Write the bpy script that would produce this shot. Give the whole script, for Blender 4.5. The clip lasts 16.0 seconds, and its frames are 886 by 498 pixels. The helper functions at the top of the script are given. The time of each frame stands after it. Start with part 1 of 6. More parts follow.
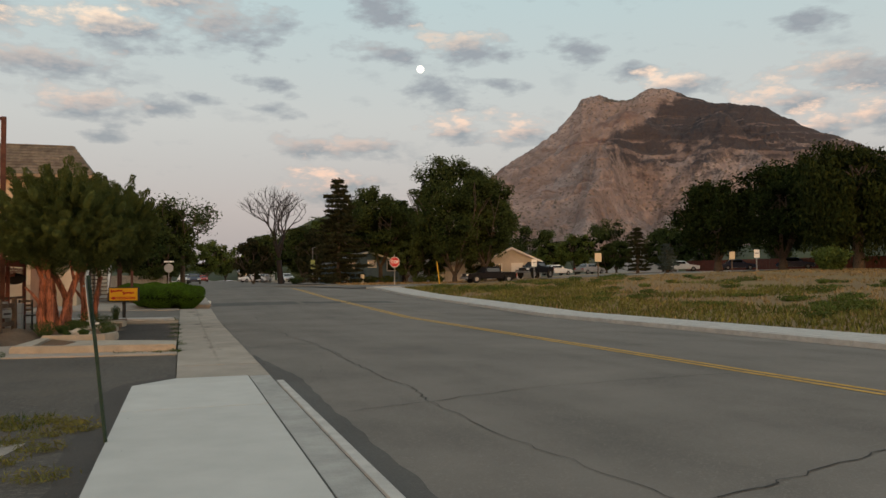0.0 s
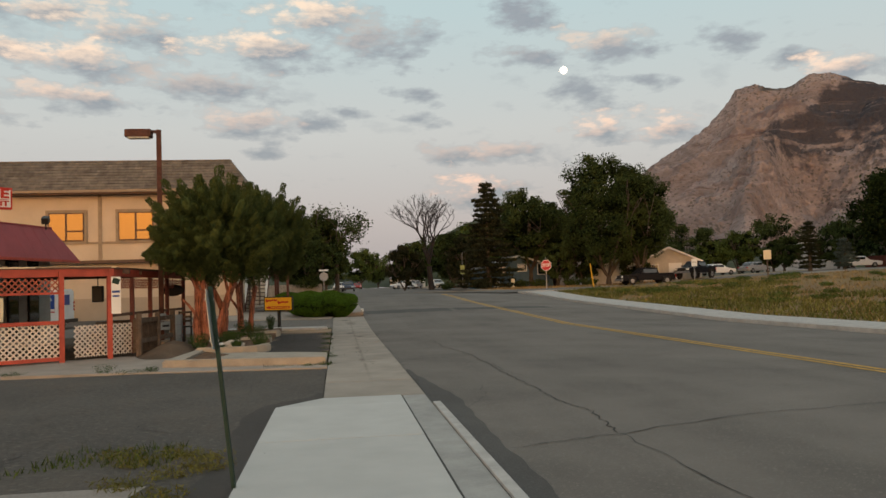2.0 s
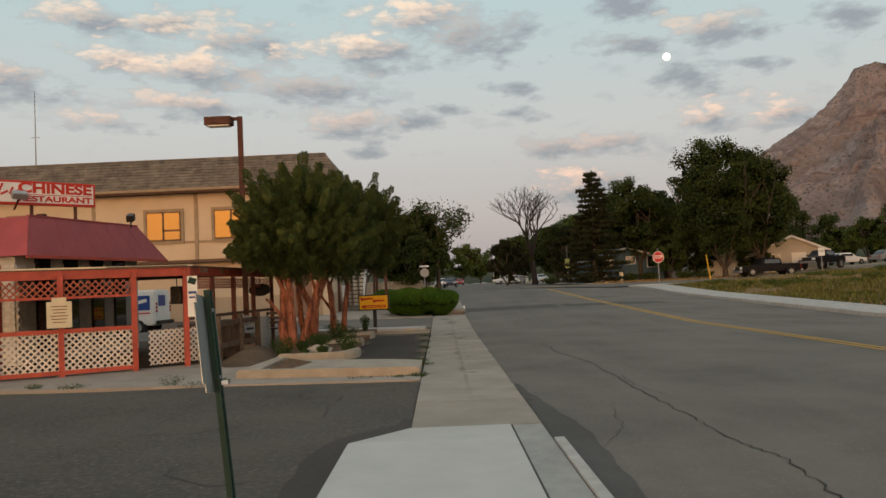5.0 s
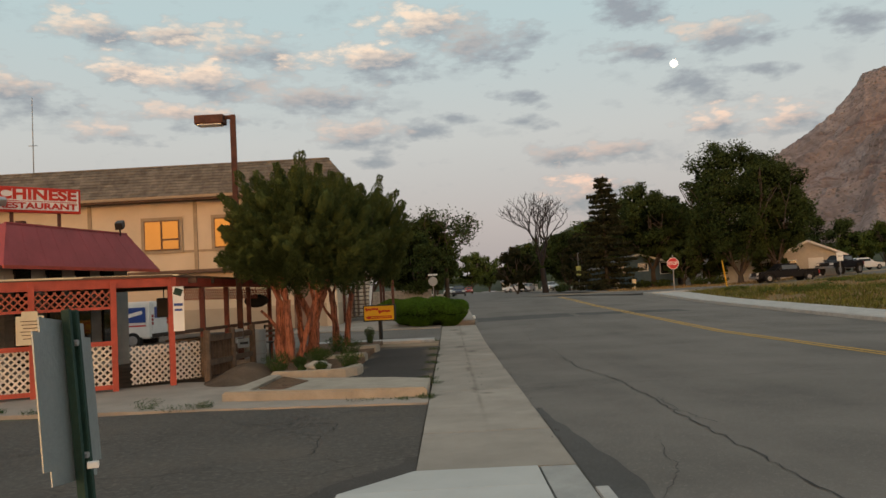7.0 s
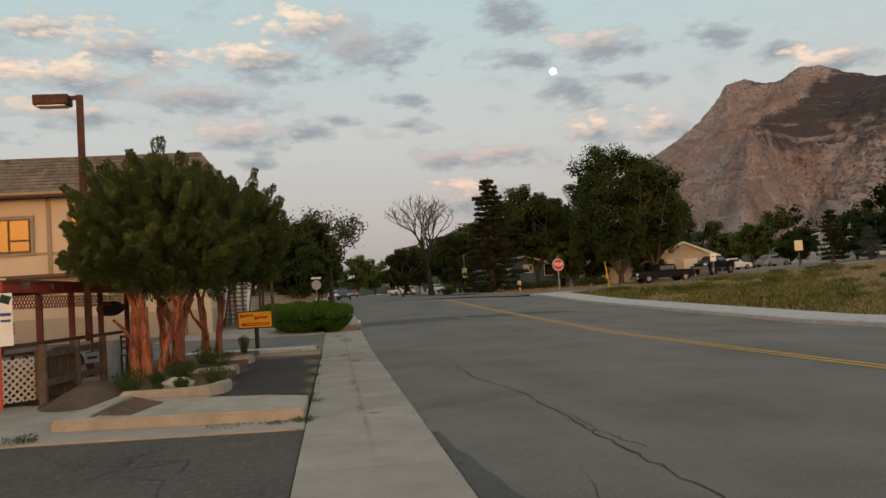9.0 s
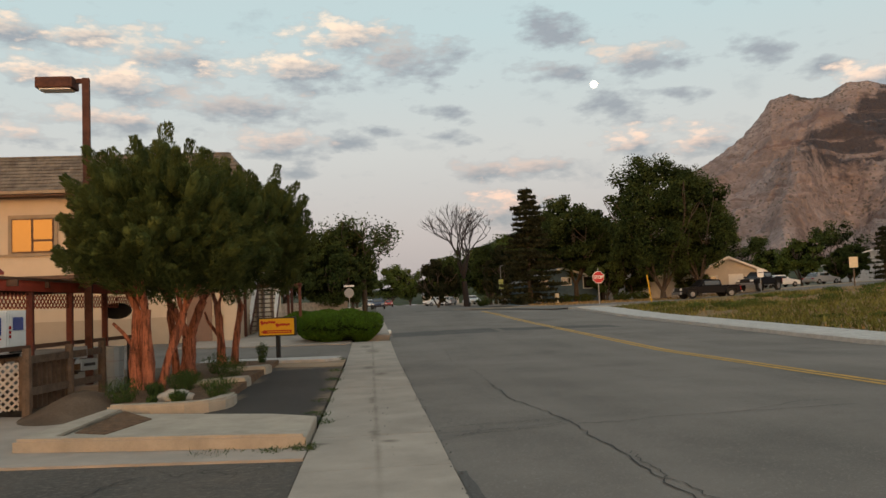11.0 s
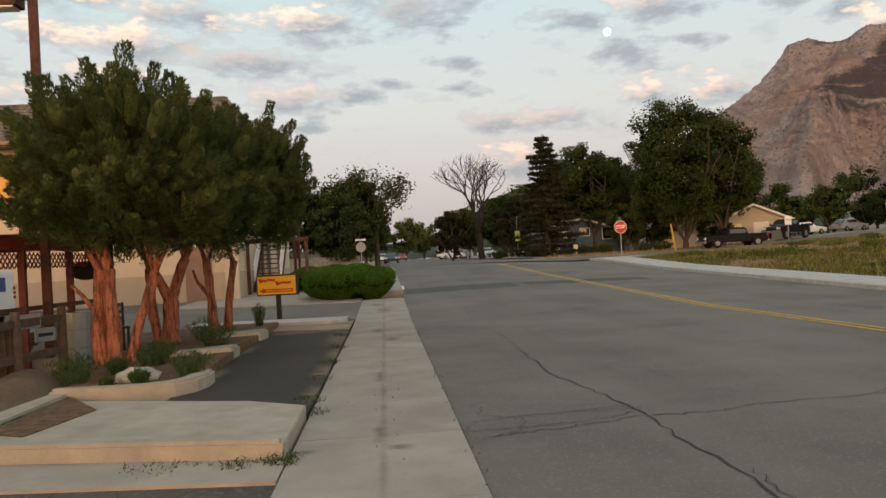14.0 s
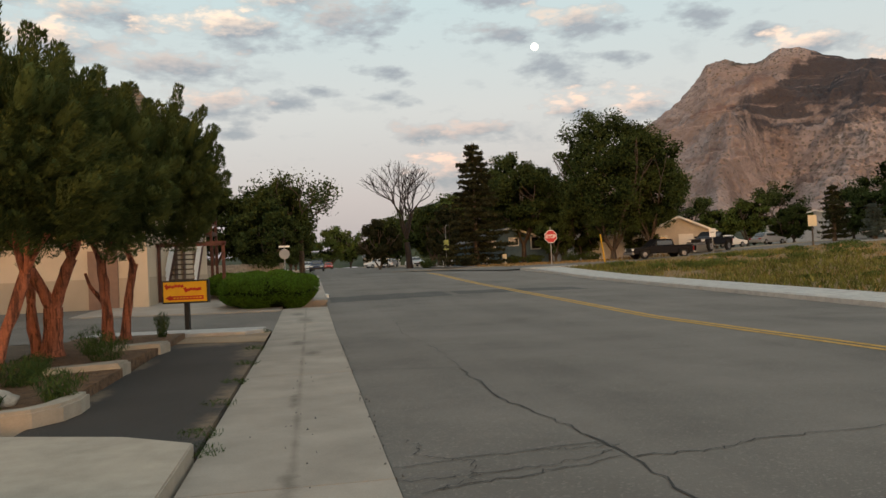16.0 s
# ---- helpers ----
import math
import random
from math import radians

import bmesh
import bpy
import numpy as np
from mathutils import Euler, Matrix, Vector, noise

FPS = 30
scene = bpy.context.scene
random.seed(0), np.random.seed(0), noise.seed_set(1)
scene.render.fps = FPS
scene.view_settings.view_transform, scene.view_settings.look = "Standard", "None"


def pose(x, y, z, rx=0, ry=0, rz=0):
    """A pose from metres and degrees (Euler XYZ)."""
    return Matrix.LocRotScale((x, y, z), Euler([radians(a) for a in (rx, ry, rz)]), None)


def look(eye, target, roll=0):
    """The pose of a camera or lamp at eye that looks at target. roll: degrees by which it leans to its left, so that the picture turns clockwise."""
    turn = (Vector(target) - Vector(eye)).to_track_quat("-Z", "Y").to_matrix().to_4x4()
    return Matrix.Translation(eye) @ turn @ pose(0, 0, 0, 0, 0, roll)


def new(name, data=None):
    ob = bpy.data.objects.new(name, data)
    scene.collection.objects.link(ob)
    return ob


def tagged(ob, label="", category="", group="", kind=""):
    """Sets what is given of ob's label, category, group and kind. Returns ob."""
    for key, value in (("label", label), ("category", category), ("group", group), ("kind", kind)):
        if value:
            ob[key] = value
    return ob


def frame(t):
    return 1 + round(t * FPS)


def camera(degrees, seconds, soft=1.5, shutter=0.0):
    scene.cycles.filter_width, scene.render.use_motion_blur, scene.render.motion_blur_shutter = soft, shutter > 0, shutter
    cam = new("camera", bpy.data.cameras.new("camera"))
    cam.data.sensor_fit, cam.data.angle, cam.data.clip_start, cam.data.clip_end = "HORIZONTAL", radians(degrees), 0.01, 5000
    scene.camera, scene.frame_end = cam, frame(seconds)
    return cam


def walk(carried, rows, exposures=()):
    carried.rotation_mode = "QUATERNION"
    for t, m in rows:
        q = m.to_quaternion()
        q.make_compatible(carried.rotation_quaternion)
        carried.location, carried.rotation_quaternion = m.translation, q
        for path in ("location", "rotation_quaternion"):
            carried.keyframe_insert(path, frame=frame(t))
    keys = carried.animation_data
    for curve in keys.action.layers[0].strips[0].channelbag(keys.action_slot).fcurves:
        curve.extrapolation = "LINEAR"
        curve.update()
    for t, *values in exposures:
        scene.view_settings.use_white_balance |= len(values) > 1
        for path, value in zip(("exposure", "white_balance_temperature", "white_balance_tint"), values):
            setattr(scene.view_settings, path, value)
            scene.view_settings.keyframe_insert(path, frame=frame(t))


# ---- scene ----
cam = camera(57.5, 16.0)
PATH = [
    (0, (-1.317, -11.407, 1.429), (-0.701, -9.506, 1.502), -0.6),
    (0.5, (-1.244, -11.017, 1.446), (-0.727, -9.087, 1.52), -0.5),
    (1, (-1.17, -10.516, 1.457), (-0.866, -8.541, 1.551), -1.4),
    (1.5, (-1.179, -10.118, 1.439), (-0.93, -8.136, 1.541), -1.7),
    (2, (-1.168, -9.771, 1.439), (-0.907, -7.79, 1.53), -1.8),
    (2.5, (-1.118, -9.388, 1.455), (-0.858, -7.407, 1.541), -2.0),
    (3, (-1.095, -8.945, 1.463), (-0.825, -6.966, 1.551), -2.1),
    (3.5, (-1.032, -8.523, 1.433), (-0.791, -6.539, 1.523), -2.2),
    (4, (-1.013, -8.097, 1.428), (-0.999, -6.1, 1.521), -2.2),
    (4.5, (-1.019, -7.716, 1.45), (-1.006, -5.718, 1.536), -2.5),
    (7, (-1.033, -5.862, 1.478), (-1.043, -3.865, 1.589), -3.0),
    (7.5, (-1.043, -5.479, 1.475), (-0.946, -3.484, 1.573), -3.5),
    (8, (-1.002, -5.067, 1.479), (-0.907, -3.073, 1.595), -3.2),
    (8.5, (-1.002, -4.689, 1.491), (-0.719, -2.712, 1.589), -3.8),
    (11, (-0.722, -2.638, 1.42), (-0.538, -0.651, 1.555), -2.4),
    (11.5, (-0.689, -2.299, 1.426), (-0.507, -0.312, 1.553), -2.7),
    (12, (-0.656, -1.846, 1.444), (-0.501, 0.145, 1.561), -2.9),
    (12.5, (-0.689, -1.448, 1.443), (-0.535, 0.546, 1.489), -2.9),
    (13, (-0.612, -1.024, 1.414), (-0.466, 0.97, 1.446), -2.7),
    (13.5, (-0.61, -0.614, 1.41), (-0.471, 1.381, 1.437), -3.0),
    (14, (-0.614, -0.246, 1.43), (-0.468, 1.749, 1.451), -3.2),
    (14.5, (-0.589, 0.163, 1.426), (-0.445, 2.158, 1.447), -2.7),
    (15, (-0.623, 0.534, 1.373), (-0.463, 2.527, 1.391), -2.6),
    (15.5, (-0.603, 0.89, 1.342), (-0.342, 2.873, 1.354), -2.8),
    (16, (-0.529, 1.283, 1.344), (-0.203, 3.256, 1.38), -2.6),
]
walk(cam, [(t, look(e, a, r)) for t, e, a, r in PATH], [(t, stops, 6600, 9.5) for t, stops in ((0, -0.12), (0.5, -0.03), (1, -0.06), (2, -0.1), (3, -0.04), (4, -0.06), (4.5, -0.12), (7, -0.15), (7.5, -0.04), (8.5, -0.14), (11, 0), (12, 0.03), (12.5, 0.09), (13, 0.22), (13.5, 0.24), (14.5, 0.17), (15, 0.19), (15.5, 0.26), (16, 0.11))])

# ---- light ----
def link(nt, a, b):
    nt.links.new(a, b)


def nd(nt, kind, **kw):
    n = nt.nodes.new(kind)
    for k, v in kw.items():
        if k in n.inputs:
            n.inputs[k].default_value = v
    return n


def mth(nt, op, a, b=0.0, c=None, clamp=False):
    n = nt.nodes.new("ShaderNodeMath")
    n.operation, n.use_clamp = op, clamp
    for i, v in enumerate((a, b, c)):
        if v is None:
            continue
        if isinstance(v, (int, float)):
            n.inputs[i].default_value = v
        else:
            link(nt, v, n.inputs[i])
    return n.outputs[0]


def mix(nt, fac, a, b):
    n = nt.nodes.new("ShaderNodeMix")
    n.data_type = "RGBA"
    for sock, v in ((n.inputs[0], fac), (n.inputs[6], a), (n.inputs[7], b)):
        if isinstance(v, (int, float)):
            sock.default_value = v
        elif isinstance(v, tuple):
            sock.default_value = (*v, 1)
        else:
            link(nt, v, sock)
    return n.outputs[2]


def ramp(nt, fac, stops):
    n = nt.nodes.new("ShaderNodeValToRGB")
    el = n.color_ramp.elements
    while len(el) < len(stops):
        el.new(0.5)
    for e, (p, c) in zip(el, stops):
        e.position, e.color = p, (*c, 1)
    link(nt, fac, n.inputs[0])
    return n.outputs[0]


# clouds: azimuth and elevation of the middle, half width and half height, degrees; how much of the sunset they catch
CLOUDS_WEST = [(-23.3, 18.1, 2.8, .9, .7), (-18, 18.1, 2.4, .7, .7), (-21.1, 15.6, 2.8, .8, 1), (-16.2, 15.1, 4.4, 1, .8), (-8.6, 13.9, 4.4, .9, .3),
               (-13.5, 17.2, 3.2, 1.1, .6), (-4.9, 16.5, 4, 1.1, .9), (-.8, 18.5, 3.6, 1.2, .8), (3.7, 17.2, 3, 1.4, .2), (-5.9, 11.4, 3.4, .8, .5),
               (-1.2, 11.6, 1.4, .7, 0), (-17, 12.8, 4.4, .6, .6), (-22.4, 11.6, 2.4, .5, .6), (6.1, 13.3, 1.8, .4, 0), (1.2, 12.3, 1.4, .3, 0), (-30, 14, 5, 1.2, .6),
               (6, 11.7, 1.6, .4, 0), (-4.7, 9.4, 1.4, .4, 0), (8.7, 9.2, 2.6, .6, .3)]
CLOUDS_EAST = [(19.8, 16.2, 2.8, .8, .5), (18.1, 13.2, 2.4, .9, 0), (14.3, 15.8, 2.5, .6, .1), (19.1, 10.4, 2.1, .7, .8), (12.6, 9.2, 2.4, .7, .4),
               (10.3, 6.6, 2.6, .95, 1), (22.5, 13.4, 1.4, .4, 0), (13.7, 18.6, 2.4, 1, 0), (23.6, 10.1, 2.2, .9, .8), (44.2, 13, 2.6, .9, .5), (34.4, 12.9, 2.4, .7, 1),
               (40.8, 11.3, 2.6, .9, .7), (43.3, 9.5, 1.8, .8, 1), (46.4, 10, 1.9, 1, 1), (42.7, 16.1, 2.2, .5, 0), (31.4, 13.9, 1.8, .5, 0), (46.6, 12.1, 2, 1, .1), (27.5, 15.5, 1.8, .6, 0)]


def build_world():
    w = bpy.data.worlds.new("sky")
    scene.world = w
    w.use_nodes = True
    nt = w.node_tree
    nt.nodes.clear()
    out, bg = nt.nodes.new("ShaderNodeOutputWorld"), nt.nodes.new("ShaderNodeBackground")
    link(nt, bg.outputs[0], out.inputs[0])
    sky = nt.nodes.new("ShaderNodeTexSky")
    sky.sky_type, sky.sun_disc = "NISHITA", False
    sky.sun_elevation, sky.sun_rotation = radians(1.2), radians(190)
    sky.air_density, sky.dust_density, sky.ozone_density = 1.0, 2.0, 2.0
    tc = nt.nodes.new("ShaderNodeTexCoord")
    sep = nt.nodes.new("ShaderNodeSeparateXYZ")
    link(nt, tc.outputs["Generated"], sep.inputs[0])
    X, Y, Z = sep.outputs
    el = mth(nt, "MULTIPLY", mth(nt, "ARCSINE", Z), 57.2958)
    az = mth(nt, "MULTIPLY", mth(nt, "ARCTAN2", X, Y), 57.2958)
    # clear sky away from the sunset: pale blue above, rose towards the horizon
    up = mth(nt, "DIVIDE", el, 80.0, clamp=True)
    clear = ramp(nt, up, [(0, (.41, .38, .39)), (.06, (.54, .49, .485)), (.135, (.61, .61, .59)), (.24, (.53, .65, .66)), (.5, (.52, .62, .64)), (1, (.66, .69, .68))])
    # warm afterglow behind the camera
    back = mth(nt, "MULTIPLY", mth(nt, "COSINE", mth(nt, "MULTIPLY", mth(nt, "SUBTRACT", az, 190.0), 0.0174533)), 1.0, clamp=True)
    low = mth(nt, "SUBTRACT", 1.0, mth(nt, "DIVIDE", mth(nt, "ABSOLUTE", el), 32.0, clamp=True))
    glow = mth(nt, "MULTIPLY", mth(nt, "POWER", back, 1.6), low)
    clear = mix(nt, glow, clear, (2.7, 1.85, 1.25))
    band = mth(nt, "SUBTRACT", 1.0, mth(nt, "DIVIDE", mth(nt, "ABSOLUTE", mth(nt, "SUBTRACT", el, 6.0)), 9.0, clamp=True))
    clear = mix(nt, mth(nt, "MULTIPLY", mth(nt, "POWER", back, 8.0), band), clear, (9.0, 4.0, .7))
    # clouds
    comb = nt.nodes.new("ShaderNodeCombineXYZ")
    link(nt, az, comb.inputs[0])
    link(nt, mth(nt, "MULTIPLY", el, 2.4), comb.inputs[1])
    n1 = nd(nt, "ShaderNodeTexNoise", Scale=.34, Detail=5.0, Roughness=.55)
    link(nt, comb.outputs[0], n1.inputs["Vector"])
    n2 = nd(nt, "ShaderNodeTexNoise", Scale=1.1, Detail=3.0, Roughness=.55)
    link(nt, comb.outputs[0], n2.inputs["Vector"])
    wob = mth(nt, "MULTIPLY", mth(nt, "SUBTRACT", n1.outputs[0], .5), 2.6)
    wob2 = mth(nt, "MULTIPLY", mth(nt, "SUBTRACT", n2.outputs[0], .5), .9)
    cover, lit = 0.0, 0.0
    for a, e, hw, hh, warm in CLOUDS_WEST + CLOUDS_EAST:
        dx = mth(nt, "DIVIDE", mth(nt, "SUBTRACT", az, float(a)), hw * 1.5)
        dy = mth(nt, "DIVIDE", mth(nt, "ADD", mth(nt, "SUBTRACT", el, float(e)), mth(nt, "MULTIPLY", mth(nt, "SUBTRACT", az, float(a)), .10)), hh * 1.8)
        r = mth(nt, "SQRT", mth(nt, "ADD", mth(nt, "MULTIPLY", dx, dx), mth(nt, "MULTIPLY", dy, dy)))
        d = mth(nt, "SUBTRACT", mth(nt, "ADD", mth(nt, "ADD", wob, wob2), .9), r)
        c = mth(nt, "MULTIPLY", d, 1.35, clamp=True)
        cover = c if cover == 0.0 else mth(nt, "MAXIMUM", cover, c)
        if warm:
            rim = mth(nt, "MULTIPLY", mth(nt, "ADD", mth(nt, "SUBTRACT", dy, mth(nt, "MULTIPLY", dx, .7)), mth(nt, "ADD", mth(nt, "MULTIPLY", wob2, 1.0), .28)), 1.3, clamp=True)
            v = mth(nt, "MULTIPLY", mth(nt, "MULTIPLY", rim, mth(nt, "MULTIPLY", c, 1.6, clamp=True)), min(1.0, warm * 1.2))
            lit = v if lit == 0.0 else mth(nt, "MAXIMUM", lit, v)
    # thin scattered wisps elsewhere
    n3 = nd(nt, "ShaderNodeTexNoise", Scale=.21, Detail=7.0, Roughness=.6)
    link(nt, comb.outputs[0], n3.inputs["Vector"])
    wisps = mth(nt, "MULTIPLY", mth(nt, "MULTIPLY", mth(nt, "SUBTRACT", n3.outputs[0], .56), 5.0, clamp=True), .45)
    above = mth(nt, "DIVIDE", mth(nt, "SUBTRACT", el, 3.0), 6.0, clamp=True)
    cover = mth(nt, "MAXIMUM", mth(nt, "MULTIPLY", cover, .93), mth(nt, "MULTIPLY", wisps, above))
    shade = mix(nt, mth(nt, "MULTIPLY", n2.outputs[0], .9), (.26, .295, .335), (.41, .415, .435))
    pink = mix(nt, mth(nt, "DIVIDE", el, 18.0, clamp=True), (1.0, .60, .48), (1.12, .86, .64))
    cloud = mix(nt, lit, shade, pink)
    seen = mix(nt, cover, clear, cloud)
    add = nt.nodes.new("ShaderNodeMix")
    add.data_type, add.blend_type = "RGBA", "ADD"
    add.inputs[0].default_value = 0.05
    link(nt, seen, add.inputs[6])
    link(nt, sky.outputs[0], add.inputs[7])
    link(nt, add.outputs[2], bg.inputs[0])
    bg.inputs[1].default_value = 1.0


build_world()
sun = new("sun", bpy.data.lights.new("sun", "SUN"))
sun.data.energy, sun.data.angle, sun.data.color = .3, radians(30), (1, .80, .62)
sun.matrix_world = look((0, 0, 0), (math.sin(radians(10)), math.cos(radians(10)), -.16))
scene.view_settings.exposure = 0.0


# ---- materials ----
def mat(name, base, rough=.85, var=.25, scale=3.0, fine=60.0, bump=.25, metal=0.0, tint=None, island=0.0, spec=.35, stain=0.0, obj=0.0, dist=.01):
    """Surface with variation at two scales, fine relief and, where asked, a second tint, stains and piece-by-piece change."""
    m = bpy.data.materials.new(name)
    m.use_nodes = True
    nt = m.node_tree
    b = nt.nodes["Principled BSDF"]
    geo = nt.nodes.new("ShaderNodeNewGeometry")
    big = nd(nt, "ShaderNodeTexNoise", Scale=scale, Detail=5.0, Roughness=.6)
    small = nd(nt, "ShaderNodeTexNoise", Scale=fine, Detail=3.0, Roughness=.6)
    link(nt, geo.outputs["Position"], big.inputs["Vector"])
    link(nt, geo.outputs["Position"], small.inputs["Vector"])
    lo, hi = tuple(c * (1 - var) for c in base), tuple(min(1, c * (1 + var)) for c in base)
    col = mix(nt, ramp(nt, big.outputs[0], [(.3, (0, 0, 0)), (.7, (1, 1, 1))]), lo, tint or hi)
    sp = ramp(nt, small.outputs[0], [(.3, (1 - var * .9,) * 3), (.7, (1 + var * .0,) * 3)])
    mul = nt.nodes.new("ShaderNodeMix")
    mul.data_type, mul.blend_type = "RGBA", "MULTIPLY"
    mul.inputs[0].default_value = 1
    link(nt, col, mul.inputs[6])
    link(nt, sp, mul.inputs[7])
    col = mul.outputs[2]
    if stain:
        st = nd(nt, "ShaderNodeTexNoise", Scale=scale * .35, Detail=6.0, Roughness=.7)
        link(nt, geo.outputs["Position"], st.inputs["Vector"])
        col = mix(nt, mth(nt, "MULTIPLY", mth(nt, "MULTIPLY", mth(nt, "SUBTRACT", st.outputs[0], .52), 5.0, clamp=True), stain), col, tuple(c * .55 for c in base))
    if island or obj:
        src = geo.outputs["Random Per Island"] if island else nt.nodes.new("ShaderNodeObjectInfo").outputs["Random"]
        k = island or obj
        hsv = nt.nodes.new("ShaderNodeHueSaturation")
        link(nt, mth(nt, "ADD", mth(nt, "MULTIPLY", src, 2 * k), 1 - k), hsv.inputs["Value"])
        link(nt, col, hsv.inputs["Color"])
        col = hsv.outputs[0]
    link(nt, col, b.inputs["Base Color"])
    b.inputs["Roughness"].default_value, b.inputs["Metallic"].default_value = rough, metal
    b.inputs["Specular IOR Level"].default_value = spec
    if bump:
        bp = nd(nt, "ShaderNodeBump", Strength=bump, Distance=dist)
        link(nt, small.outputs[0], bp.inputs["Height"])
        link(nt, bp.outputs[0], b.inputs["Normal"])
    return m


def glass_mat(name, col=(.02, .025, .03), rough=.04):
    m = bpy.data.materials.new(name)
    m.use_nodes = True
    b = m.node_tree.nodes["Principled BSDF"]
    b.inputs["Base Color"].default_value, b.inputs["Roughness"].default_value = (*col, 1), rough
    b.inputs["Specular IOR Level"].default_value = 1.0
    return m


def sunset_glass_mat(name):
    # orange specular tint puts the evening sky's colour into the pane's reflection
    m = glass_mat(name, (.03, .02, .012), .06)
    m.node_tree.nodes["Principled BSDF"].inputs["Specular Tint"].default_value = (1, .70, .36, 1)
    return m


def glow_mat(name, col, power):
    m = bpy.data.materials.new(name)
    m.use_nodes = True
    b = m.node_tree.nodes["Principled BSDF"]
    b.inputs["Base Color"].default_value = (*col, 1)
    b.inputs["Emission Color"].default_value, b.inputs["Emission Strength"].default_value = (*col, 1), power
    return m


def asphalt_mat(name, base, bump=.5):
    m = mat(name, base, rough=.92, var=.30, scale=.35, fine=95, bump=bump, stain=.3, dist=.008)
    nt = m.node_tree
    b = nt.nodes["Principled BSDF"]
    src = b.inputs["Base Color"].links[0].from_socket
    geo = nt.nodes.new("ShaderNodeNewGeometry")
    v = nd(nt, "ShaderNodeTexVoronoi", Scale=60.0)
    link(nt, geo.outputs["Position"], v.inputs["Vector"])
    f = mth(nt, "MULTIPLY", mth(nt, "SUBTRACT", v.outputs["Color"], .72), 3.0, clamp=True)
    col = mix(nt, mth(nt, "MULTIPLY", f, .5), src, tuple(c * 2.1 for c in base))
    w = nd(nt, "ShaderNodeTexNoise", Scale=.6, Detail=4.0)
    mp = nt.nodes.new("ShaderNodeMapping")
    mp.inputs["Scale"].default_value = (1.6, .06, 1)
    link(nt, geo.outputs["Position"], mp.inputs[0])
    link(nt, mp.outputs[0], w.inputs["Vector"])
    col = mix(nt, mth(nt, "MULTIPLY", mth(nt, "SUBTRACT", w.outputs[0], .42), 1.6, clamp=True), col, tuple(c * 1.22 for c in base))
    link(nt, col, b.inputs["Base Color"])
    return m


def lot_mat():
    m = asphalt_mat("lot_asphalt", (.074, .065, .055), .9)
    nt = m.node_tree
    b = nt.nodes["Principled BSDF"]
    src = b.inputs["Base Color"].links[0].from_socket
    geo = nt.nodes.new("ShaderNodeNewGeometry")
    wp = nd(nt, "ShaderNodeTexNoise", Scale=2.2, Detail=4.0)
    link(nt, geo.outputs["Position"], wp.inputs["Vector"])
    add = nt.nodes.new("ShaderNodeVectorMath")
    add.operation = "MULTIPLY_ADD"
    link(nt, wp.outputs["Color"], add.inputs[0])
    add.inputs[1].default_value = (.45, .45, 0)
    link(nt, geo.outputs["Position"], add.inputs[2])
    v = nd(nt, "ShaderNodeTexVoronoi", Scale=2.4)
    v.feature = "DISTANCE_TO_EDGE"
    link(nt, add.outputs[0], v.inputs["Vector"])
    area = nd(nt, "ShaderNodeTexNoise", Scale=.5, Detail=2.0)
    link(nt, geo.outputs["Position"], area.inputs["Vector"])
    f = mth(nt, "MULTIPLY", mth(nt, "LESS_THAN", v.outputs["Distance"], .011), mth(nt, "MULTIPLY", mth(nt, "SUBTRACT", area.outputs[0], .46), 6.0, clamp=True))
    grit = nd(nt, "ShaderNodeTexNoise", Scale=15.0, Detail=5.0, Roughness=.75)
    link(nt, geo.outputs["Position"], grit.inputs["Vector"])
    src = mix(nt, mth(nt, "MULTIPLY", mth(nt, "SUBTRACT", grit.outputs[0], .5), 6.0, clamp=True), src, (.135, .116, .095))
    wide = nd(nt, "ShaderNodeTexNoise", Scale=.8, Detail=6.0, Roughness=.7)
    link(nt, geo.outputs["Position"], wide.inputs["Vector"])
    src = mix(nt, mth(nt, "MULTIPLY", mth(nt, "MULTIPLY", mth(nt, "SUBTRACT", wide.outputs[0], .5), 5.0, clamp=True), .6), src, (.115, .092, .07))
    link(nt, mix(nt, mth(nt, "MULTIPLY", f, .7), src, (.032, .028, .024)), b.inputs["Base Color"])
    return m


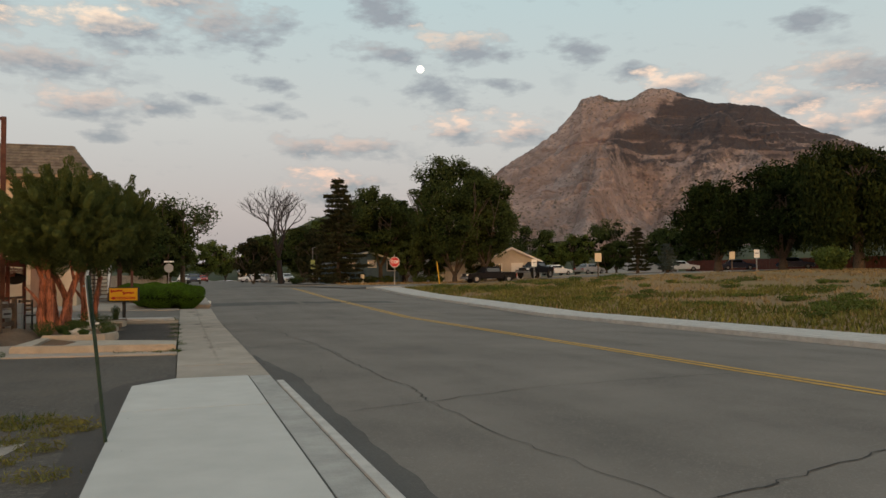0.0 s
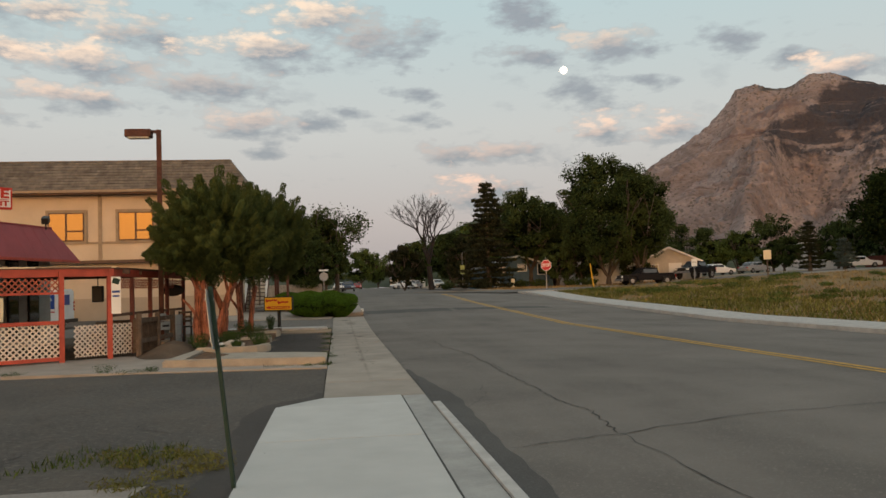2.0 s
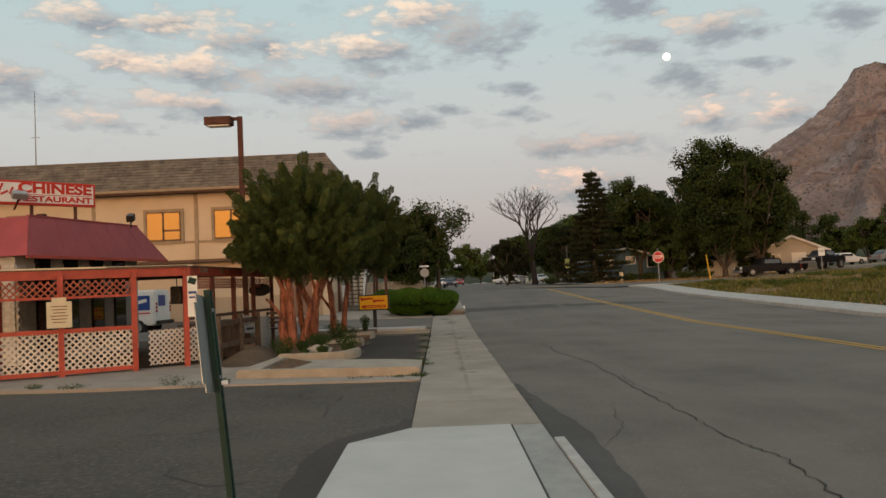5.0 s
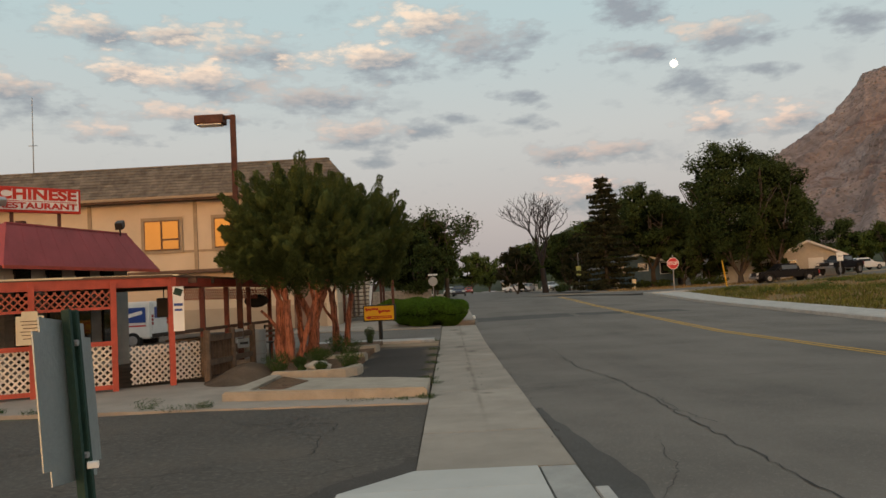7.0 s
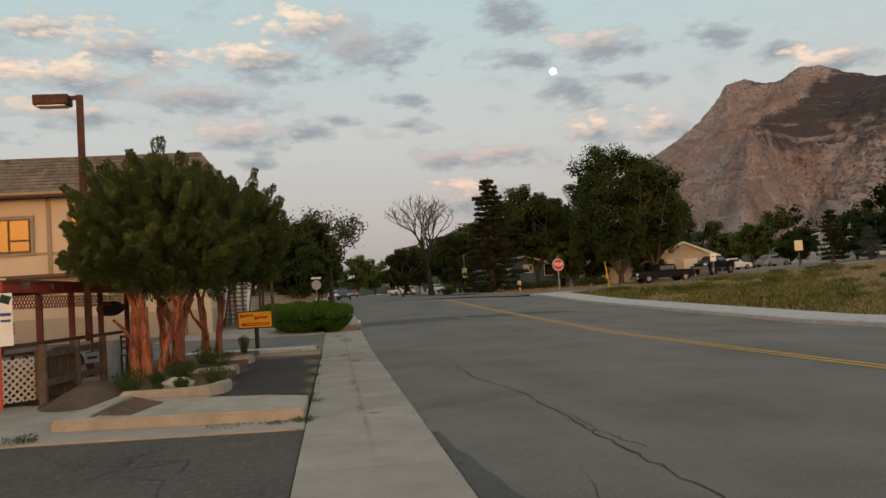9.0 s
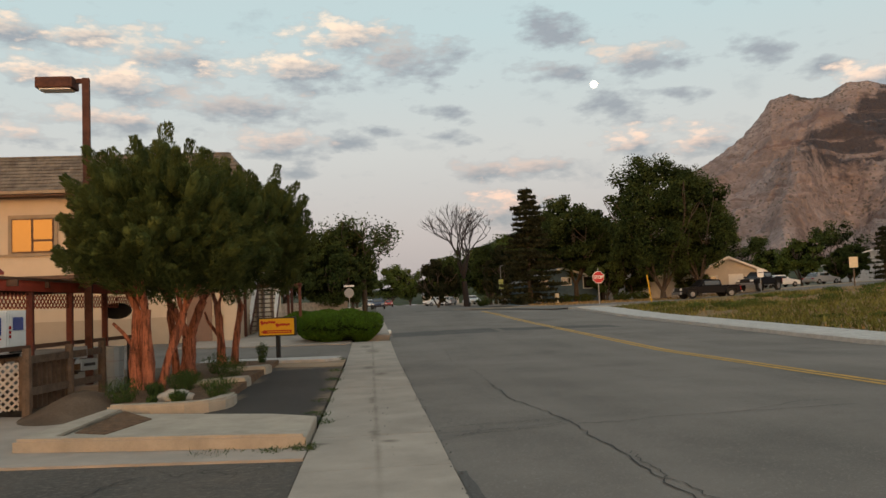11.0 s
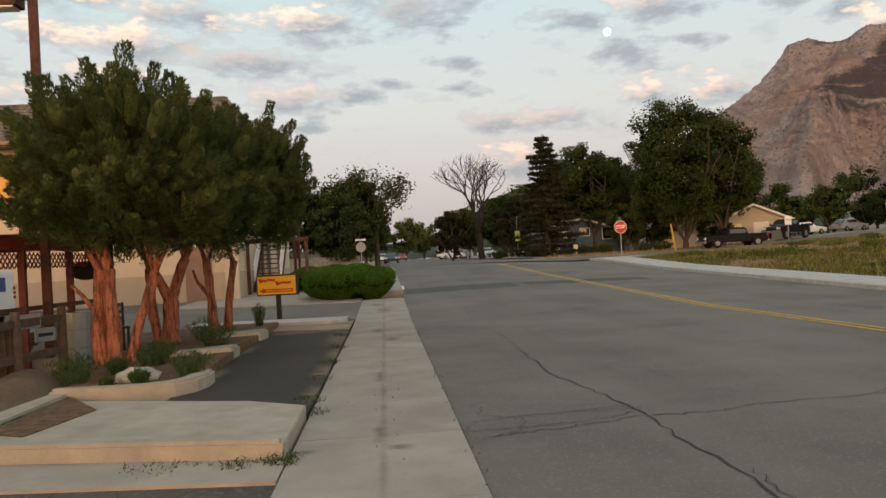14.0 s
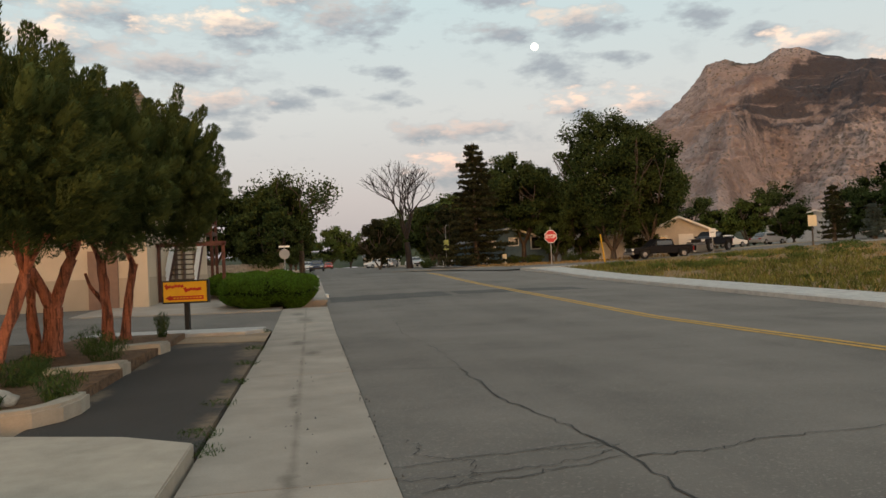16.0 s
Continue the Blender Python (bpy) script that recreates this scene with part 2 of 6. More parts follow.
def soiled(m, spots, dirt, strength, line=None):
    """Lay soft ragged stains of dirt on a ground material: spots (x, y, half width, half length) and a streak along y."""
    nt = m.node_tree
    b = nt.nodes["Principled BSDF"]
    src = b.inputs["Base Color"].links[0].from_socket
    geo = nt.nodes.new("ShaderNodeNewGeometry")
    sep = nt.nodes.new("ShaderNodeSeparateXYZ")
    link(nt, geo.outputs["Position"], sep.inputs[0])
    X, Y, Z = sep.outputs
    rag = nd(nt, "ShaderNodeTexNoise", Scale=5.0, Detail=6.0, Roughness=.7)
    link(nt, geo.outputs["Position"], rag.inputs["Vector"])
    rough = mth(nt, "MULTIPLY", mth(nt, "SUBTRACT", rag.outputs[0], .5), 2.6)
    mask = 0.0
    for x, y, rx, ry in spots:
        dx, dy = mth(nt, "DIVIDE", mth(nt, "SUBTRACT", X, x), rx), mth(nt, "DIVIDE", mth(nt, "SUBTRACT", Y, y), ry)
        r = mth(nt, "SQRT", mth(nt, "ADD", mth(nt, "MULTIPLY", dx, dx), mth(nt, "MULTIPLY", dy, dy)))
        v = mth(nt, "SUBTRACT", mth(nt, "ADD", rough, 1.15), r, clamp=True)
        mask = v if mask == 0.0 else mth(nt, "MAXIMUM", mask, v)
    if line:
        x, half, y0, power = line
        long = nd(nt, "ShaderNodeTexNoise", Scale=.9, Detail=4.0)
        long.noise_dimensions = "1D"
        link(nt, Y, long.inputs["W"])
        r = mth(nt, "DIVIDE", mth(nt, "ABSOLUTE", mth(nt, "SUBTRACT", X, x)), half)
        v = mth(nt, "SUBTRACT", mth(nt, "ADD", mth(nt, "MULTIPLY", rough, .7), 1.0), r, clamp=True)
        v = mth(nt, "MULTIPLY", mth(nt, "MULTIPLY", v, mth(nt, "MULTIPLY", mth(nt, "SUBTRACT", long.outputs[0], .22), 2.4, clamp=True)), mth(nt, "MULTIPLY", mth(nt, "DIVIDE", mth(nt, "SUBTRACT", Y, y0), 3.0, clamp=True), power))
        mask = mth(nt, "MAXIMUM", mask, v)
    link(nt, mix(nt, mth(nt, "MULTIPLY", mask, strength), src, dirt), b.inputs["Base Color"])
    return m


def bark_mat(name, base, dark):
    m = mat(name, base, rough=.95, var=.3, scale=5, fine=40, bump=0)
    nt = m.node_tree
    b = nt.nodes["Principled BSDF"]
    src = b.inputs["Base Color"].links[0].from_socket
    geo = nt.nodes.new("ShaderNodeNewGeometry")
    mp = nt.nodes.new("ShaderNodeMapping")
    mp.inputs["Scale"].default_value = (22, 22, 2.2)
    link(nt, geo.outputs["Position"], mp.inputs[0])
    st = nd(nt, "ShaderNodeTexNoise", Scale=1.0, Detail=5.0, Roughness=.65)
    link(nt, mp.outputs[0], st.inputs["Vector"])
    link(nt, mix(nt, mth(nt, "MULTIPLY", mth(nt, "SUBTRACT", st.outputs[0], .47), 7.0, clamp=True), src, dark), b.inputs["Base Color"])
    bp = nd(nt, "ShaderNodeBump", Strength=1.0, Distance=.05)
    link(nt, st.outputs[0], bp.inputs["Height"])
    link(nt, bp.outputs[0], b.inputs["Normal"])
    return m


M = dict(
    asphalt=asphalt_mat("asphalt", (.152, .134, .115)), lot=lot_mat(), black=asphalt_mat("fresh_asphalt", (.058, .050, .043)),
    patch=asphalt_mat("patch_asphalt", (.085, .079, .072), .7), concrete=mat("concrete", (.345, .295, .245), var=.16, scale=1.2, fine=90, bump=.2, stain=.5, obj=.05),
    gutter=mat("gutter_concrete", (.35, .34, .315), var=.18, scale=2.5, fine=80, bump=.3, stain=.5),
    new_concrete=mat("new_concrete", (.47, .46, .43), var=.07, scale=1.5, fine=120, bump=.12, stain=.15, obj=.03), kerb=mat("kerb_concrete", (.44, .42, .39), var=.18, scale=4, fine=80, stain=.4),
    warm_kerb=mat("weathered_kerb", (.365, .315, .25), var=.16, scale=3, fine=80, stain=.4), dirt=mat("dirt", (.32, .225, .14), var=.35, scale=.7, fine=30, bump=.7, dist=.03),
    mulch=mat("mulch", (.185, .105, .055), var=.5, scale=9, fine=70, bump=.9, dist=.03), gravel=mat("gravel", (.29, .255, .22), var=.3, scale=.5, fine=40, bump=.6),
    dryfield=mat("dry_field", (.30, .20, .105), var=.35, scale=.12, fine=9, bump=.8, tint=(.24, .175, .08), spec=.1, dist=.04),
    far_ground=mat("far_ground", (.10, .095, .06), var=.4, scale=.03, fine=1.5, bump=0), yellow=mat("road_yellow", (.52, .30, .055), var=.3, scale=5, fine=90, stain=.5),
    white_line=mat("road_white", (.36, .35, .33), var=.3, scale=3, fine=80, stain=.8), crack=mat("crack_tar", (.035, .032, .029), var=.3, fine=90),
    grass=mat("grass", (.10, .125, .028), var=.3, scale=.3, island=.45, bump=0, tint=(.21, .185, .055), spec=.08), weed=mat("weed", (.045, .075, .022), spec=.08, var=.3, island=.4, bump=0),
    straw=mat("dry_grass", (.27, .185, .085), var=.3, island=.4, bump=0, spec=.08),
)

M["walk"] = soiled(mat("walk_concrete", (.32, .275, .226), var=.17, scale=1.2, fine=90, bump=.25, stain=.5, obj=.06),
                   [(-.82, 16.2, .16, .5), (-.56, 14.2, .17, .35), (-.72, 6.42, .07, .34), (-.58, 5.86, .12, .10), (-.74, 9.6, .06, .5), (-.7, 21.5, .22, .8), (-.9, 23.6, .22, .6), (-1.3, 5.9, .12, .08)],
                   (.105, .085, .066), .75, (-.70, .045, 2.2, .75))
M["pad"] = soiled(asphalt_mat("pad_asphalt", (.042, .036, .031), .9),
                  [(-1.45, 8.6, .14, .6), (-1.42, 10.2, .2, .9), (-1.42, 12.3, .17, 1.2), (-1.5, 15.0, .3, 1.6), (-2.4, 16.6, .9, .5), (-3.0, 13.6, .16, .8), (-2.9, 10.6, .14, .6)],
                  (.20, .145, .095), .7)
M["earth"] = mat("packed_earth", (.125, .092, .066), var=.35, scale=1.6, fine=40, bump=.6, dist=.02, spec=.1)


# ---- building blocks ----
def smooth(a):
    a = min(1, max(0, a))
    return a * a * (3 - 2 * a)


def land(x, y):
    """Height of the ground."""
    z = .022 * max(0, min(y, 54) - 18) + .003 * max(0, min(y, 100) - 54) + .003 * max(0, min(y, 250) - 100)
    x0 = 14.4 + 13.6 * smooth((y - 46) / 18)
    if x > x0:
        z += 1.7 * (1 - math.exp(-(x - x0) * .05 / 1.7))
    return z


def thing(name, label, category, x=0, y=0, z=0, turn=0, group="", kind=""):
    e = new(name)
    e.empty_display_size = .2
    e.matrix_basis = pose(x, y, z, 0, 0, turn)
    return tagged(e, label, category, group, kind)


def finish(name, me, material, parent=None, label="", flat=True):
    me.materials.append(material)
    ob = new(name, me)
    if parent:
        ob.parent = parent
    if not flat:
        for p in me.polygons:
            p.use_smooth = True
    return tagged(ob, label)


def part(name, bm, material, parent, label="", soft=False):
    me = bpy.data.meshes.new(name)
    bmesh.ops.recalc_face_normals(bm, faces=bm.faces)
    bm.to_mesh(me)
    bm.free()
    return finish(name, me, material, parent, label, not soft)


def raw(name, verts, faces, material, parent=None, label="", soft=False):
    me = bpy.data.meshes.new(name)
    me.from_pydata([tuple(v) for v in verts], [], [tuple(f) for f in faces])
    me.update()
    return finish(name, me, material, parent, label, not soft)


def box(bm, c, s, rz=0, rx=0, ry=0, bevel=0.0):
    m = pose(*c, rx, ry, rz) @ Matrix.Diagonal((*s, 1))
    r = bmesh.ops.create_cube(bm, size=1, matrix=m)
    if bevel:
        es = {e for v in r["verts"] for e in v.link_edges}
        bmesh.ops.bevel(bm, geom=list(es), offset=bevel, segments=2, affect="EDGES", profile=.6)
    return bm


def bx(c, s, rz=0, rx=0, ry=0, bevel=0.0):
    return box(bmesh.new(), c, s, rz, rx, ry, bevel)


def tube(bm, a, b, r0, r1=None, seg=10, cap=True):
    a, b = Vector(a), Vector(b)
    d = b - a
    m = Matrix.Translation((a + b) / 2) @ d.to_track_quat("Z", "Y").to_matrix().to_4x4()
    bmesh.ops.create_cone(bm, cap_ends=cap, segments=seg, radius1=r0, radius2=r0 if r1 is None else r1, depth=d.length, matrix=m)
    return bm


def tb(a, b, r0, r1=None, seg=10):
    return tube(bmesh.new(), a, b, r0, r1, seg)


def slab(outline, z0, z1, bm=None):
    """A plate with that outline (counter-clockwise), from z0 up to z1; z1 may be a function of x, y."""
    bm = bm or bmesh.new()
    f = z1 if callable(z1) else lambda x, y: z1
    lo = [bm.verts.new((x, y, z0)) for x, y in outline]
    hi = [bm.verts.new((x, y, f(x, y))) for x, y in outline]
    bm.faces.new(hi)
    bm.faces.new(lo[::-1])
    for i in range(len(lo)):
        j = (i + 1) % len(lo)
        bm.faces.new((lo[i], lo[j], hi[j], hi[i]))
    return bm


def sheet(name, xs, ys, f, material, label, category, lift=0.0):
    """A sheet of ground over a grid of x and y; xs may be functions of y."""
    v, q = [], []
    for y in ys:
        for x in xs:
            X = x(y) if callable(x) else x
            v.append((X, y, f(X, y) + lift))
    n = len(xs)
    for j in range(len(ys) - 1):
        for i in range(n - 1):
            q.append((j * n + i, j * n + i + 1, (j + 1) * n + i + 1, (j + 1) * n + i))
    return tagged(raw(name, v, q, material, soft=True), label, category, kind="structure")


def steps(*spans):
    """Numbers from spans (start, stop, step)."""
    r = []
    for a, b, s in spans:
        n = max(1, round((b - a) / s))
        r += [a + (b - a) * i / n for i in range(n)]
    return r + [spans[-1][1]]


# ---- ground and roads ----
def far_land(x, y):
    d = math.hypot(x, y)
    return land(max(-60, min(x, 120)), min(y, 250)) * (1 if d < 500 else max(0, 1 - (d - 500) / 800)) - (.33 if 0 < x < 20 and y < 58 else .03)


sheet("ground", steps((-3600, -400, 400), (-400, -60, 40), (-60, 14, 6), (14.4, 70, 4), (70, 400, 40), (400, 3600, 400)),
      steps((-3600, -400, 400), (-400, -60, 40), (-60, 140, 4), (140, 400, 20), (400, 3600, 400)), far_land, M["far_ground"], "dusty open ground running out to the horizon", "ground")


def level_fade(y):
    """The street leans towards its far side, and levels out before the crossing."""
    return 1 - smooth((y - 36) / 12)


def road_z(x, y):
    return land(6, y) + .04 * (1 - ((x - 6.2) / 6.2) ** 2) - .011 * x * level_fade(y)


sheet("road", steps((-.055, 12.4, .62)), steps((-60, -14, 4), (-14, 40, 1), (40, 140, 4), (140, 700, 40)), road_z, M["asphalt"], "worn grey two-lane asphalt street with fine cracks", "road", .01)
sheet("road_patch", [lambda y: .045 - .09 * smooth((y - .02) / .1), lambda y: (.27 + .05 * smooth((y + 1.6) / 1.2)) * (1 - .86 * smooth((y - .1) / 3.9)) + .012 * math.sin(y * 3) + .015 * math.sin(y * 7.3)], steps((-14, 4.2, .2)), road_z, M["patch"], "dark asphalt patch along the new kerb", "road", .016)


def ribbon(name, pts, w, material, parent, lift=.017, jag=.05, seed=1, n=10, zf=road_z):
    """A thin jagged strip on the road through a few points."""
    rnd = random.Random(seed)
    P = []
    for (a, b), (c, d) in zip(pts, pts[1:]):
        for i in range(n):
            t = i / n
            P.append((a + (c - a) * t + rnd.uniform(-jag, jag), b + (d - b) * t + rnd.uniform(-jag, jag)))
    P.append(pts[-1])
    v, q = [], []
    for i, (x, y) in enumerate(P):
        x2, y2 = P[min(i + 1, len(P) - 1)]
        x1, y1 = P[max(i - 1, 0)]
        L = math.hypot(x2 - x1, y2 - y1) or 1
        k = w * rnd.uniform(.4, 1.1) * (.25 if i in (0, len(P) - 1) else 1) / 2
        nx, ny = -(y2 - y1) / L * k, (x2 - x1) / L * k
        for s in (1, -1):
            v.append((x + nx * s, y + ny * s, zf(x, y) + lift))
    for i in range(len(P) - 1):
        q.append((2 * i, 2 * i + 1, 2 * i + 3, 2 * i + 2))
    return raw(name, v, q, material, parent)


def lines_on_road():
    for k, x in enumerate((6.72, 6.94)):
        v, q = [], []
        ys = steps((-60, 52, 1))
        for y in ys:
            e = .006 * math.sin(y * 2.1 + k)
            v += [(x - .055 + e, y, road_z(x, y) + .016), (x + .055 + e, y, road_z(x, y) + .016)]
        for i in range(len(ys) - 1):
            q.append((2 * i, 2 * i + 1, 2 * i + 3, 2 * i + 2))
        tagged(raw("yellow_line", v, q, M["yellow"]), "faded yellow centre line painted on the asphalt", "road marking", "centre lines", "structure")
    v, q = [], []
    for i, x in enumerate(steps((6.6, 13, .4))):
        v += [(x, 55.2, road_z(min(x, 12.3), 55.2) + .02), (x, 55.6, road_z(min(x, 12.3), 55.6) + .02)]
    q = [(2 * i, 2 * i + 2, 2 * i + 3, 2 * i + 1) for i in range(len(v) // 2 - 1)]
    tagged(raw("white_line", v, q, M["white_line"]), "worn white line across the side of the street", "road marking", kind="structure")


lines_on_road()


def cracks():
    holder = bpy.data.objects["road"]
    for i, (pts, w) in enumerate([
            ([(1.3, 11.4), (1.22, 9), (1.43, 7.5), (1.49, 6.4), (1.48, 4.4), (1.44, 2.6), (1.47, 1.1), (1.45, -.3), (1.56, -1.1), (1.4, -2.4)], .035),
            ([(1.49, 6.4), (2.04, 6.36), (2.54, 6.58), (3.6, 6.65), (5.2, 6.8)], .03), ([(1.49, 6.4), (.82, 6.2), (.05, 5.95)], .03),
            ([(.02, 11.72), (.5, 11.7), (1.29, 11.4), (3.3, 12.0), (5.0, 12.2)], .022), ([(.3, -2.8), (1.4, -2.45), (2.94, -1.8), (5, -1.45), (6.5, -1.3)], .03),
            ([(.9, -7.4), (1.7, -7.08), (2.72, -6.75), (4.1, -6.25), (6, -6)], .035), ([(.2, 6.9), (.5, 6.6), (.42, 6.2), (.15, 6.0)], .015),
            ([(1.3, 11.4), (1.36, 14), (1.2, 17), (1.4, 21)], .015), ([(.85, 6.8), (1.2, 6.75), (1.48, 6.7)], .015), ([(1.42, -2.4), (1.45, -4.8), (1.7, -7.1)], .018),
            ([(1.57, 6.7), (1.45, 6.84), (.46, 6.72), (-.05, 6.6)], .02), ([(-.06, 6.24), (.42, 6.29), (1.0, 6.36), (1.5, 6.62)], .022), ([(.08, 7.5), (.2, 7.2), (.16, 6.9)], .014), ([(3.6, 6.65), (4.7, 7.3), (5.6, 7.35)], .02), ([(1.63, 2.5), (1.5, 3.6), (1.6, 4.65)], .02), ([(.3, -.4), (.7, .6), (.9, 2.2)], .012), ([(7.2, 8), (8.6, 8.4), (10.5, 8.2)], .02), ([(3.0, 20), (4.2, 20.3), (6.4, 20.1)], .018)]):
        ribbon("crack", pts, w * .62, M["crack"], holder, jag=.04, seed=i + 3)
    for a, b, y0, y1, lean in ((.1, 4.3, 27.8, 30.8, .9), (4.6, 9.4, 29.2, 31.2, .2), (3, 11, 63, 66, .5)):
        o = [(a, y0), (b, y0 + lean), (b + .3, y1 + lean), (a, y1)]
        bm = bmesh.new()
        n = 14
        rows = []
        for i in range(n + 1):
            t = i / n
            lo, hi = o[0][1] + (o[1][1] - o[0][1]) * t + .15 * math.sin(i * 2.2), o[3][1] + (o[2][1] - o[3][1]) * t + .15 * math.sin(i * 1.7)
            x = a + (b - a) * t
            rows.append([bm.verts.new((x, y, road_z(x, y) + .014)) for y in (lo, hi)])
        for p, q in zip(rows, rows[1:]):
            bm.faces.new((p[0], q[0], q[1], p[1]))
        part("asphalt_patch", bm, M["patch"], holder, "darker patched asphalt")


cracks()


# ---- pavements and kerbs ----
def pavement_strip(name, x0, x1, y0, y1, step, material, label, z=.02, thick=.15, gap=.007, zf=None):
    """A run of cast panels with open joints, each a piece of its own."""
    e = thing(name, label, "sidewalk", kind="structure")
    n = round((y1 - y0) / step)
    rnd = random.Random(n)
    for i in range(n):
        a, b = y0 + (y1 - y0) * i / n + gap / 2, y0 + (y1 - y0) * (i + 1) / n - gap / 2
        dz = rnd.uniform(-.002, .002)
        bm = bmesh.new()
        f = zf or (lambda x, y: land(x, y) + z)
        lo = [bm.verts.new((x, y, f(x, y) - thick)) for x, y in ((x0, a), (x1, a), (x1, b), (x0, b))]
        hi = [bm.verts.new((x + (.004 if x == x0 else -.004), y, f(x, y) + dz)) for x, y in ((x0, a), (x1, a), (x1, b), (x0, b))]
        bm.faces.new(hi)
        for k in range(4):
            bm.faces.new((lo[k], lo[(k + 1) % 4], hi[(k + 1) % 4], hi[k]))
        part("panel", bm, material, e)
    return e


def joint_bed(x0, x1, y0, y1, z=-.0):
    sheet("joint_bed", [x0, x1], steps((y0, y1, 2)), lambda x, y: land(x, y) + z, M["patch"], "dirt showing in the joints of the sidewalk", "ground")


joint_bed(-1.96, -.06, -60, .22, .025)
joint_bed(-1.385, -.065, .22, 26, .012)
pavement_strip("new_sidewalk", -1.95, -.38, -20, .22, 2.27, M["new_concrete"], "freshly cast pale concrete sidewalk panels", .035)
pavement_strip("gutter_pan", -.365, -.066, -20, .86, 2.98, M["gutter"], "grey concrete gutter pan beside the sidewalk", .029)
pavement_strip("kerb", -.063, .035, -20, .02, 2.86, M["kerb"], "narrow worn pale concrete kerb edge", .05, .2)
pavement_strip("old_sidewalk", -1.39, -.06, .9, 26.1, 1.8, M["walk"], "old weathered concrete sidewalk panels with dirt in the joints", .025)
pavement_strip("corner_walk", -1.6, -.005, 28.2, 60, 1.6, M["concrete"], "weathered sidewalk running past the hedge", .1, .3)
pavement_strip("far_kerb", 12.4, 12.6, -40, 48, 3, M["kerb"], "pale concrete kerb of the opposite side", .15, .4, zf=lambda x, y: land(x, y) + .15 - .15 * level_fade(y))
pavement_strip("far_sidewalk", 12.62, 14.35, -40, 48, 1.5, M["kerb"], "pale concrete sidewalk along the open field", .155, .4, zf=lambda x, y: land(x, y) + .155 - .15 * level_fade(y))
bm = slab([(-1.95, .225), (-.38, .225), (-.38, .87), (-1.40, .893)], -.1, .034)
bmesh.ops.bevel(bm, geom=[e for e in bm.edges if all(v.co.z > 0 for v in e.verts)], offset=.006, segments=1, affect="EDGES")
part("flared_panel", bm, M["new_concrete"], bpy.data.objects["new_sidewalk"], "flared end panel")


def debris():
    rnd = np.random.RandomState(12)
    V, F, off = [], [], 0
    for k in range(150):
        x, y = (rnd.normal(-.06, .03), rnd.uniform(2, 16)) if k < 70 else (rnd.normal(-.72, .14), rnd.uniform(5, 15)) if k < 95 else (rnd.normal(-2.05, .12), rnd.uniform(-9, .4))
        r = rnd.uniform(.004, .014)
        a = np.arange(6) * math.tau / 6
        ring = np.stack([x + np.cos(a) * r * rnd.uniform(.6, 1.3, 6), y + np.sin(a) * r * rnd.uniform(.8, 1.8, 6), np.full(6, land(x, y) + .02)], 1)
        V.append(np.concatenate([ring, [[x, y, land(x, y) + .034 + r * .5]]]))
        F += [(off + i, off + (i + 1) % 6, off + 6) for i in range(6)]
        off += 7
    tagged(fast("debris", np.concatenate(V), np.array(F), M["patch"], None), "dark crumbs of asphalt and grit along the gutter", "debris", kind="stuff")


sheet("lot", [-40, -25, -12, -6, -3, -1.97], steps((-60, -12, 6), (-12, 5.6, 1.1)), lambda x, y: land(x, y) + .004, M["lot"], "rough worn asphalt parking lot", "parking lot")
def lot_cracks():
    rnd = random.Random(41)
    for i in range(34):
        x, y, a = rnd.uniform(-9.5, -2.5), rnd.uniform(-6.5, 5.0), rnd.uniform(0, math.tau)
        pts = [(x, y)]
        for k in range(rnd.randint(2, 4)):
            a += rnd.uniform(-.9, .9)
            L = rnd.uniform(.35, .9)
            x, y = max(-10.0, min(x + math.cos(a) * L, -2.45)), max(-7.0, min(y + math.sin(a) * L, 5.15 - .17 * (x + 2)))
            pts.append((x, y))
        ribbon("crack", pts, rnd.uniform(.008, .02), M["crack"], bpy.data.objects["lot"], .0075, .035, i, 6, land)


lot_cracks()
sheet("drive_apron", [-2.0, -1.7, -1.4], [.12, 2, 3.6, 5.2], lambda x, y: land(x, y) + .0035, M["lot"], "worn asphalt driveway meeting the sidewalk", "driveway")
sheet("lot_edge", [lambda y: -2.24 + .04 * math.sin(y * 2.1) + .03 * math.sin(y * 5.7) + .72 * smooth((y - .25) / 1.3), lambda y: -1.945 + .55 * min(1, max(0, (y - .22) / .67))], steps((-20, 0, .4), (0, 1.6, .1)), land, M["black"], "dark tarred seam beside the new sidewalk", "parking lot", .009)
sheet("verge", [lambda y: -4.6 + .3 * math.sin(y * 1.3), lambda y: -2.6 + .12 * math.sin(y * 1.9)], steps((-20, -3.4, .5)), land, M["gravel"], "gravelly verge with sparse weeds", "ground", .008)


def poly(name, outline, z0, z1, material, label, category, bevel=0.0):
    bm = slab(outline, z0, z1)
    if bevel:
        bmesh.ops.bevel(bm, geom=[e for e in bm.edges if all(v.co.z > z0 + .01 for v in e.verts)], offset=bevel, segments=2, affect="EDGES")
    return tagged(part(name, bm, material, None), label, category, kind="structure")


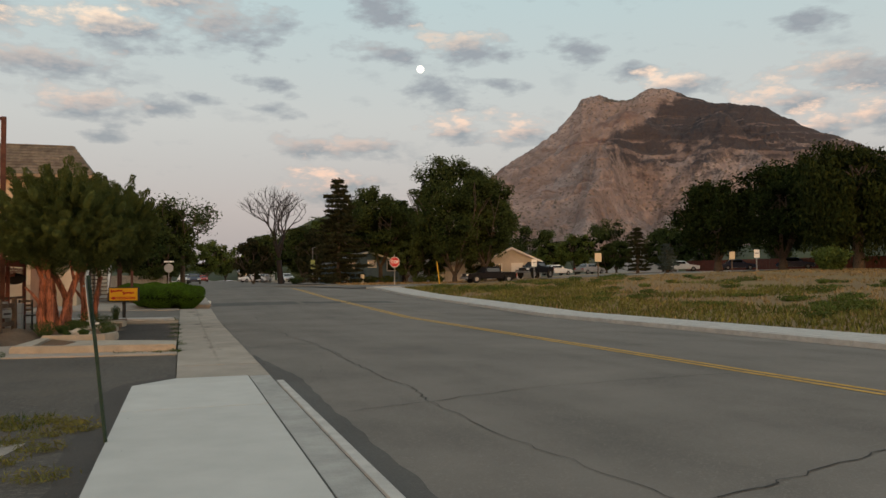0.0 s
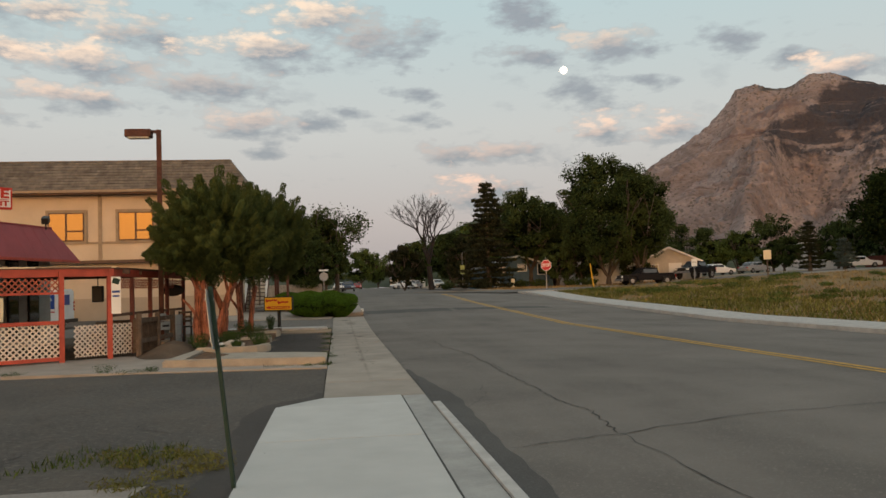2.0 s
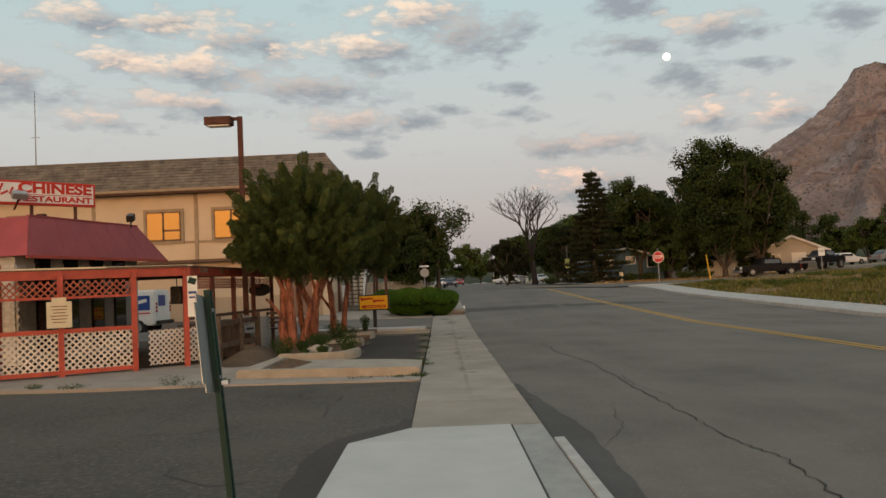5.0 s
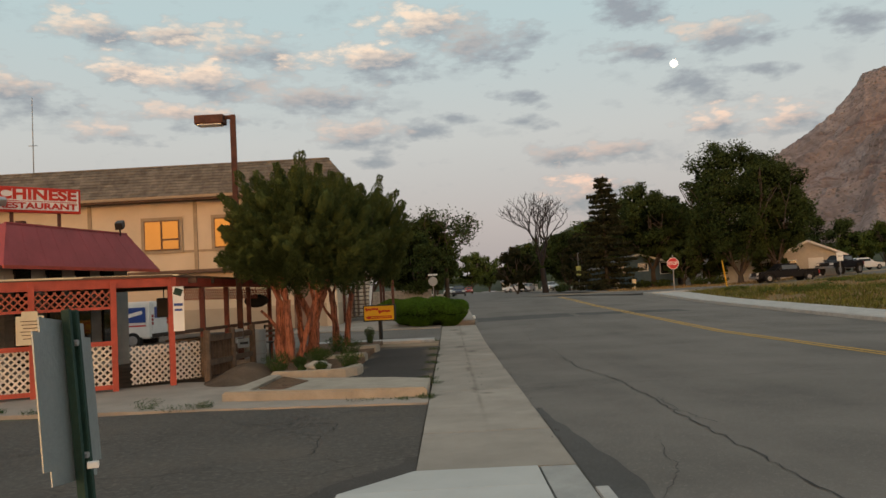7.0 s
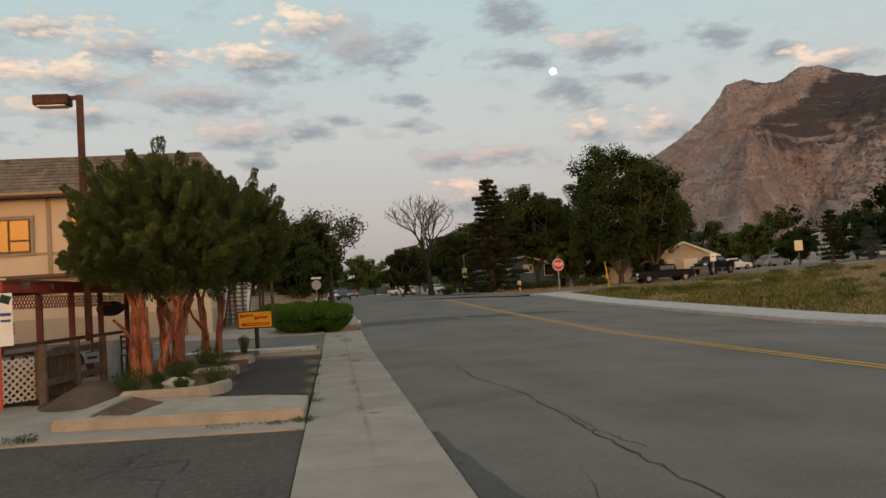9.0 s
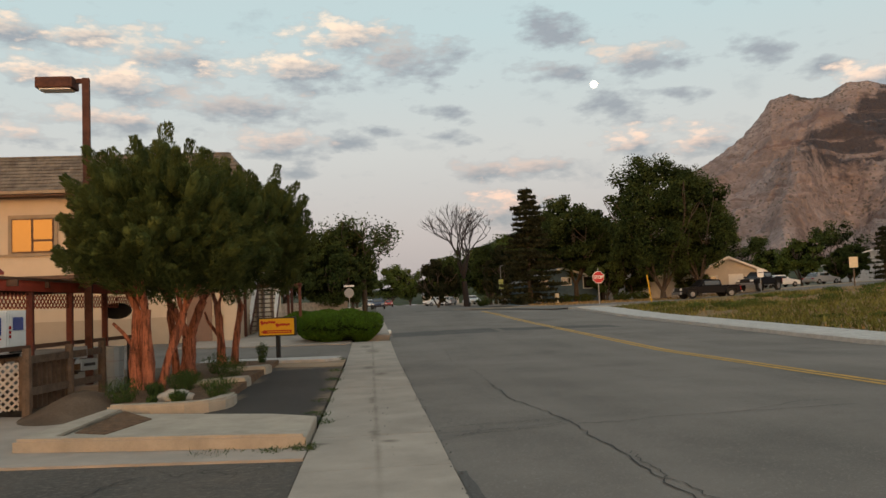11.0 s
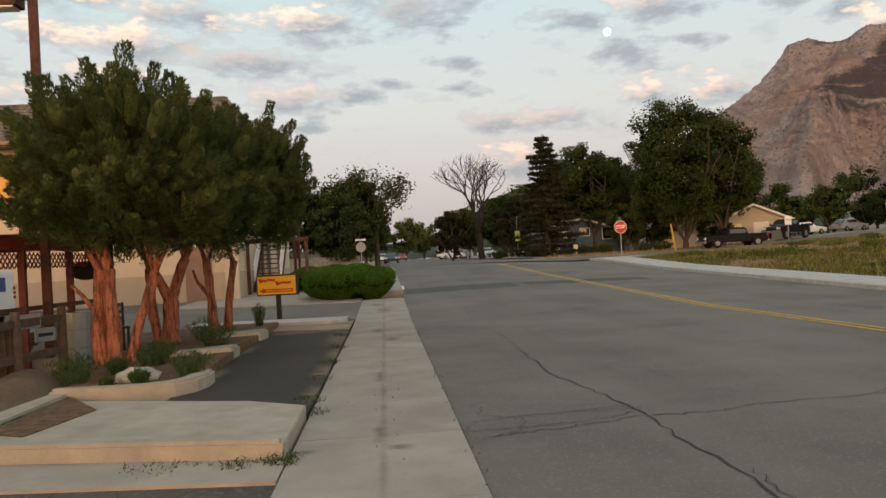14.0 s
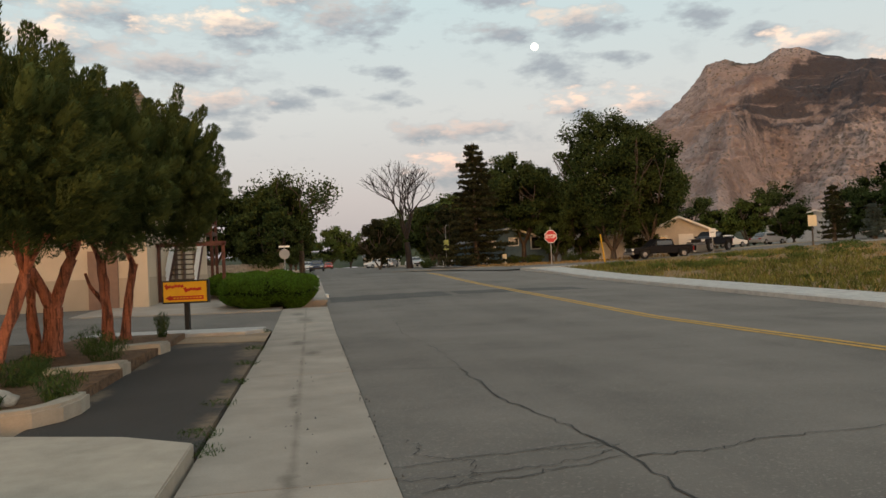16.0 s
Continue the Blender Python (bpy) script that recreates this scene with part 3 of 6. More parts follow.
poly("patio_walk", [(-12, 6.9), (-7.6, 6.05), (-1.4, 5.12), (-1.4, 5.75), (-4.55, 6.5), (-4.9, 9.3), (-6.2, 9.9), (-9.6, 8.0), (-12, 7.6)], -.2, .03, M["concrete"], "pale concrete walk in front of the patio", "sidewalk")
poly("raised_walk", [(-4.2, 6.52), (-1.42, 5.86), (-1.42, 7.4), (-2.0, 7.85), (-3.92, 8.6), (-4.12, 8.6)], -.2, .125, M["warm_kerb"], "raised concrete pad beside the sidewalk", "pad", .01)
poly("pad_kerb", [(-4.55, 6.42), (-1.42, 5.7), (-1.42, 5.855), (-4.2, 6.515), (-4.13, 9.2), (-4.36, 9.3)], -.2, .17, M["warm_kerb"], "rounded weathered concrete kerb around the pad", "kerb", .03)
poly("planter_kerb", [(-4.36, 8.92), (-3.75, 8.78), (-3.3, 8.78), (-3.0, 8.92), (-2.82, 9.2), (-2.76, 9.55), (-2.78, 9.95), (-2.95, 10.0), (-2.93, 9.6), (-2.98, 9.28), (-3.1, 9.06), (-3.35, 8.95), (-3.75, 8.96), (-4.36, 9.1)], -.1, .22, M["warm_kerb"], "curved concrete planter kerb at the trees", "kerb", .03)
poly("middle_kerb", [(-3.9, 12.1), (-3.02, 12.35), (-2.98, 12.8), (-3.1, 12.85), (-3.95, 12.35)], -.1, .24, M["warm_kerb"], "short concrete planter kerb", "kerb", .03)
poly("back_kerb", [(-4.0, 14.9), (-3.02, 15.2), (-2.95, 15.75), (-3.1, 15.8), (-4.0, 15.2)], -.1, .24, M["warm_kerb"], "short concrete planter kerb", "kerb", .03)
poly("planter_bed", [(-4.9, 10.9), (-4.4, 9.9), (-4.36, 9.12), (-3.75, 8.97), (-3.35, 8.96), (-3.1, 9.07), (-2.96, 9.6), (-3.0, 12.4), (-3.15, 12.7), (-3.05, 15.3), (-3.1, 18.4), (-5.2, 18.6)], -.1, .17, M["mulch"], "reddish bark mulch under the juniper trees", "planter bed")
def mound(x, y, rx, ry, h):
    v, q, n = [(x, y, h + .02)], [], 28
    for r in range(1, 8):
        for k in range(n):
            a = k * math.tau / n
            w = 1 + .18 * noise.noise(Vector((math.cos(a), math.sin(a), 2.0)))
            v.append((x + math.cos(a) * rx * w * r / 7, y + math.sin(a) * ry * w * r / 7, (h + .02 * noise.noise(Vector((a, r, 1)))) * (1 - smooth(r / 7)) + .01))
    q += [(0, 1 + k, 1 + (k + 1) % n) for k in range(n)]
    for r in range(6):
        q += [(1 + r * n + k, 1 + (r + 1) * n + k, 1 + (r + 1) * n + (k + 1) % n, 1 + r * n + (k + 1) % n) for k in range(n)]
    tagged(raw("mound", v, q, M["earth"], soft=True), "low mound of packed brown earth beside the planter", "ground", kind="structure")


mound(-5.0, 9.9, .95, 1.5, .34)
poly("pad_mulch", [(-4.12, 7.0), (-3.7, 6.75), (-3.5, 7.9), (-4.12, 8.9)], .05, .135, M["mulch"], "wedge of bark mulch behind the kerb", "planter bed")
poly("parking_pad", [(-3.05, 8.2), (-1.98, 7.8), (-1.41, 7.4), (-1.41, 18.7), (-3.15, 18.9), (-3.0, 12.4)], -.1, .055, M["pad"], "small dark asphalt parking pad", "parking pad")
poly("pad_dirt", [(-3.6, 17.3), (-1.41, 16.6), (-1.41, 19.0), (-3.6, 19.2)], -.1, .062, M["dirt"], "dusty dirt over the end of the pad", "ground")
poly("island_kerb", [(-5.3, 19.0), (-1.9, 18.4), (-1.55, 18.8), (-1.55, 19.6), (-5.3, 20.4)], -.1, .13, M["kerb"], "pale concrete strip under the sign", "kerb", .02)
sheet("side_drive", [-40, -20, -12, -8, -4, -1.4], steps((19.4, 31.5, 1.5)), land, M["asphalt"], "grey asphalt driveway beside the motel", "driveway", .015)
sheet("rear_lot", [-40, -20, -10, -5.2], steps((8, 19.5, 1.5)), land, M["earth"], "dusty ground behind the patio", "ground", .002)
poly("hedge_island", [(-7.6, 26.6), (-4.0, 25.6), (-1.6, 25.2), (-1.42, 25.5), (-1.42, 27.6), (-1.6, 27.9), (-1.6, 44), (-7.6, 46)], -.1, lambda x, y: land(x, y) + .05, M["concrete"], "concrete apron under the hedge", "pavement")

# opposite side: field, side street and dirt shoulder
fx = steps((14.36, 60, 2.4))
sheet("field", fx, steps((-40, 49, 3)), lambda x, y: land(x, y) + .10 - .15 * level_fade(y) * max(0, 1 - (x - 14.36) / 14) + .12 * noise.noise(Vector((x * .12, y * .12, 3))) * min(1, (x - 14) / 3), M["dryfield"], "dry open field with patchy grass and weeds", "field")


def cross(u, v):
    """Side street: u along it, away from the main street, v across."""
    dx, dy = math.sin(radians(62)), math.cos(radians(62))
    return 12.0 + dx * u - dy * v, 50.0 + dy * u + dx * v


def cross_sheet(name, u0, u1, v0, v1, material, label, category, lift):
    v, q = [], []
    us, vs = steps((u0, u1, 3)), steps((v0, v1, 2))
    for u in us:
        for w in vs:
            x, y = cross(u, w)
            v.append((x, y, land(max(x, 12.5), y) + lift))
    n = len(vs)
    for i in range(len(us) - 1):
        for j in range(n - 1):
            q.append((i * n + j, (i + 1) * n + j, (i + 1) * n + j + 1, i * n + j + 1))
    return tagged(raw(name, v, q, material, soft=True), label, category, kind="structure")


cross_sheet("side_street", -1, 60, 0, 7.5, M["asphalt"], "grey asphalt side street climbing away", "road", .10)
cross_sheet("side_shoulder", -1, 60, 7.5, 13, M["dirt"], "dry brown dirt shoulder beside the side street", "ground", .11)
cross_sheet("side_verge", 3, 34, -9, 0, M["dryfield"], "dry grass verge below the side street", "ground", .085)
cross_sheet("street_lot", 22, 90, -16, 0, M["gravel"], "pale gravel parking area at the end of the field", "parking lot", .09)
poly("corner_kerb", [(12.4, 48), (14.35, 48), (14.6, 49.0), (17, 50.5), (16.6, 51.1), (13.6, 50.3), (12.2, 49.6)], .4, .86, M["kerb"], "pale concrete kerb ramp at the corner", "kerb", .02)
sheet("far_verge", [12.4, 14, 18, 30], steps((60, 250, 8)), lambda x, y: land(12, y), M["dirt"], "dry verge along the far stretch of street", "ground", .05)
sheet("left_verge", [-40, -20, -8, -1.6], steps((44, 250, 8)), land, M["dirt"], "dry verge in front of the far gardens", "ground", .03)
sheet("far_walk", [12.45, 13.8], steps((68, 140, 6)), lambda x, y: land(12, y), M["kerb"], "pale sidewalk of the far stretch", "sidewalk", .12)


# ---- hill and mountain ----
def profile(table, a):
    for (a0, e0), (a1, e1) in zip(table, table[1:]):
        if a0 <= a <= a1:
            t = (a - a0) / (a1 - a0)
            return e0 + (e1 - e0) * t
    return table[0][1] if a < table[0][0] else table[-1][1]


MESA = [(8, 0), (14, 1.5), (18, 4.2), (22.3, 7.7), (24.5, 9), (26.1, 10.1), (27.1, 11.2), (28.0, 12.4), (29.2, 12.6), (30.4, 12.1), (31.4, 12.15), (32.6, 12.7), (33.8, 12.75), (35.4, 12.0), (37, 11.5), (40.1, 10.9),
        (41, 10.3), (42.6, 9.4), (48, 7), (58, 4), (75, 0)]


def mountain_mat():
    """Rose sandstone with level ledges, gully streaks and a darker basin."""
    m = mat("sandstone_slope", (.275, .20, .18), rough=.95, var=.3, scale=.008, fine=.07, bump=.9, tint=(.42, .335, .31), dist=14.0, spec=.1)
    nt = m.node_tree
    b = nt.nodes["Principled BSDF"]
    src = b.inputs["Base Color"].links[0].from_socket
    geo = nt.nodes.new("ShaderNodeNewGeometry")
    sep = nt.nodes.new("ShaderNodeSeparateXYZ")
    link(nt, geo.outputs["Position"], sep.inputs[0])
    X, Y, Z = sep.outputs
    flat = mth(nt, "SQRT", mth(nt, "ADD", mth(nt, "MULTIPLY", X, X), mth(nt, "MULTIPLY", Y, Y)))
    bearing = mth(nt, "MULTIPLY", mth(nt, "ARCTAN2", X, Y), 57.2958)
    rise = mth(nt, "MULTIPLY", mth(nt, "ARCTAN2", Z, flat), 57.2958)
    def tex(scale, detail=5.0, rough=.6):
        n = nd(nt, "ShaderNodeTexNoise", Scale=scale, Detail=detail, Roughness=rough)
        link(nt, geo.outputs["Position"], n.inputs["Vector"])
        return mth(nt, "SUBTRACT", n.outputs[0], .5)
    wide, mid, small = tex(.004), tex(.014), tex(.05)
    def band(scale, warp, sharp, middle):
        n = nd(nt, "ShaderNodeTexNoise", Scale=1.0, Detail=4.0, Roughness=.65)
        n.noise_dimensions = "1D"
        link(nt, mth(nt, "MULTIPLY", mth(nt, "ADD", Z, mth(nt, "MULTIPLY", wide, warp)), scale), n.inputs["W"])
        return mth(nt, "MULTIPLY", mth(nt, "SUBTRACT", n.outputs[0], middle), sharp, clamp=True)
    # ledges of harder, darker rock and pale seams
    broken = mth(nt, "MULTIPLY", mth(nt, "ADD", mid, .12), 6.0, clamp=True)
    col = mix(nt, mth(nt, "MULTIPLY", mth(nt, "MULTIPLY", band(.045, 180.0, 6.0, .52), broken), .75), src, (.15, .095, .085))
    col = mix(nt, mth(nt, "MULTIPLY", band(.09, 120.0, 7.0, .60), .4), col, (.44, .335, .295))
    # darker streaks slanting down the face as gullies, in colour alone
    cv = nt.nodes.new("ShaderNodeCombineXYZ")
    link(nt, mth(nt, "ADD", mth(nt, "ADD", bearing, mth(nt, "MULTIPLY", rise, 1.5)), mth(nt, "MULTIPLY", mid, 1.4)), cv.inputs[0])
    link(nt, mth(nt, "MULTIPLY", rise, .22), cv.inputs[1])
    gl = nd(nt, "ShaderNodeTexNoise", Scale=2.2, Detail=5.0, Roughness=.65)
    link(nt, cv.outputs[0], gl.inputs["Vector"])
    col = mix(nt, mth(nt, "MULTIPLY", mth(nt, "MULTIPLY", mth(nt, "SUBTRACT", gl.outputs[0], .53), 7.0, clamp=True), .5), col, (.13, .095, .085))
    # scattered bushes
    sc = nd(nt, "ShaderNodeTexVoronoi", Scale=.10)
    link(nt, geo.outputs["Position"], sc.inputs["Vector"])
    dots = mth(nt, "LESS_THAN", sc.outputs["Distance"], mth(nt, "MULTIPLY", mth(nt, "ADD", wide, .22), 1.3))
    col = mix(nt, mth(nt, "MULTIPLY", dots, .6), col, (.075, .065, .05))
    # wood: darker basin beyond the spur, by bearing and rise, with level paler openings
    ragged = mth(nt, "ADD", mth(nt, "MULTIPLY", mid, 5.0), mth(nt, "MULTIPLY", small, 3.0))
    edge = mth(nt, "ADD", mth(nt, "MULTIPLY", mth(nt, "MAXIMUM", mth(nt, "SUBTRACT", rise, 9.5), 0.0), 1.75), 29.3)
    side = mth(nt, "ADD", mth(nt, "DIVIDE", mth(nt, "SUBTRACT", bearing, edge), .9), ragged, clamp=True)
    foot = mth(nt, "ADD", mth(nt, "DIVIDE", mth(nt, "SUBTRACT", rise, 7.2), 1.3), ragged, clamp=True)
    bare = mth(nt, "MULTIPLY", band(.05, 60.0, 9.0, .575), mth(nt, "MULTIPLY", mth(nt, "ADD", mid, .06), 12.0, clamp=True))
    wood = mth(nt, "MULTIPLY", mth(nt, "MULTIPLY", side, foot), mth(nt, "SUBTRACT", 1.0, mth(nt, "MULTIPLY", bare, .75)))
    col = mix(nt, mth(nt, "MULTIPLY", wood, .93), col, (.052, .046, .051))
    # dark trees along the level rim
    rim = mth(nt, "MULTIPLY", mth(nt, "ADD", mth(nt, "DIVIDE", mth(nt, "SUBTRACT", rise, 11.95), .22), mth(nt, "MULTIPLY", ragged, .5), clamp=True), mth(nt, "DIVIDE", mth(nt, "SUBTRACT", 32.0, bearing), .8, clamp=True))
    rim = mth(nt, "MULTIPLY", rim, mth(nt, "DIVIDE", mth(nt, "SUBTRACT", bearing, 29.3), .4, clamp=True))
    col = mix(nt, mth(nt, "MULTIPLY", rim, .85), col, (.055, .052, .045))
    link(nt, col, b.inputs["Base Color"])
    return m


def heights(name, table, r0, r1, a0, a1, na, nr, rough, material, label, category, curve, seed, ledge=0.0):
    v, q = [], []
    for i in range(na + 1):
        a = a0 + (a1 - a0) * i / na
        top = math.tan(radians(profile(table, a))) * r1
        for j in range(nr + 1):
            s = j / nr
            r = r0 + (r1 - r0) * s
            x, y = r * math.sin(radians(a)), r * math.cos(radians(a))
            if s <= .86:
                k = curve(s / .86)
            else:
                k = 1 - .5 * ((s - .86) / .14)
            p = Vector((x, y, seed * 50)) / (r1 * .16)
            p += Vector((noise.noise(p * 1.3), noise.noise(p * 1.3 + Vector((5, 2, 1))), 0)) * .5
            ridge, amp = 0.0, 1.0
            for o in range(5):
                ridge += amp * (.32 - abs(noise.noise(p)))
                p, amp = p * 2.15, amp * .52
            edge = math.sin(math.pi * min(1, s / .86)) if s < .86 else 0
            z = top * (r0 + (r1 - r0) * .86) / r1 * k + rough * edge * ridge * 1.5 + rough * .07 * noise.noise(p)
            if ledge:
                # a spur runs down from the summit, a basin lies beyond it, and hard layers stand out as ledges
                off = a - (28.0 + 5.8 * s ** 1.4)
                z += edge * (62 * math.exp(-(off / 1.1) ** 2) - 48 * math.exp(-((off - 2.8) / 1.8) ** 2) + 30 * math.exp(-((off - 6.5) / 1.6) ** 2))
                w = z + 14 * noise.noise(Vector((x, y, 0)) * .006)
                f = w / ledge - math.floor(w / ledge)
                z += ledge * .55 * (smooth((f - .55) / .3) - f) * min(1, z / 120) * (.45 + .55 * smooth(.5 + 1.6 * noise.noise(Vector((x, y, 40)) * .004))) * min(1, edge * 2.5)
            v.append((x, y, max(-2, z + 1.5) if top > 1 else -2))
    n = nr + 1
    for i in range(na):
        for j in range(nr):
            q.append((i * n + j, i * n + j + 1, (i + 1) * n + j + 1, (i + 1) * n + j))
    return tagged(raw(name, v, q, material, soft=True), label, category, kind="structure")


def mesa_curve(s):
    return .58 * s ** 1.25 + .18 * smooth((s - .3) / .5) + .10 * smooth((s - .66) / .05) + .14 * smooth((s - .86) / .1)


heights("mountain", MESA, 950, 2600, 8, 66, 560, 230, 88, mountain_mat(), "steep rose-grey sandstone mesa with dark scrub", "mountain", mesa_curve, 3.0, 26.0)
heights("wooded_hill", [(-40, .4), (-8, .6), (3, 1.0), (6.9, 3.2), (8.6, 4.2), (10.5, 4.9), (14, 4.8), (20, 2.2), (30, 1.8), (50, 2.2), (70, 1)], 250, 420, -40, 70, 700, 40, 3.5,
        mat("wooded_slope", (.035, .05, .022), rough=1, var=.5, scale=.08, fine=.6, bump=.0, tint=(.06, .075, .03)), "dark wooded rise behind the houses", "hill", lambda s: s ** .6, 9.0)
moon = bmesh.new()
bmesh.ops.create_uvsphere(moon, u_segments=24, v_segments=12, radius=19)
moon_ob = tagged(part("moon", moon, glow_mat("moonlight", (1, .96, .88), 1.1), None, soft=True), "full white moon low in the evening sky", "moon")
moon_ob.location = (4000 * math.sin(radians(16.5)) * .967, 4000 * math.cos(radians(16.5)) * .967, 4000 * .2538)


# ---- more materials ----
M.update(
    juniper=mat("juniper_needles", (.058, .088, .028), rough=.85, var=.3, scale=1.6, island=.15, bump=0, tint=(.115, .145, .048), spec=.05), juniper_bark=bark_mat("juniper_bark", (.42, .155, .09), (.10, .04, .026)),
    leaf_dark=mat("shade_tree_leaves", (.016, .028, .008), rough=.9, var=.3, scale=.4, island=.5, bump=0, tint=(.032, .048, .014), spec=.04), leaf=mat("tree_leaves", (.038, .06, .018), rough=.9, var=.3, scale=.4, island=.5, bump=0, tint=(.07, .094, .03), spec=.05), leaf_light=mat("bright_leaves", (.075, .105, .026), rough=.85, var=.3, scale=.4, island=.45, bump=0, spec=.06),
    leaf_blue=mat("spruce_needles", (.034, .036, .018), spec=.05, rough=.9, var=.3, scale=.5, island=.45, bump=0), blue_spruce=mat("blue_spruce_needles", (.06, .085, .075), rough=.85, var=.3, scale=.5, island=.4, bump=0),
    hedge=mat("hedge_leaves", (.062, .125, .012), rough=.8, var=.3, scale=3, island=.45, bump=0, spec=.08), shade_core=mat("shade_core", (.012, .018, .006), bump=0, spec=.02), bark=bark_mat("bark", (.11, .082, .06), (.04, .03, .024)),
    dead_bark=mat("bare_bark", (.034, .025, .022), var=.3, scale=5, fine=30), willow=mat("willow_leaves", (.030, .040, .010), spec=.05, rough=.85, var=.3, scale=.4, island=.4, bump=0),
    stucco=mat("cream_stucco", (.58, .46, .33), rough=.9, var=.08, scale=.8, fine=90, bump=.25, stain=.12), tan=mat("tan_stucco", (.44, .34, .24), rough=.9, var=.08, scale=.8, fine=90, bump=.25, stain=.15),
    trim=mat("brown_trim", (.34, .25, .165), var=.15, scale=3), shingle=mat("cedar_shingle", (.18, .15, .12), rough=.95, var=.35, scale=2.5, fine=25, bump=.6, obj=.16), shingle_rest=mat("cedar_shingle_field", (.18, .15, .12), rough=.95, var=.35, scale=2.5, fine=25, bump=.6, island=.16),
    brown=mat("brown_paint", (.13, .075, .05), var=.2, scale=3), sunset_glass=sunset_glass_mat("sunset_tinted_glass"), glass=glass_mat("window_glass", (.02, .018, .015)), dark=mat("dark_interior", (.012, .011, .011), var=.2, bump=0), door=mat("door_brown", (.25, .15, .105), var=.1),
    brown_red=mat("dark_red_and_shade", (.17, .05, .035), rough=.7, var=.25, scale=4, fine=50, stain=.4), red=mat("red_paint", (.42, .075, .045), rough=.6, var=.2, scale=4, fine=50, stain=.3), red_roof=mat("red_metal_roof", (.33, .06, .065), rough=.5, var=.15, scale=1.5, fine=30, bump=.1, stain=.3),
    lattice=mat("white_lattice", (.62, .56, .48), var=.15, scale=5), lattice_red=mat("red_lattice", (.36, .10, .06), var=.2, scale=5), white_brick=mat("white_brick", (.55, .52, .46), var=.15, scale=6, fine=60, obj=.1), siding=mat("grey_siding", (.42, .41, .37), var=.12, scale=3),
    wood=mat("old_wood", (.125, .088, .062), var=.35, scale=6, fine=50, bump=.5, stain=.4), rust=mat("rusty_steel", (.12, .05, .035), rough=.75, var=.35, scale=5, fine=60, metal=.3, stain=.5), green_steel=mat("green_post_steel", (.018, .045, .034), rough=.6, var=.25, scale=8, spec=.2),
    plate=mat("bare_sign_plate", (.33, .36, .36), rough=.38, var=.1, scale=4, metal=.55), zinc=mat("zinc", (.30, .30, .30), rough=.55, var=.1, metal=.3), yellow_sign=mat("sign_yellow", (.80, .42, .015), rough=.4, var=.06, scale=5),
    lime=mat("fluorescent_lime", (.42, .47, .16), rough=.5, var=.08), red_ink=mat("sign_red", (.50, .03, .012), rough=.45, var=.08), black_frame=mat("black_frame", (.02, .018, .016), rough=.5, var=.2), white=mat("white_paint", (.74, .73, .70), rough=.6, var=.06, scale=3), sign_red=mat("stop_red", (.50, .025, .03), rough=.4, var=.06),
    blue=mat("postal_blue", (.02, .06, .25), rough=.45, var=.05), cream=mat("cream_board", (.66, .56, .38), rough=.6, var=.08, scale=5), tyre=mat("tyre", (.018, .018, .018), rough=.85, var=.2), chrome=mat("rim_alloy", (.30, .30, .31), rough=.45, var=.15, metal=.7),
    car_black=mat("black_car_paint", (.008, .008, .010), rough=.3, var=.1, bump=0, spec=.07), car_silver=mat("silver_car_paint", (.30, .30, .30), rough=.3, var=.08, bump=0, metal=.3), car_white=mat("white_car_paint", (.7, .7, .7), rough=.3, var=.05, bump=0),
    car_blue=mat("blue_car_paint", (.015, .03, .07), rough=.28, var=.1, bump=0), car_red=mat("red_car_paint", (.4, .03, .03), rough=.3, var=.1, bump=0), lamp_white=mat("lamp_lens", (.8, .8, .78), rough=.2, var=.05), tail=mat("tail_lens", (.35, .02, .02), rough=.25, var=.05),
    house_blue=mat("blue_siding", (.07, .12, .16), var=.15, scale=3), house_white=mat("white_siding", (.50, .50, .50), var=.1, scale=3), garage=mat("pale_siding", (.60, .55, .48), var=.08, scale=2), roof_grey=mat("grey_roofing", (.22, .22, .23), var=.2, scale=4),
    garage_wall=mat("tan_siding", (.47, .43, .37), var=.1, scale=2), roof_teal=mat("weathered_metal_roof", (.25, .32, .31), rough=.6, var=.2, scale=2), fence=mat("grey_fence_boards", (.33, .29, .24), var=.25, scale=5, obj=.12), pole_yellow=mat("yellow_pole", (.62, .36, .03), var=.15, scale=5), stone=mat("pale_stone", (.42, .38, .32), var=.3, scale=6, bump=.6),
)


# ---- plants ----
def leaves(rnd, pts, size, up=0.0, long=1.6):
    """Small pointed leaves at points: vertices and faces."""
    n = len(pts)
    d = rnd.normal(size=(n, 3))
    d[:, 2] = d[:, 2] * (1 - .3 * up) + up
    d /= np.linalg.norm(d, axis=1, keepdims=True) + 1e-9
    s = np.cross(d, rnd.normal(size=(n, 3)))
    s /= np.linalg.norm(s, axis=1, keepdims=True) + 1e-9
    k = (size * rnd.uniform(.6, 1.4, n))[:, None]
    v = np.stack([pts - d * k * long / 2, pts + s * k * .4, pts + d * k * long / 2, pts - s * k * .4], 1).reshape(-1, 3)
    return v, np.arange(4 * n).reshape(-1, 4)


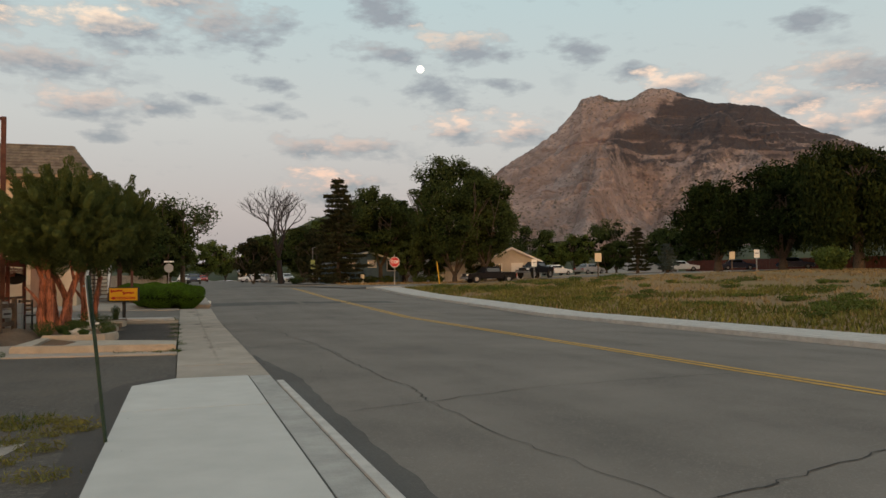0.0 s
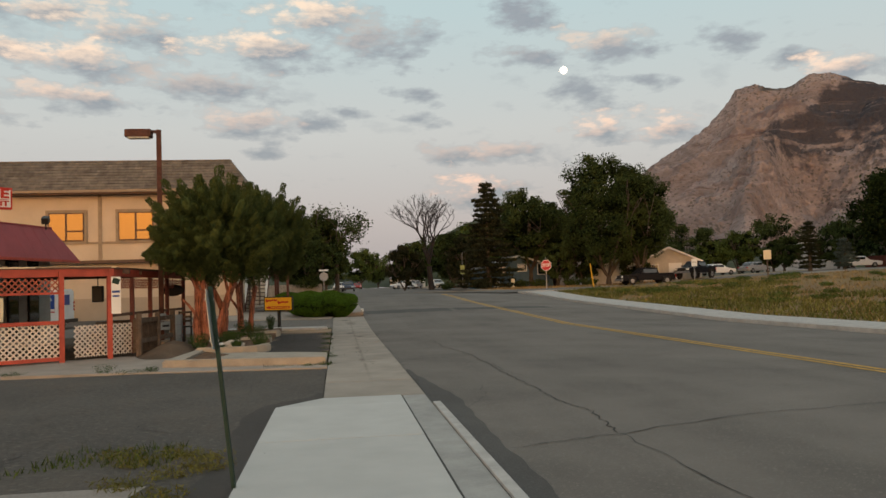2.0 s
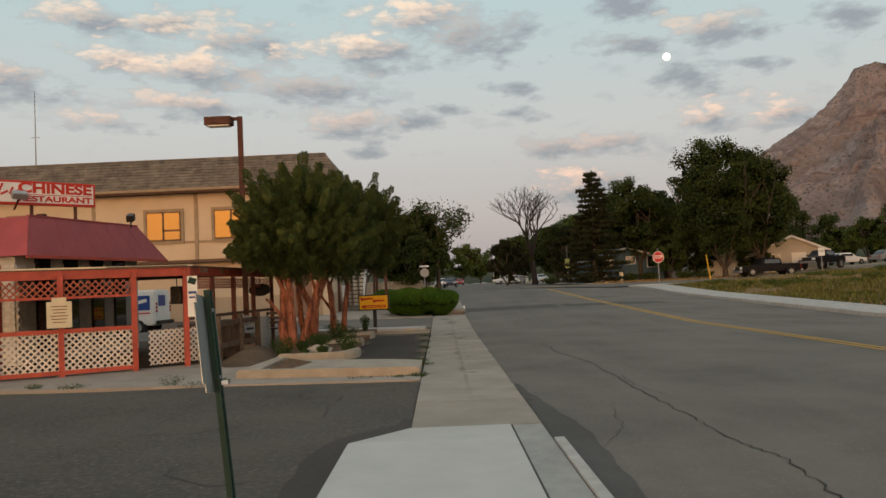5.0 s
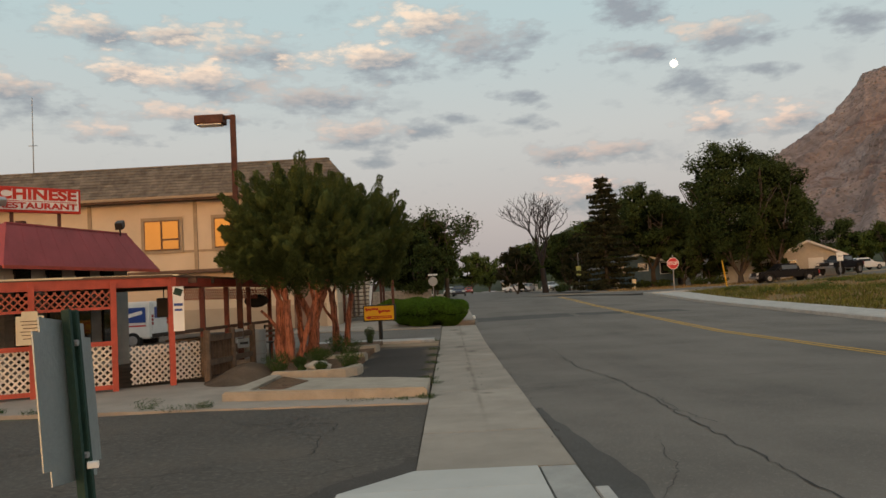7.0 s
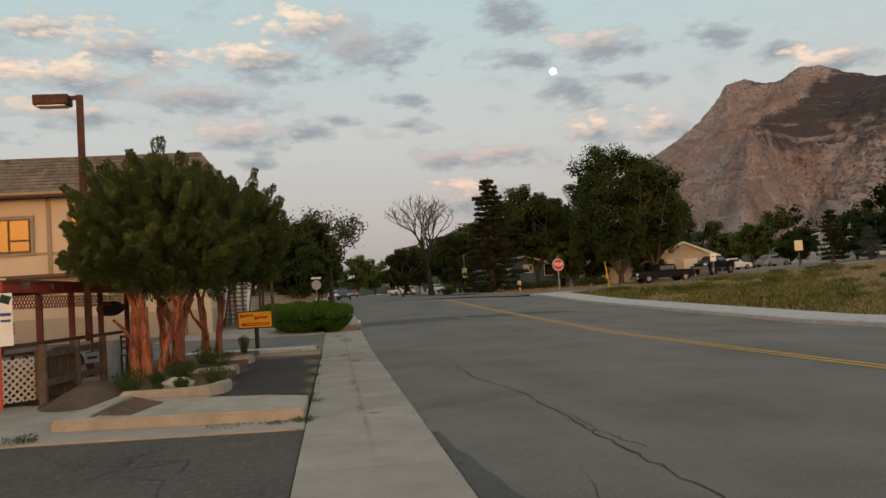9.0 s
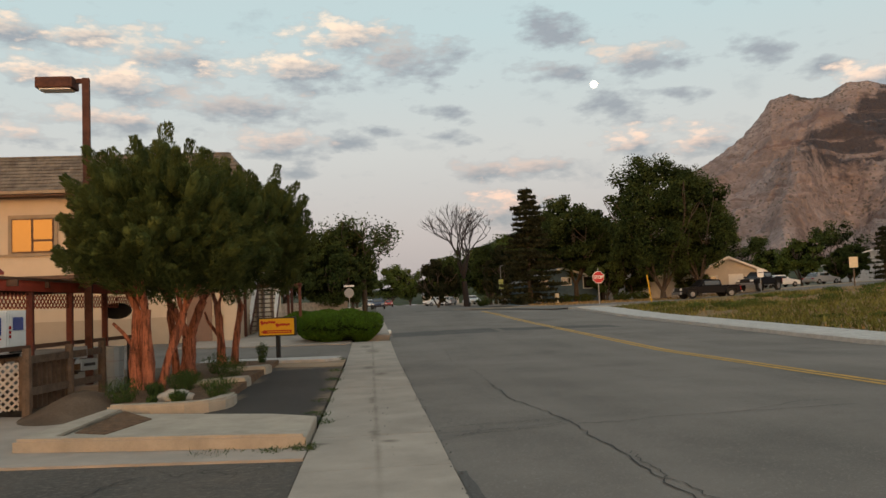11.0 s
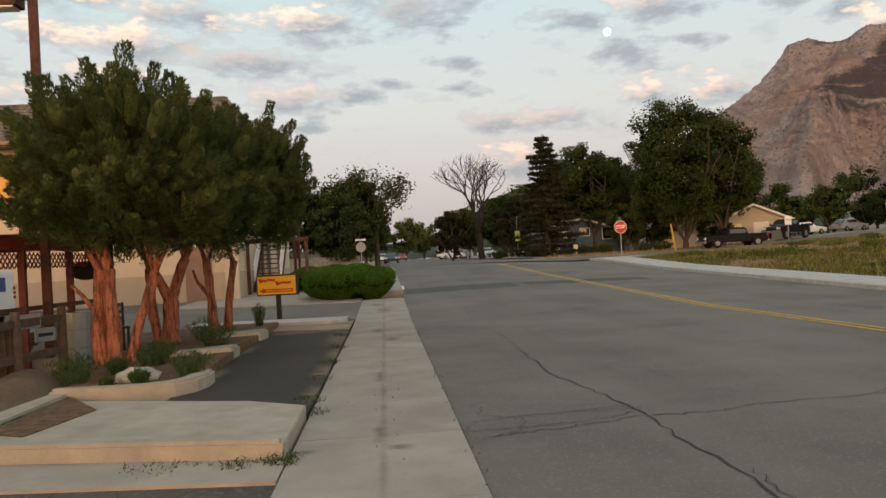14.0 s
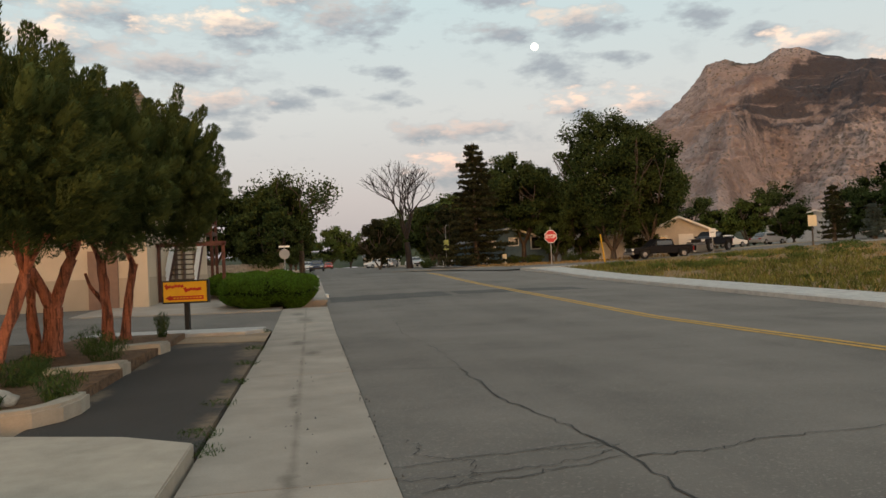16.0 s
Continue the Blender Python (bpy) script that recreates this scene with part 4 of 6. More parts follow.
def fast(name, v, f, material, parent, label=""):
    me = bpy.data.meshes.new(name)
    n, k = f.shape
    me.vertices.add(len(v))
    me.vertices.foreach_set("co", np.ascontiguousarray(v, dtype=np.float32).ravel())
    me.loops.add(n * k)
    me.loops.foreach_set("vertex_index", f.astype(np.int32).ravel())
    me.polygons.add(n)
    me.polygons.foreach_set("loop_start", np.arange(0, n * k, k, dtype=np.int32))
    me.polygons.foreach_set("loop_total", np.full(n, k, dtype=np.int32))
    me.update(calc_edges=True)
    return finish(name, me, material, parent, label)


debris()


def limb(bm, rnd, a, d, length, r, depth, tips, bend=.25, fork=2, shrink=.68, rise=.15, seg=7):
    """A limb in bent tapering pieces that forks."""
    p, d, n = Vector(a), Vector(d).normalized(), 3
    for i in range(n):
        q = p + d * (length / n)
        r2 = r * (1 - .3 / n * (i + 1)) if i < n - 1 else r * .68
        tube(bm, p, q, r * (1 - .3 / n * i), r2, seg, False)
        p = q
        d = (d + Vector((rnd.uniform(-bend, bend), rnd.uniform(-bend, bend), rnd.uniform(-bend, bend) + rise))).normalized()
    tips.append((p.copy(), d.copy(), depth))
    if depth > 0:
        for k in range(fork + (rnd.random() < .4)):
            e = (d + Vector((rnd.uniform(-.9, .9), rnd.uniform(-.9, .9), rnd.uniform(-.35, .6)))).normalized()
            limb(bm, rnd, p, e, length * rnd.uniform(.6, .85), r * .62, depth - 1, tips, bend, fork, shrink, rise, max(4, seg - 1))


def broad_tree(label, x, y, height, spread, base, material, seed, n=7000, size=.3, clumps=70, trunk_r=.35, z=None, droop=0.0, lean=(0, 0), group="", name="tree", flat=1.0):
    rnd, pr = np.random.RandomState(seed), random.Random(seed)
    t = thing(name, label, "tree", x, y, (land(x, y) if z is None else z) - .1, group=group)
    bm, tips = bmesh.new(), []
    tube(bm, (0, 0, 0), (lean[0] * .3, lean[1] * .3, base * 1.1), trunk_r * 1.15, trunk_r * .8, 9, False)
    top = Vector((lean[0] * .3, lean[1] * .3, base * 1.05))
    for k in range(5):
        a = k * math.tau / 5 + pr.uniform(-.4, .4)
        limb(bm, pr, top, (math.cos(a) * .6, math.sin(a) * .6, 1), (height - base) * .33, trunk_r * .5, 2, tips, seg=6)
    part("trunk", bm, M["bark"], t, soft=True)
    # uneven crown: clumps on a lumpy shell and inside it
    c = rnd.normal(size=(clumps, 3))
    c /= np.linalg.norm(c, axis=1, keepdims=True)
    c *= (rnd.uniform(.45, 1.0, (clumps, 1)) ** .6)
    c[:, 2] = np.where(c[:, 2] < 0, c[:, 2] * .85, c[:, 2])
    half = (height - base) / 2
    c = c * np.array([spread, spread * flat, half * .92]) + np.array([lean[0], lean[1], base + half])
    w = rnd.uniform(.12, .30, clumps) * spread
    n, size = int(n * 2.2), size * .62
    idx = rnd.randint(0, clumps, n)
    off = np.clip(rnd.normal(size=(n, 3)), -1.7, 1.7) * .5
    n = len(idx)
    pts = c[idx] + off * w[idx][:, None] * np.array([1, 1, .75])
    if droop:
        pts[:, 2] -= droop * rnd.uniform(0, 1, n) ** 1.5 * half
        pts[:, 2] = np.maximum(pts[:, 2], .25)
    v, f = leaves(rnd, pts, size, -1.5 if droop else .1, 2.6 if droop else 1.5)
    fast("crown", v, f, material, t)
    # filler leaves deep in the clumps, near-black to put the crown's inner shade in colour
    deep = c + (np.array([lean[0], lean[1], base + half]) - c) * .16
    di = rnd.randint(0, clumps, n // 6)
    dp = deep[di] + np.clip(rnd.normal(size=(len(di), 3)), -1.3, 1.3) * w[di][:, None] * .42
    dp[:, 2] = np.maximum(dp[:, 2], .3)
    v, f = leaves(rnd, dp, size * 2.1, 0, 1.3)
    fast("inner_foliage", v, f, M["shade_core"], t)
    return t


def spruce(label, x, y, height, spread, material, seed, n=7000, size=.28, gap=.0):
    rnd = np.random.RandomState(seed)
    t = thing("spruce_tree", label, "tree", x, y, land(x, y) - .1)
    part("trunk", tb((0, 0, 0), (0, 0, height * .985), .26, .02, 8), M["bark"], t)
    tiers = int(height / .55)
    pts = []
    for k in range(tiers):
        z = .8 + (height - .9) * k / tiers
        r = spread * (1 - z / height) ** .75 * (1.1 if k % 2 else .9) + .12
        for b in range(9):
            a = rnd.uniform(0, math.tau)
            L = r * rnd.uniform(.7, 1.1)
            m = max(4, int(n * 1.8 / tiers / 9))
            u = rnd.uniform(0.1, 1, m)
            pts.append(np.stack([np.cos(a) * L * u, np.sin(a) * L * u, z - .22 * L * u + .16 * L * u * u], 1) + rnd.normal(size=(m, 3)) * np.array([.12, .12, .08]))
    v, f = leaves(rnd, np.concatenate(pts), size * .75, -.2, 1.8)
    fast("crown", v, f, material, t)
    return t


def juniper(x, y, seed, height, spread, base, stems, label, lean=(0, 0)):
    """stems: foot x, y, lean x, y for each metre of height, radius, and the height at which it forks (0: at the crown)."""
    rnd, pr = np.random.RandomState(seed), random.Random(seed)
    t = thing("juniper_tree", label, "tree", x, y, .12, group="junipers in the planter")
    def run(bm, p, d, r, length, wig, tips):
        n = max(3, round(length / .17))
        for j in range(n):
            q = p + d * (length / n)
            r2 = r * (1 - .22 / n) * pr.uniform(.95, 1.05)
            tube(bm, p, q, r, r2, 12, False)
            p, r = q, r2
            d = (d + Vector((pr.uniform(-wig, wig), pr.uniform(-wig, wig), .02))).normalized()
        tips.append((p, d, r))
    for k, (fx, fy, lx, ly, r, fork) in enumerate(stems):
        bm, tips, ends = bmesh.new(), [], []
        d = Vector((lx, ly, 1)).normalized()
        foot = Vector((fx, fy, -.05))
        tube(bm, foot, foot + d * .22, r * 1.45, r * 1.02, 12, False)
        run(bm, foot + d * .21, d, r, (fork or base + .35) - .2, .07, tips)
        if fork:
            p, d, r1 = tips[0]
            for sx in (-1, 1):
                run(bm, p - d * .05, (d + Vector((sx * .36, pr.uniform(-.25, .25), 0))).normalized(), r1 * .72, base + .6 - fork, .07, ends)
        else:
            ends = tips
        for p, d, r1 in ends:
            for j in range(3):
                limb(bm, pr, p - d * .04, d + Vector((pr.uniform(-.6, .6), pr.uniform(-.6, .6), .2)), .6, r1 * .6, 0, [], seg=7)
        # a bare side branch into the lower crown
        if r > .09 and fx < -.1 and not fork:
            limb(bm, pr, foot + d * (base * .62), Vector((-.62, .1, .85)), .75, .045, 0, [], .3, seg=6)
        bmesh.ops.remove_doubles(bm, verts=bm.verts, dist=.004)
        for v in bm.verts:
            v.co.x += .035 * noise.noise(v.co * Vector((11, 11, 3)) + Vector((seed, k, 0)))
            v.co.y += .035 * noise.noise(v.co * Vector((11, 11, 3)) + Vector((k, seed, 5)))
        part("stem", bm, M["juniper_bark"], t, "shaggy red-brown bark", True)
    # crown of upright pointed tufts
    half = (height - base) / 2
    V, F, off, cores = [], [], 0, []
    K = 160
    g = (1 + 5 ** .5) / 2
    for i in range(K):
        zz = 1 - 2 * (i + .5) / K
        rr = math.sqrt(1 - zz * zz)
        a = math.tau * i / g
        inner = .6 if i % 5 == 0 else 1.0
        if zz < 0:
            rr = rr ** .6
        d = np.array([rr * math.cos(a), rr * math.sin(a), zz])
        lump = .84 + .42 * noise.noise(Vector(d * 2.3) + Vector((seed, 0, 0))) + rnd.uniform(-.06, .06)
        lump = max(.72, min(lump, .98))
        c = d * lump * inner * np.array([spread, spread, half]) * (np.array([1.0, 1.0, .72]) if zz < 0 else 1) + np.array([lean[0], lean[1], base + half])
        ax = np.array([d[0] * .95, d[1] * .95, .62 + max(0, zz) * .9 + .12 * rnd.uniform(-1, 1)])
        ax /= np.linalg.norm(ax)
        L, R = rnd.uniform(.45, .75) * (1.3 * rnd.uniform(.8, 1.2) if zz > .4 else .85), rnd.uniform(.18, .29)
        m = 960
        u = rnd.uniform(0, 1, m) ** .8
        o = rnd.normal(size=(m, 3))
        o -= (o @ ax)[:, None] * ax
        o /= np.linalg.norm(o, axis=1, keepdims=True) + 1e-9
        rad = R * np.clip(1.12 - u, .06, 1) ** .6 * np.clip(u * 3 + .35, 0, 1) * rnd.uniform(.8, 1.05, m) * (.9 + .25 * np.sin(u * 16 + i + 3 * o[:, 0]))
        pts = c + ax * (u * L - .3 * L)[:, None] + o * rad[:, None]
        dd = ax * 1.2 + o * .6 + rnd.normal(size=(m, 3)) * .25
        dd /= np.linalg.norm(dd, axis=1, keepdims=True)
        sd = np.cross(dd, o + ax * (u * .9)[:, None] + rnd.normal(size=(m, 3)) * .15)
        sd /= np.linalg.norm(sd, axis=1, keepdims=True) + 1e-9
        k = rnd.uniform(.020, .038, m)[:, None]
        v = np.stack([pts - dd * k * .8, pts + sd * k * .30, pts + dd * k * 1.4, pts - sd * k * .30], 1).reshape(-1, 3)
        if zz > -.3:
            cores.append((c + ax * L * .02, ax, L * .32, R * .48))
        V.append(v)
        F.append(np.arange(4 * m).reshape(-1, 4) + off)
        off += 4 * m
    fast("crown", np.concatenate(V), np.concatenate(F), M["juniper"], t, "dense tufted dark green needles")
    ico = bmesh.new()
    bmesh.ops.create_icosphere(ico, subdivisions=2, radius=1)
    base_v, base_f = np.array([tuple(v.co) for v in ico.verts]), np.array([[v.index for v in f.verts] for f in ico.faces])
    ico.free()
    CV, CF = [], []
    for n, (c, ax, l, r) in enumerate(cores):
        rot = np.array(Vector(ax).to_track_quat("Z", "Y").to_matrix())
        CV.append((base_v * np.array([r, r, l])) @ rot.T + c)
        CF.append(base_f + n * len(base_v))
    fast("inner_foliage", np.concatenate(CV), np.concatenate(CF), M["juniper"], t)
    return t


juniper(-4.62, 11.75, 5, 4.06, 1.5, 1.1, [(-.13, .02, -.05, 0, .112, 0), (.07, -.06, .02, .02, .108, 0), (.2, .1, .32, .05, .075, 0)], "tall juniper with shaggy red bark in the kerbed planter", (.22, 0))
juniper(-4.66, 14.75, 8, 4.42, 1.6, 1.12, [(.1, 0, .04, .05, .16, .85), (-.12, .12, -.16, .1, .08, 0)], "juniper with a thick forked trunk in the planter", (.3, .1))
juniper(-4.2, 17.35, 13, 4.5, 1.44, 1.2, [(-.13, 0, -.02, 0, .105, 0), (.15, .08, .06, .05, .09, 0)], "juniper with twin slim trunks beside the parking pad", (.62, .1))


def shrub(name, label, x, y, z, r, h, material, seed, n=260, size=.05, up=.8, long=2.2):
    rnd = np.random.RandomState(seed)
    a, q, u = rnd.uniform(0, math.tau, n), np.sqrt(rnd.uniform(0, 1, n)), rnd.uniform(0, 1, n)
    pts = np.stack([np.cos(a) * q * r * (.45 + .7 * u), np.sin(a) * q * r * (.45 + .7 * u), u * h * (1 - .35 * q)], 1)
    v, f = leaves(rnd, pts, size, up, long)
    v[:, 2] = np.maximum(v[:, 2], 0)
    t = thing(name, label, "shrub", x, y, z)
    fast("foliage", v, f, material, t)
    return t


for i, (x, y, r, h) in enumerate(((-3.02, 9.75, .34, .44), (-4.4, 9.75, .4, .5), (-3.5, 9.3, .16, .24), (-3.85, 9.25, .1, .14), (-4.1, 10.4, .2, .3), (-3.85, 11.2, .42, .42), (-3.5, 13.6, .5, .5), (-3.9, 14.6, .42, .6), (-4.0, 12.2, .3, .4), (-3.4, 17.6, .2, .7))):
    shrub("shrub", "low wispy green shrub in the bark mulch", x, y, .16, r * .72, h * .8, M["weed"], i + 50, 700, .012, 1.5, 9.0)
for i, (x, y, r, h) in enumerate(((-1.42, 5.62, .16, .10), (-1.75, 5.66, .18, .06), (-2.3, 5.75, .3, .05), (-5.5, 5.95, .22, .22), (-4.6, 5.75, .14, .14), (-5.0, 5.85, .35, .07), (-1.5, 6.9, .06, .06), (-1.48, 8.1, .2, .10), (-1.5, 9.6, .18, .1), (-1.47, 11.2, .15, .1), (-1.47, 13, .16, .12),
                                  (-1.6, 18.9, .22, .16), (-7.2, 6.15, .25, .1), (-1.45, 7.5, .25, .08), (-1.5, 15.2, .18, .14), (-7.9, 6.3, .15, .12))):
    shrub("weed", "small green weed growing from a joint", x, y, .0, r, h, M["weed"], i + 90, 240, .009, 1.0, 7.0)
stone = bmesh.new()
bmesh.ops.create_icosphere(stone, subdivisions=3, radius=1)
for v in stone.verts:
    v.co = Vector((v.co.x * .26, v.co.y * .2, v.co.z * .12)) * (1 + .25 * noise.noise(v.co * 2.2))
for i, (x, y) in enumerate(((-2.35, -2.5), (-2.6, -2.3), (-2.9, -2.6), (-2.5, -3.1), (-2.8, -3.4), (-3.1, -2.2), (-2.45, -3.8), (-2.25, -2.9), (-2.7, -4.3), (-2.3, -4.9), (-2.9, -5.2), (-2.5, -6.1))):
    shrub("verge_weed", "bright green low weed on the gravel verge", x, y, .008, .26, .07, M["grass"], i + 300, 260, .010, .8, 6.0)
rock = tagged(part("rock", stone, M["stone"], None, soft=True), "pale rounded landscape rock in the mulch", "rock")
rock.location = (-3.62, 9.62, .21)


def hedge(x, y, z, lx, ly, h, seed, label):
    rnd = np.random.RandomState(seed)
    t = thing("hedge", label, "hedge", x, y, z)
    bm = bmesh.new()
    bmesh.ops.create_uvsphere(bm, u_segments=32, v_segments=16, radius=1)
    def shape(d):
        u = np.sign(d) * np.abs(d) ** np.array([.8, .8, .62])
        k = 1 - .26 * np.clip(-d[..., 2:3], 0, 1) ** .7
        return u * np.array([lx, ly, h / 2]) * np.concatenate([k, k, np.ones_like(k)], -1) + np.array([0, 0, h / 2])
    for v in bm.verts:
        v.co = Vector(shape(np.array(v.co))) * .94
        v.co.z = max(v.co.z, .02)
    # near-black body; its colour stands for the shade between the leaves
    part("core", bm, M["shade_core"], t, soft=True)
    n = 60000
    d = rnd.normal(size=(n, 3))
    d /= np.linalg.norm(d, axis=1, keepdims=True)
    pts = shape(d) * (1 + rnd.normal(size=(n, 1)) * .02)
    pts += .05 * np.sin(pts[:, [1, 2, 0]] * 5)
    pts[:, 2] = np.maximum(pts[:, 2], .03)
    v, f = leaves(rnd, pts, .036, .5, 1.5)
    fast("foliage", v, f, M["hedge"], t, "clipped bright green leaves")
    return t


hedge(-1.86, 28.1, .07, 1.54, 2.35, 1.24, 4, "broad clipped green hedge mound beside the driveway")
hedge(-3.0, 34.6, .34, 1.7, 2.6, .98, 6, "low clipped hedge continuing along the sidewalk")


# ---- motel ----
def shingles(holder, x0, x1, y0, z0, y1, z1, taper_r=0.0, rows=10, keep=300, seed=2):
    """Courses of cedar shakes on a slope from its eave to its top; the first ones are pieces of their own."""
    rnd = random.Random(seed)
    L = math.hypot(y1 - y0, z1 - z0)
    ang = math.degrees(math.atan2(z1 - z0, y1 - y0))
    shapes = []
    for k in range(6):
        w = .28 + .07 * k
        bm = bx((0, 0, 0), (w - .008, L / rows * 1.25, .055))
        me = bpy.data.meshes.new("shingle")
        bm.to_mesh(me)
        bm.free()
        me.materials.append(M["shingle"])
        shapes.append((w, me))
    count, rest = 0, bmesh.new()
    for j in range(rows):
        t = (j + .5) / rows
        y, z = y0 + (y1 - y0) * t, z0 + (z1 - z0) * t
        x = x1 - taper_r * t
        while x > x0:
            w, me = rnd.choice(shapes)
            m = pose(x - w / 2, y, z + .012 + rnd.uniform(0, .012), ang - 9, 0, rnd.uniform(-.5, .5))
            if count < keep and x > -19:
                ob = new("shingle", me)
                ob.parent, ob.matrix_basis = holder, m
                count += 1
            else:
                bmesh.ops.create_cube(rest, size=1, matrix=m @ Matrix.Diagonal((w - .008, L / rows * 1.25, .055, 1)))
            x -= w
    tagged(part("shingles", rest, M["shingle_rest"], holder), kind="stuff")


def window(parent, x, y, z, w, h, panes=2, rail=True):
    e = part("window", bx((x, y - .05, z), (w + .28, .05, h + .28)), M["trim"], parent, "brown-trimmed window reflecting the orange evening sky")
    part("frame", bx((x, y - .085, z), (w, .04, h)), M["brown"], e)
    pw = w / panes
    for i in range(panes):
        cx = x - w / 2 + pw * (i + .5)
        if i == 1 and rail:
            part("pane", bx((cx, y - .112, z + h * .17), (pw - .09, .015, h * .58)), M["sunset_glass"], e)
            part("pane", bx((cx, y - .112, z - h * .32), (pw - .09, .015, h * .28)), M["sunset_glass"], e)
        else:
            part("pane", bx((cx, y - .112, z), (pw - .09, .015, h - .1)), M["sunset_glass"], e)
    return e


def motel():
    t = thing("motel", "two-storey cream stucco motel with a cedar shake mansard roof", "building")
    X0, X1, Y, B = -34, -6.1, 30.6, 16.5
    part("wall", bx(((X0 + X1) / 2, Y + B / 2, 3.3), (X1 - X0, B, 6.3)), M["stucco"], t)
    part("lower_wall", bx(((X0 + X1) / 2, Y - .01, .72), (X1 - X0 + .02, .04, 1.25)), M["tan"], t, "tan painted base band")
    part("lower_side_wall", bx((X1 + .01, Y + B / 2, .72), (.04, B, 1.25)), M["tan"], t, "tan painted base band")
    part("upper_wall", bx(((X0 + X1) / 2 - .9, Y - .22, 4.75), (X1 - X0 - 1.8, .42, 3.25)), M["stucco"], t)
    part("belt", bx(((X0 + X1) / 2 - .9, Y - .45, 3.98), (X1 - X0 - 1.8, .05, .10)), M["trim"], t)
    # brown strip drawn in for the line of shade under the overhang
    part("soffit_trim", bx(((X0 + X1) / 2 - .9, Y - .25, 3.08), (X1 - X0 - 1.8, .52, .14)), M["brown"], t)
    for x in (-12.25, -17.0, -21.75, -26.5, -31.2):
        part("pilaster", bx((x, Y - .45, 4.7), (.16, .06, 3.2)), M["trim"], t)
    for x in (-13.75, -10.6, -23.2, -20.1, -29.6):
        window(t, x, Y - .43, 4.74, 1.58, 1.34)
    part("door", bx((-7.55, Y - .05, 1.28), (.98, .06, 2.05)), M["door"], t, "plain brown steel door")
    part("corner_pillar", bx((X1 - .2, Y - .12, 1.75), (.5, .25, 3.1)), M["stucco"], t)
    for y in (36.2, 38.4, 42):
        d = part("side_door", bx((X1 + .04, y, 1.5), (.06, .9, 2.1)), M["trim"], t)
        part("panel", bx((X1 + .08, y, 1.5), (.03, .7, 1.9)), M["brown"], d)
    # mansard
    R = part("roof", slab([(X0 - .6, Y - 1.05), (X1 + .95, Y - 1.05), (X1 + .95, Y + B + .8), (X0 - .6, Y + B + .8)], 6.22, 6.42), M["brown"], t)
    bm = bmesh.new()
    lo = [bm.verts.new(c) for c in ((X0 - .6, Y - 1.0, 6.42), (X1 + .9, Y - 1.0, 6.42), (X1 + .9, Y + B + .7, 6.42), (X0 - .6, Y + B + .7, 6.42))]
    hi = [bm.verts.new(c) for c in ((X0 + .3, Y + .12, 7.9), (X1 - .1, Y + .12, 7.9), (X1 - .1, Y + B - .3, 7.9), (X0 + .3, Y + B - .3, 7.9))]
    bm.faces.new(hi)
    for k in range(4):
        bm.faces.new((lo[k], lo[(k + 1) % 4], hi[(k + 1) % 4], hi[k]))
    part("roof_core", bm, M["shingle_rest"], t)
    shingles(R, X0 - .5, X1 + .88, Y - 1.03, 6.42, Y + .1, 7.9, 1.0)
    part("ridge_cap", bx(((X0 + X1) / 2 + .1, Y + .13, 7.93), (X1 - X0 - .5, .2, .07)), M["shingle_rest"], t)
    part("gutter", bx(((X0 + X1) / 2 + .2, Y - 1.1, 6.36), (X1 - X0 + 1.5, .1, .13), bevel=.02), M["trim"], t)
    # outside stair on the street end
    S = thing("outside_stair", "rusty brown steel outside stair with wooden railings", "stair", X1, 33.5, .38)
    for i in range(13):
        part("tread", bx((.65, .0 + i * .27, .2 + i * .2), (1.1, .26, .05)), M["wood"], S)
    for x in (.12, 1.18):
        bm = bx((x, 1.65, 1.42), (.05, 4.3, .2), rx=36.5)
        part("stringer", bm, M["rust"], S)
        for k in range(4):
            part("railing", bx((x, 1.65, 1.75 + .22 * k), (.04, 4.2, .05), rx=36.5), M["white"], S)
    part("landing", bx((.75, 4.3, 2.72), (1.5, 2.0, .14)), M["rust"], S)
    part("cross_beam", bx((1.2, -1.2, 2.1), (2.6, .12, .16)), M["rust"], S)
    for p in ((2.4, -1.2), (.1, -1.2), (1.45, 3.4), (1.45, 5.2)):
        part("post", bx((p[0], p[1], 1.05 if p[1] < 0 else 1.8), (.12, .12, 2.1 if p[1] < 0 else 3.6)), M["rust"], S)
    for k in range(3):
        part("guard_rail", bx((1.46, 4.3, 3.1 + .3 * k), (.05, 2.0, .05)), M["rust"], S)


motel()


def antenna():
    t = thing("antenna", "thin grey radio mast behind the roof", "antenna", -24.5, 40, 7.8)
    part("mast", tb((0, 0, 0), (0, 0, 6.2), .04, .02, 6), M["zinc"], t)
    part("cross_arm", tb((-.25, 0, 3.4), (.25, 0, 3.4), .02, .02, 5), M["zinc"], t)


antenna()


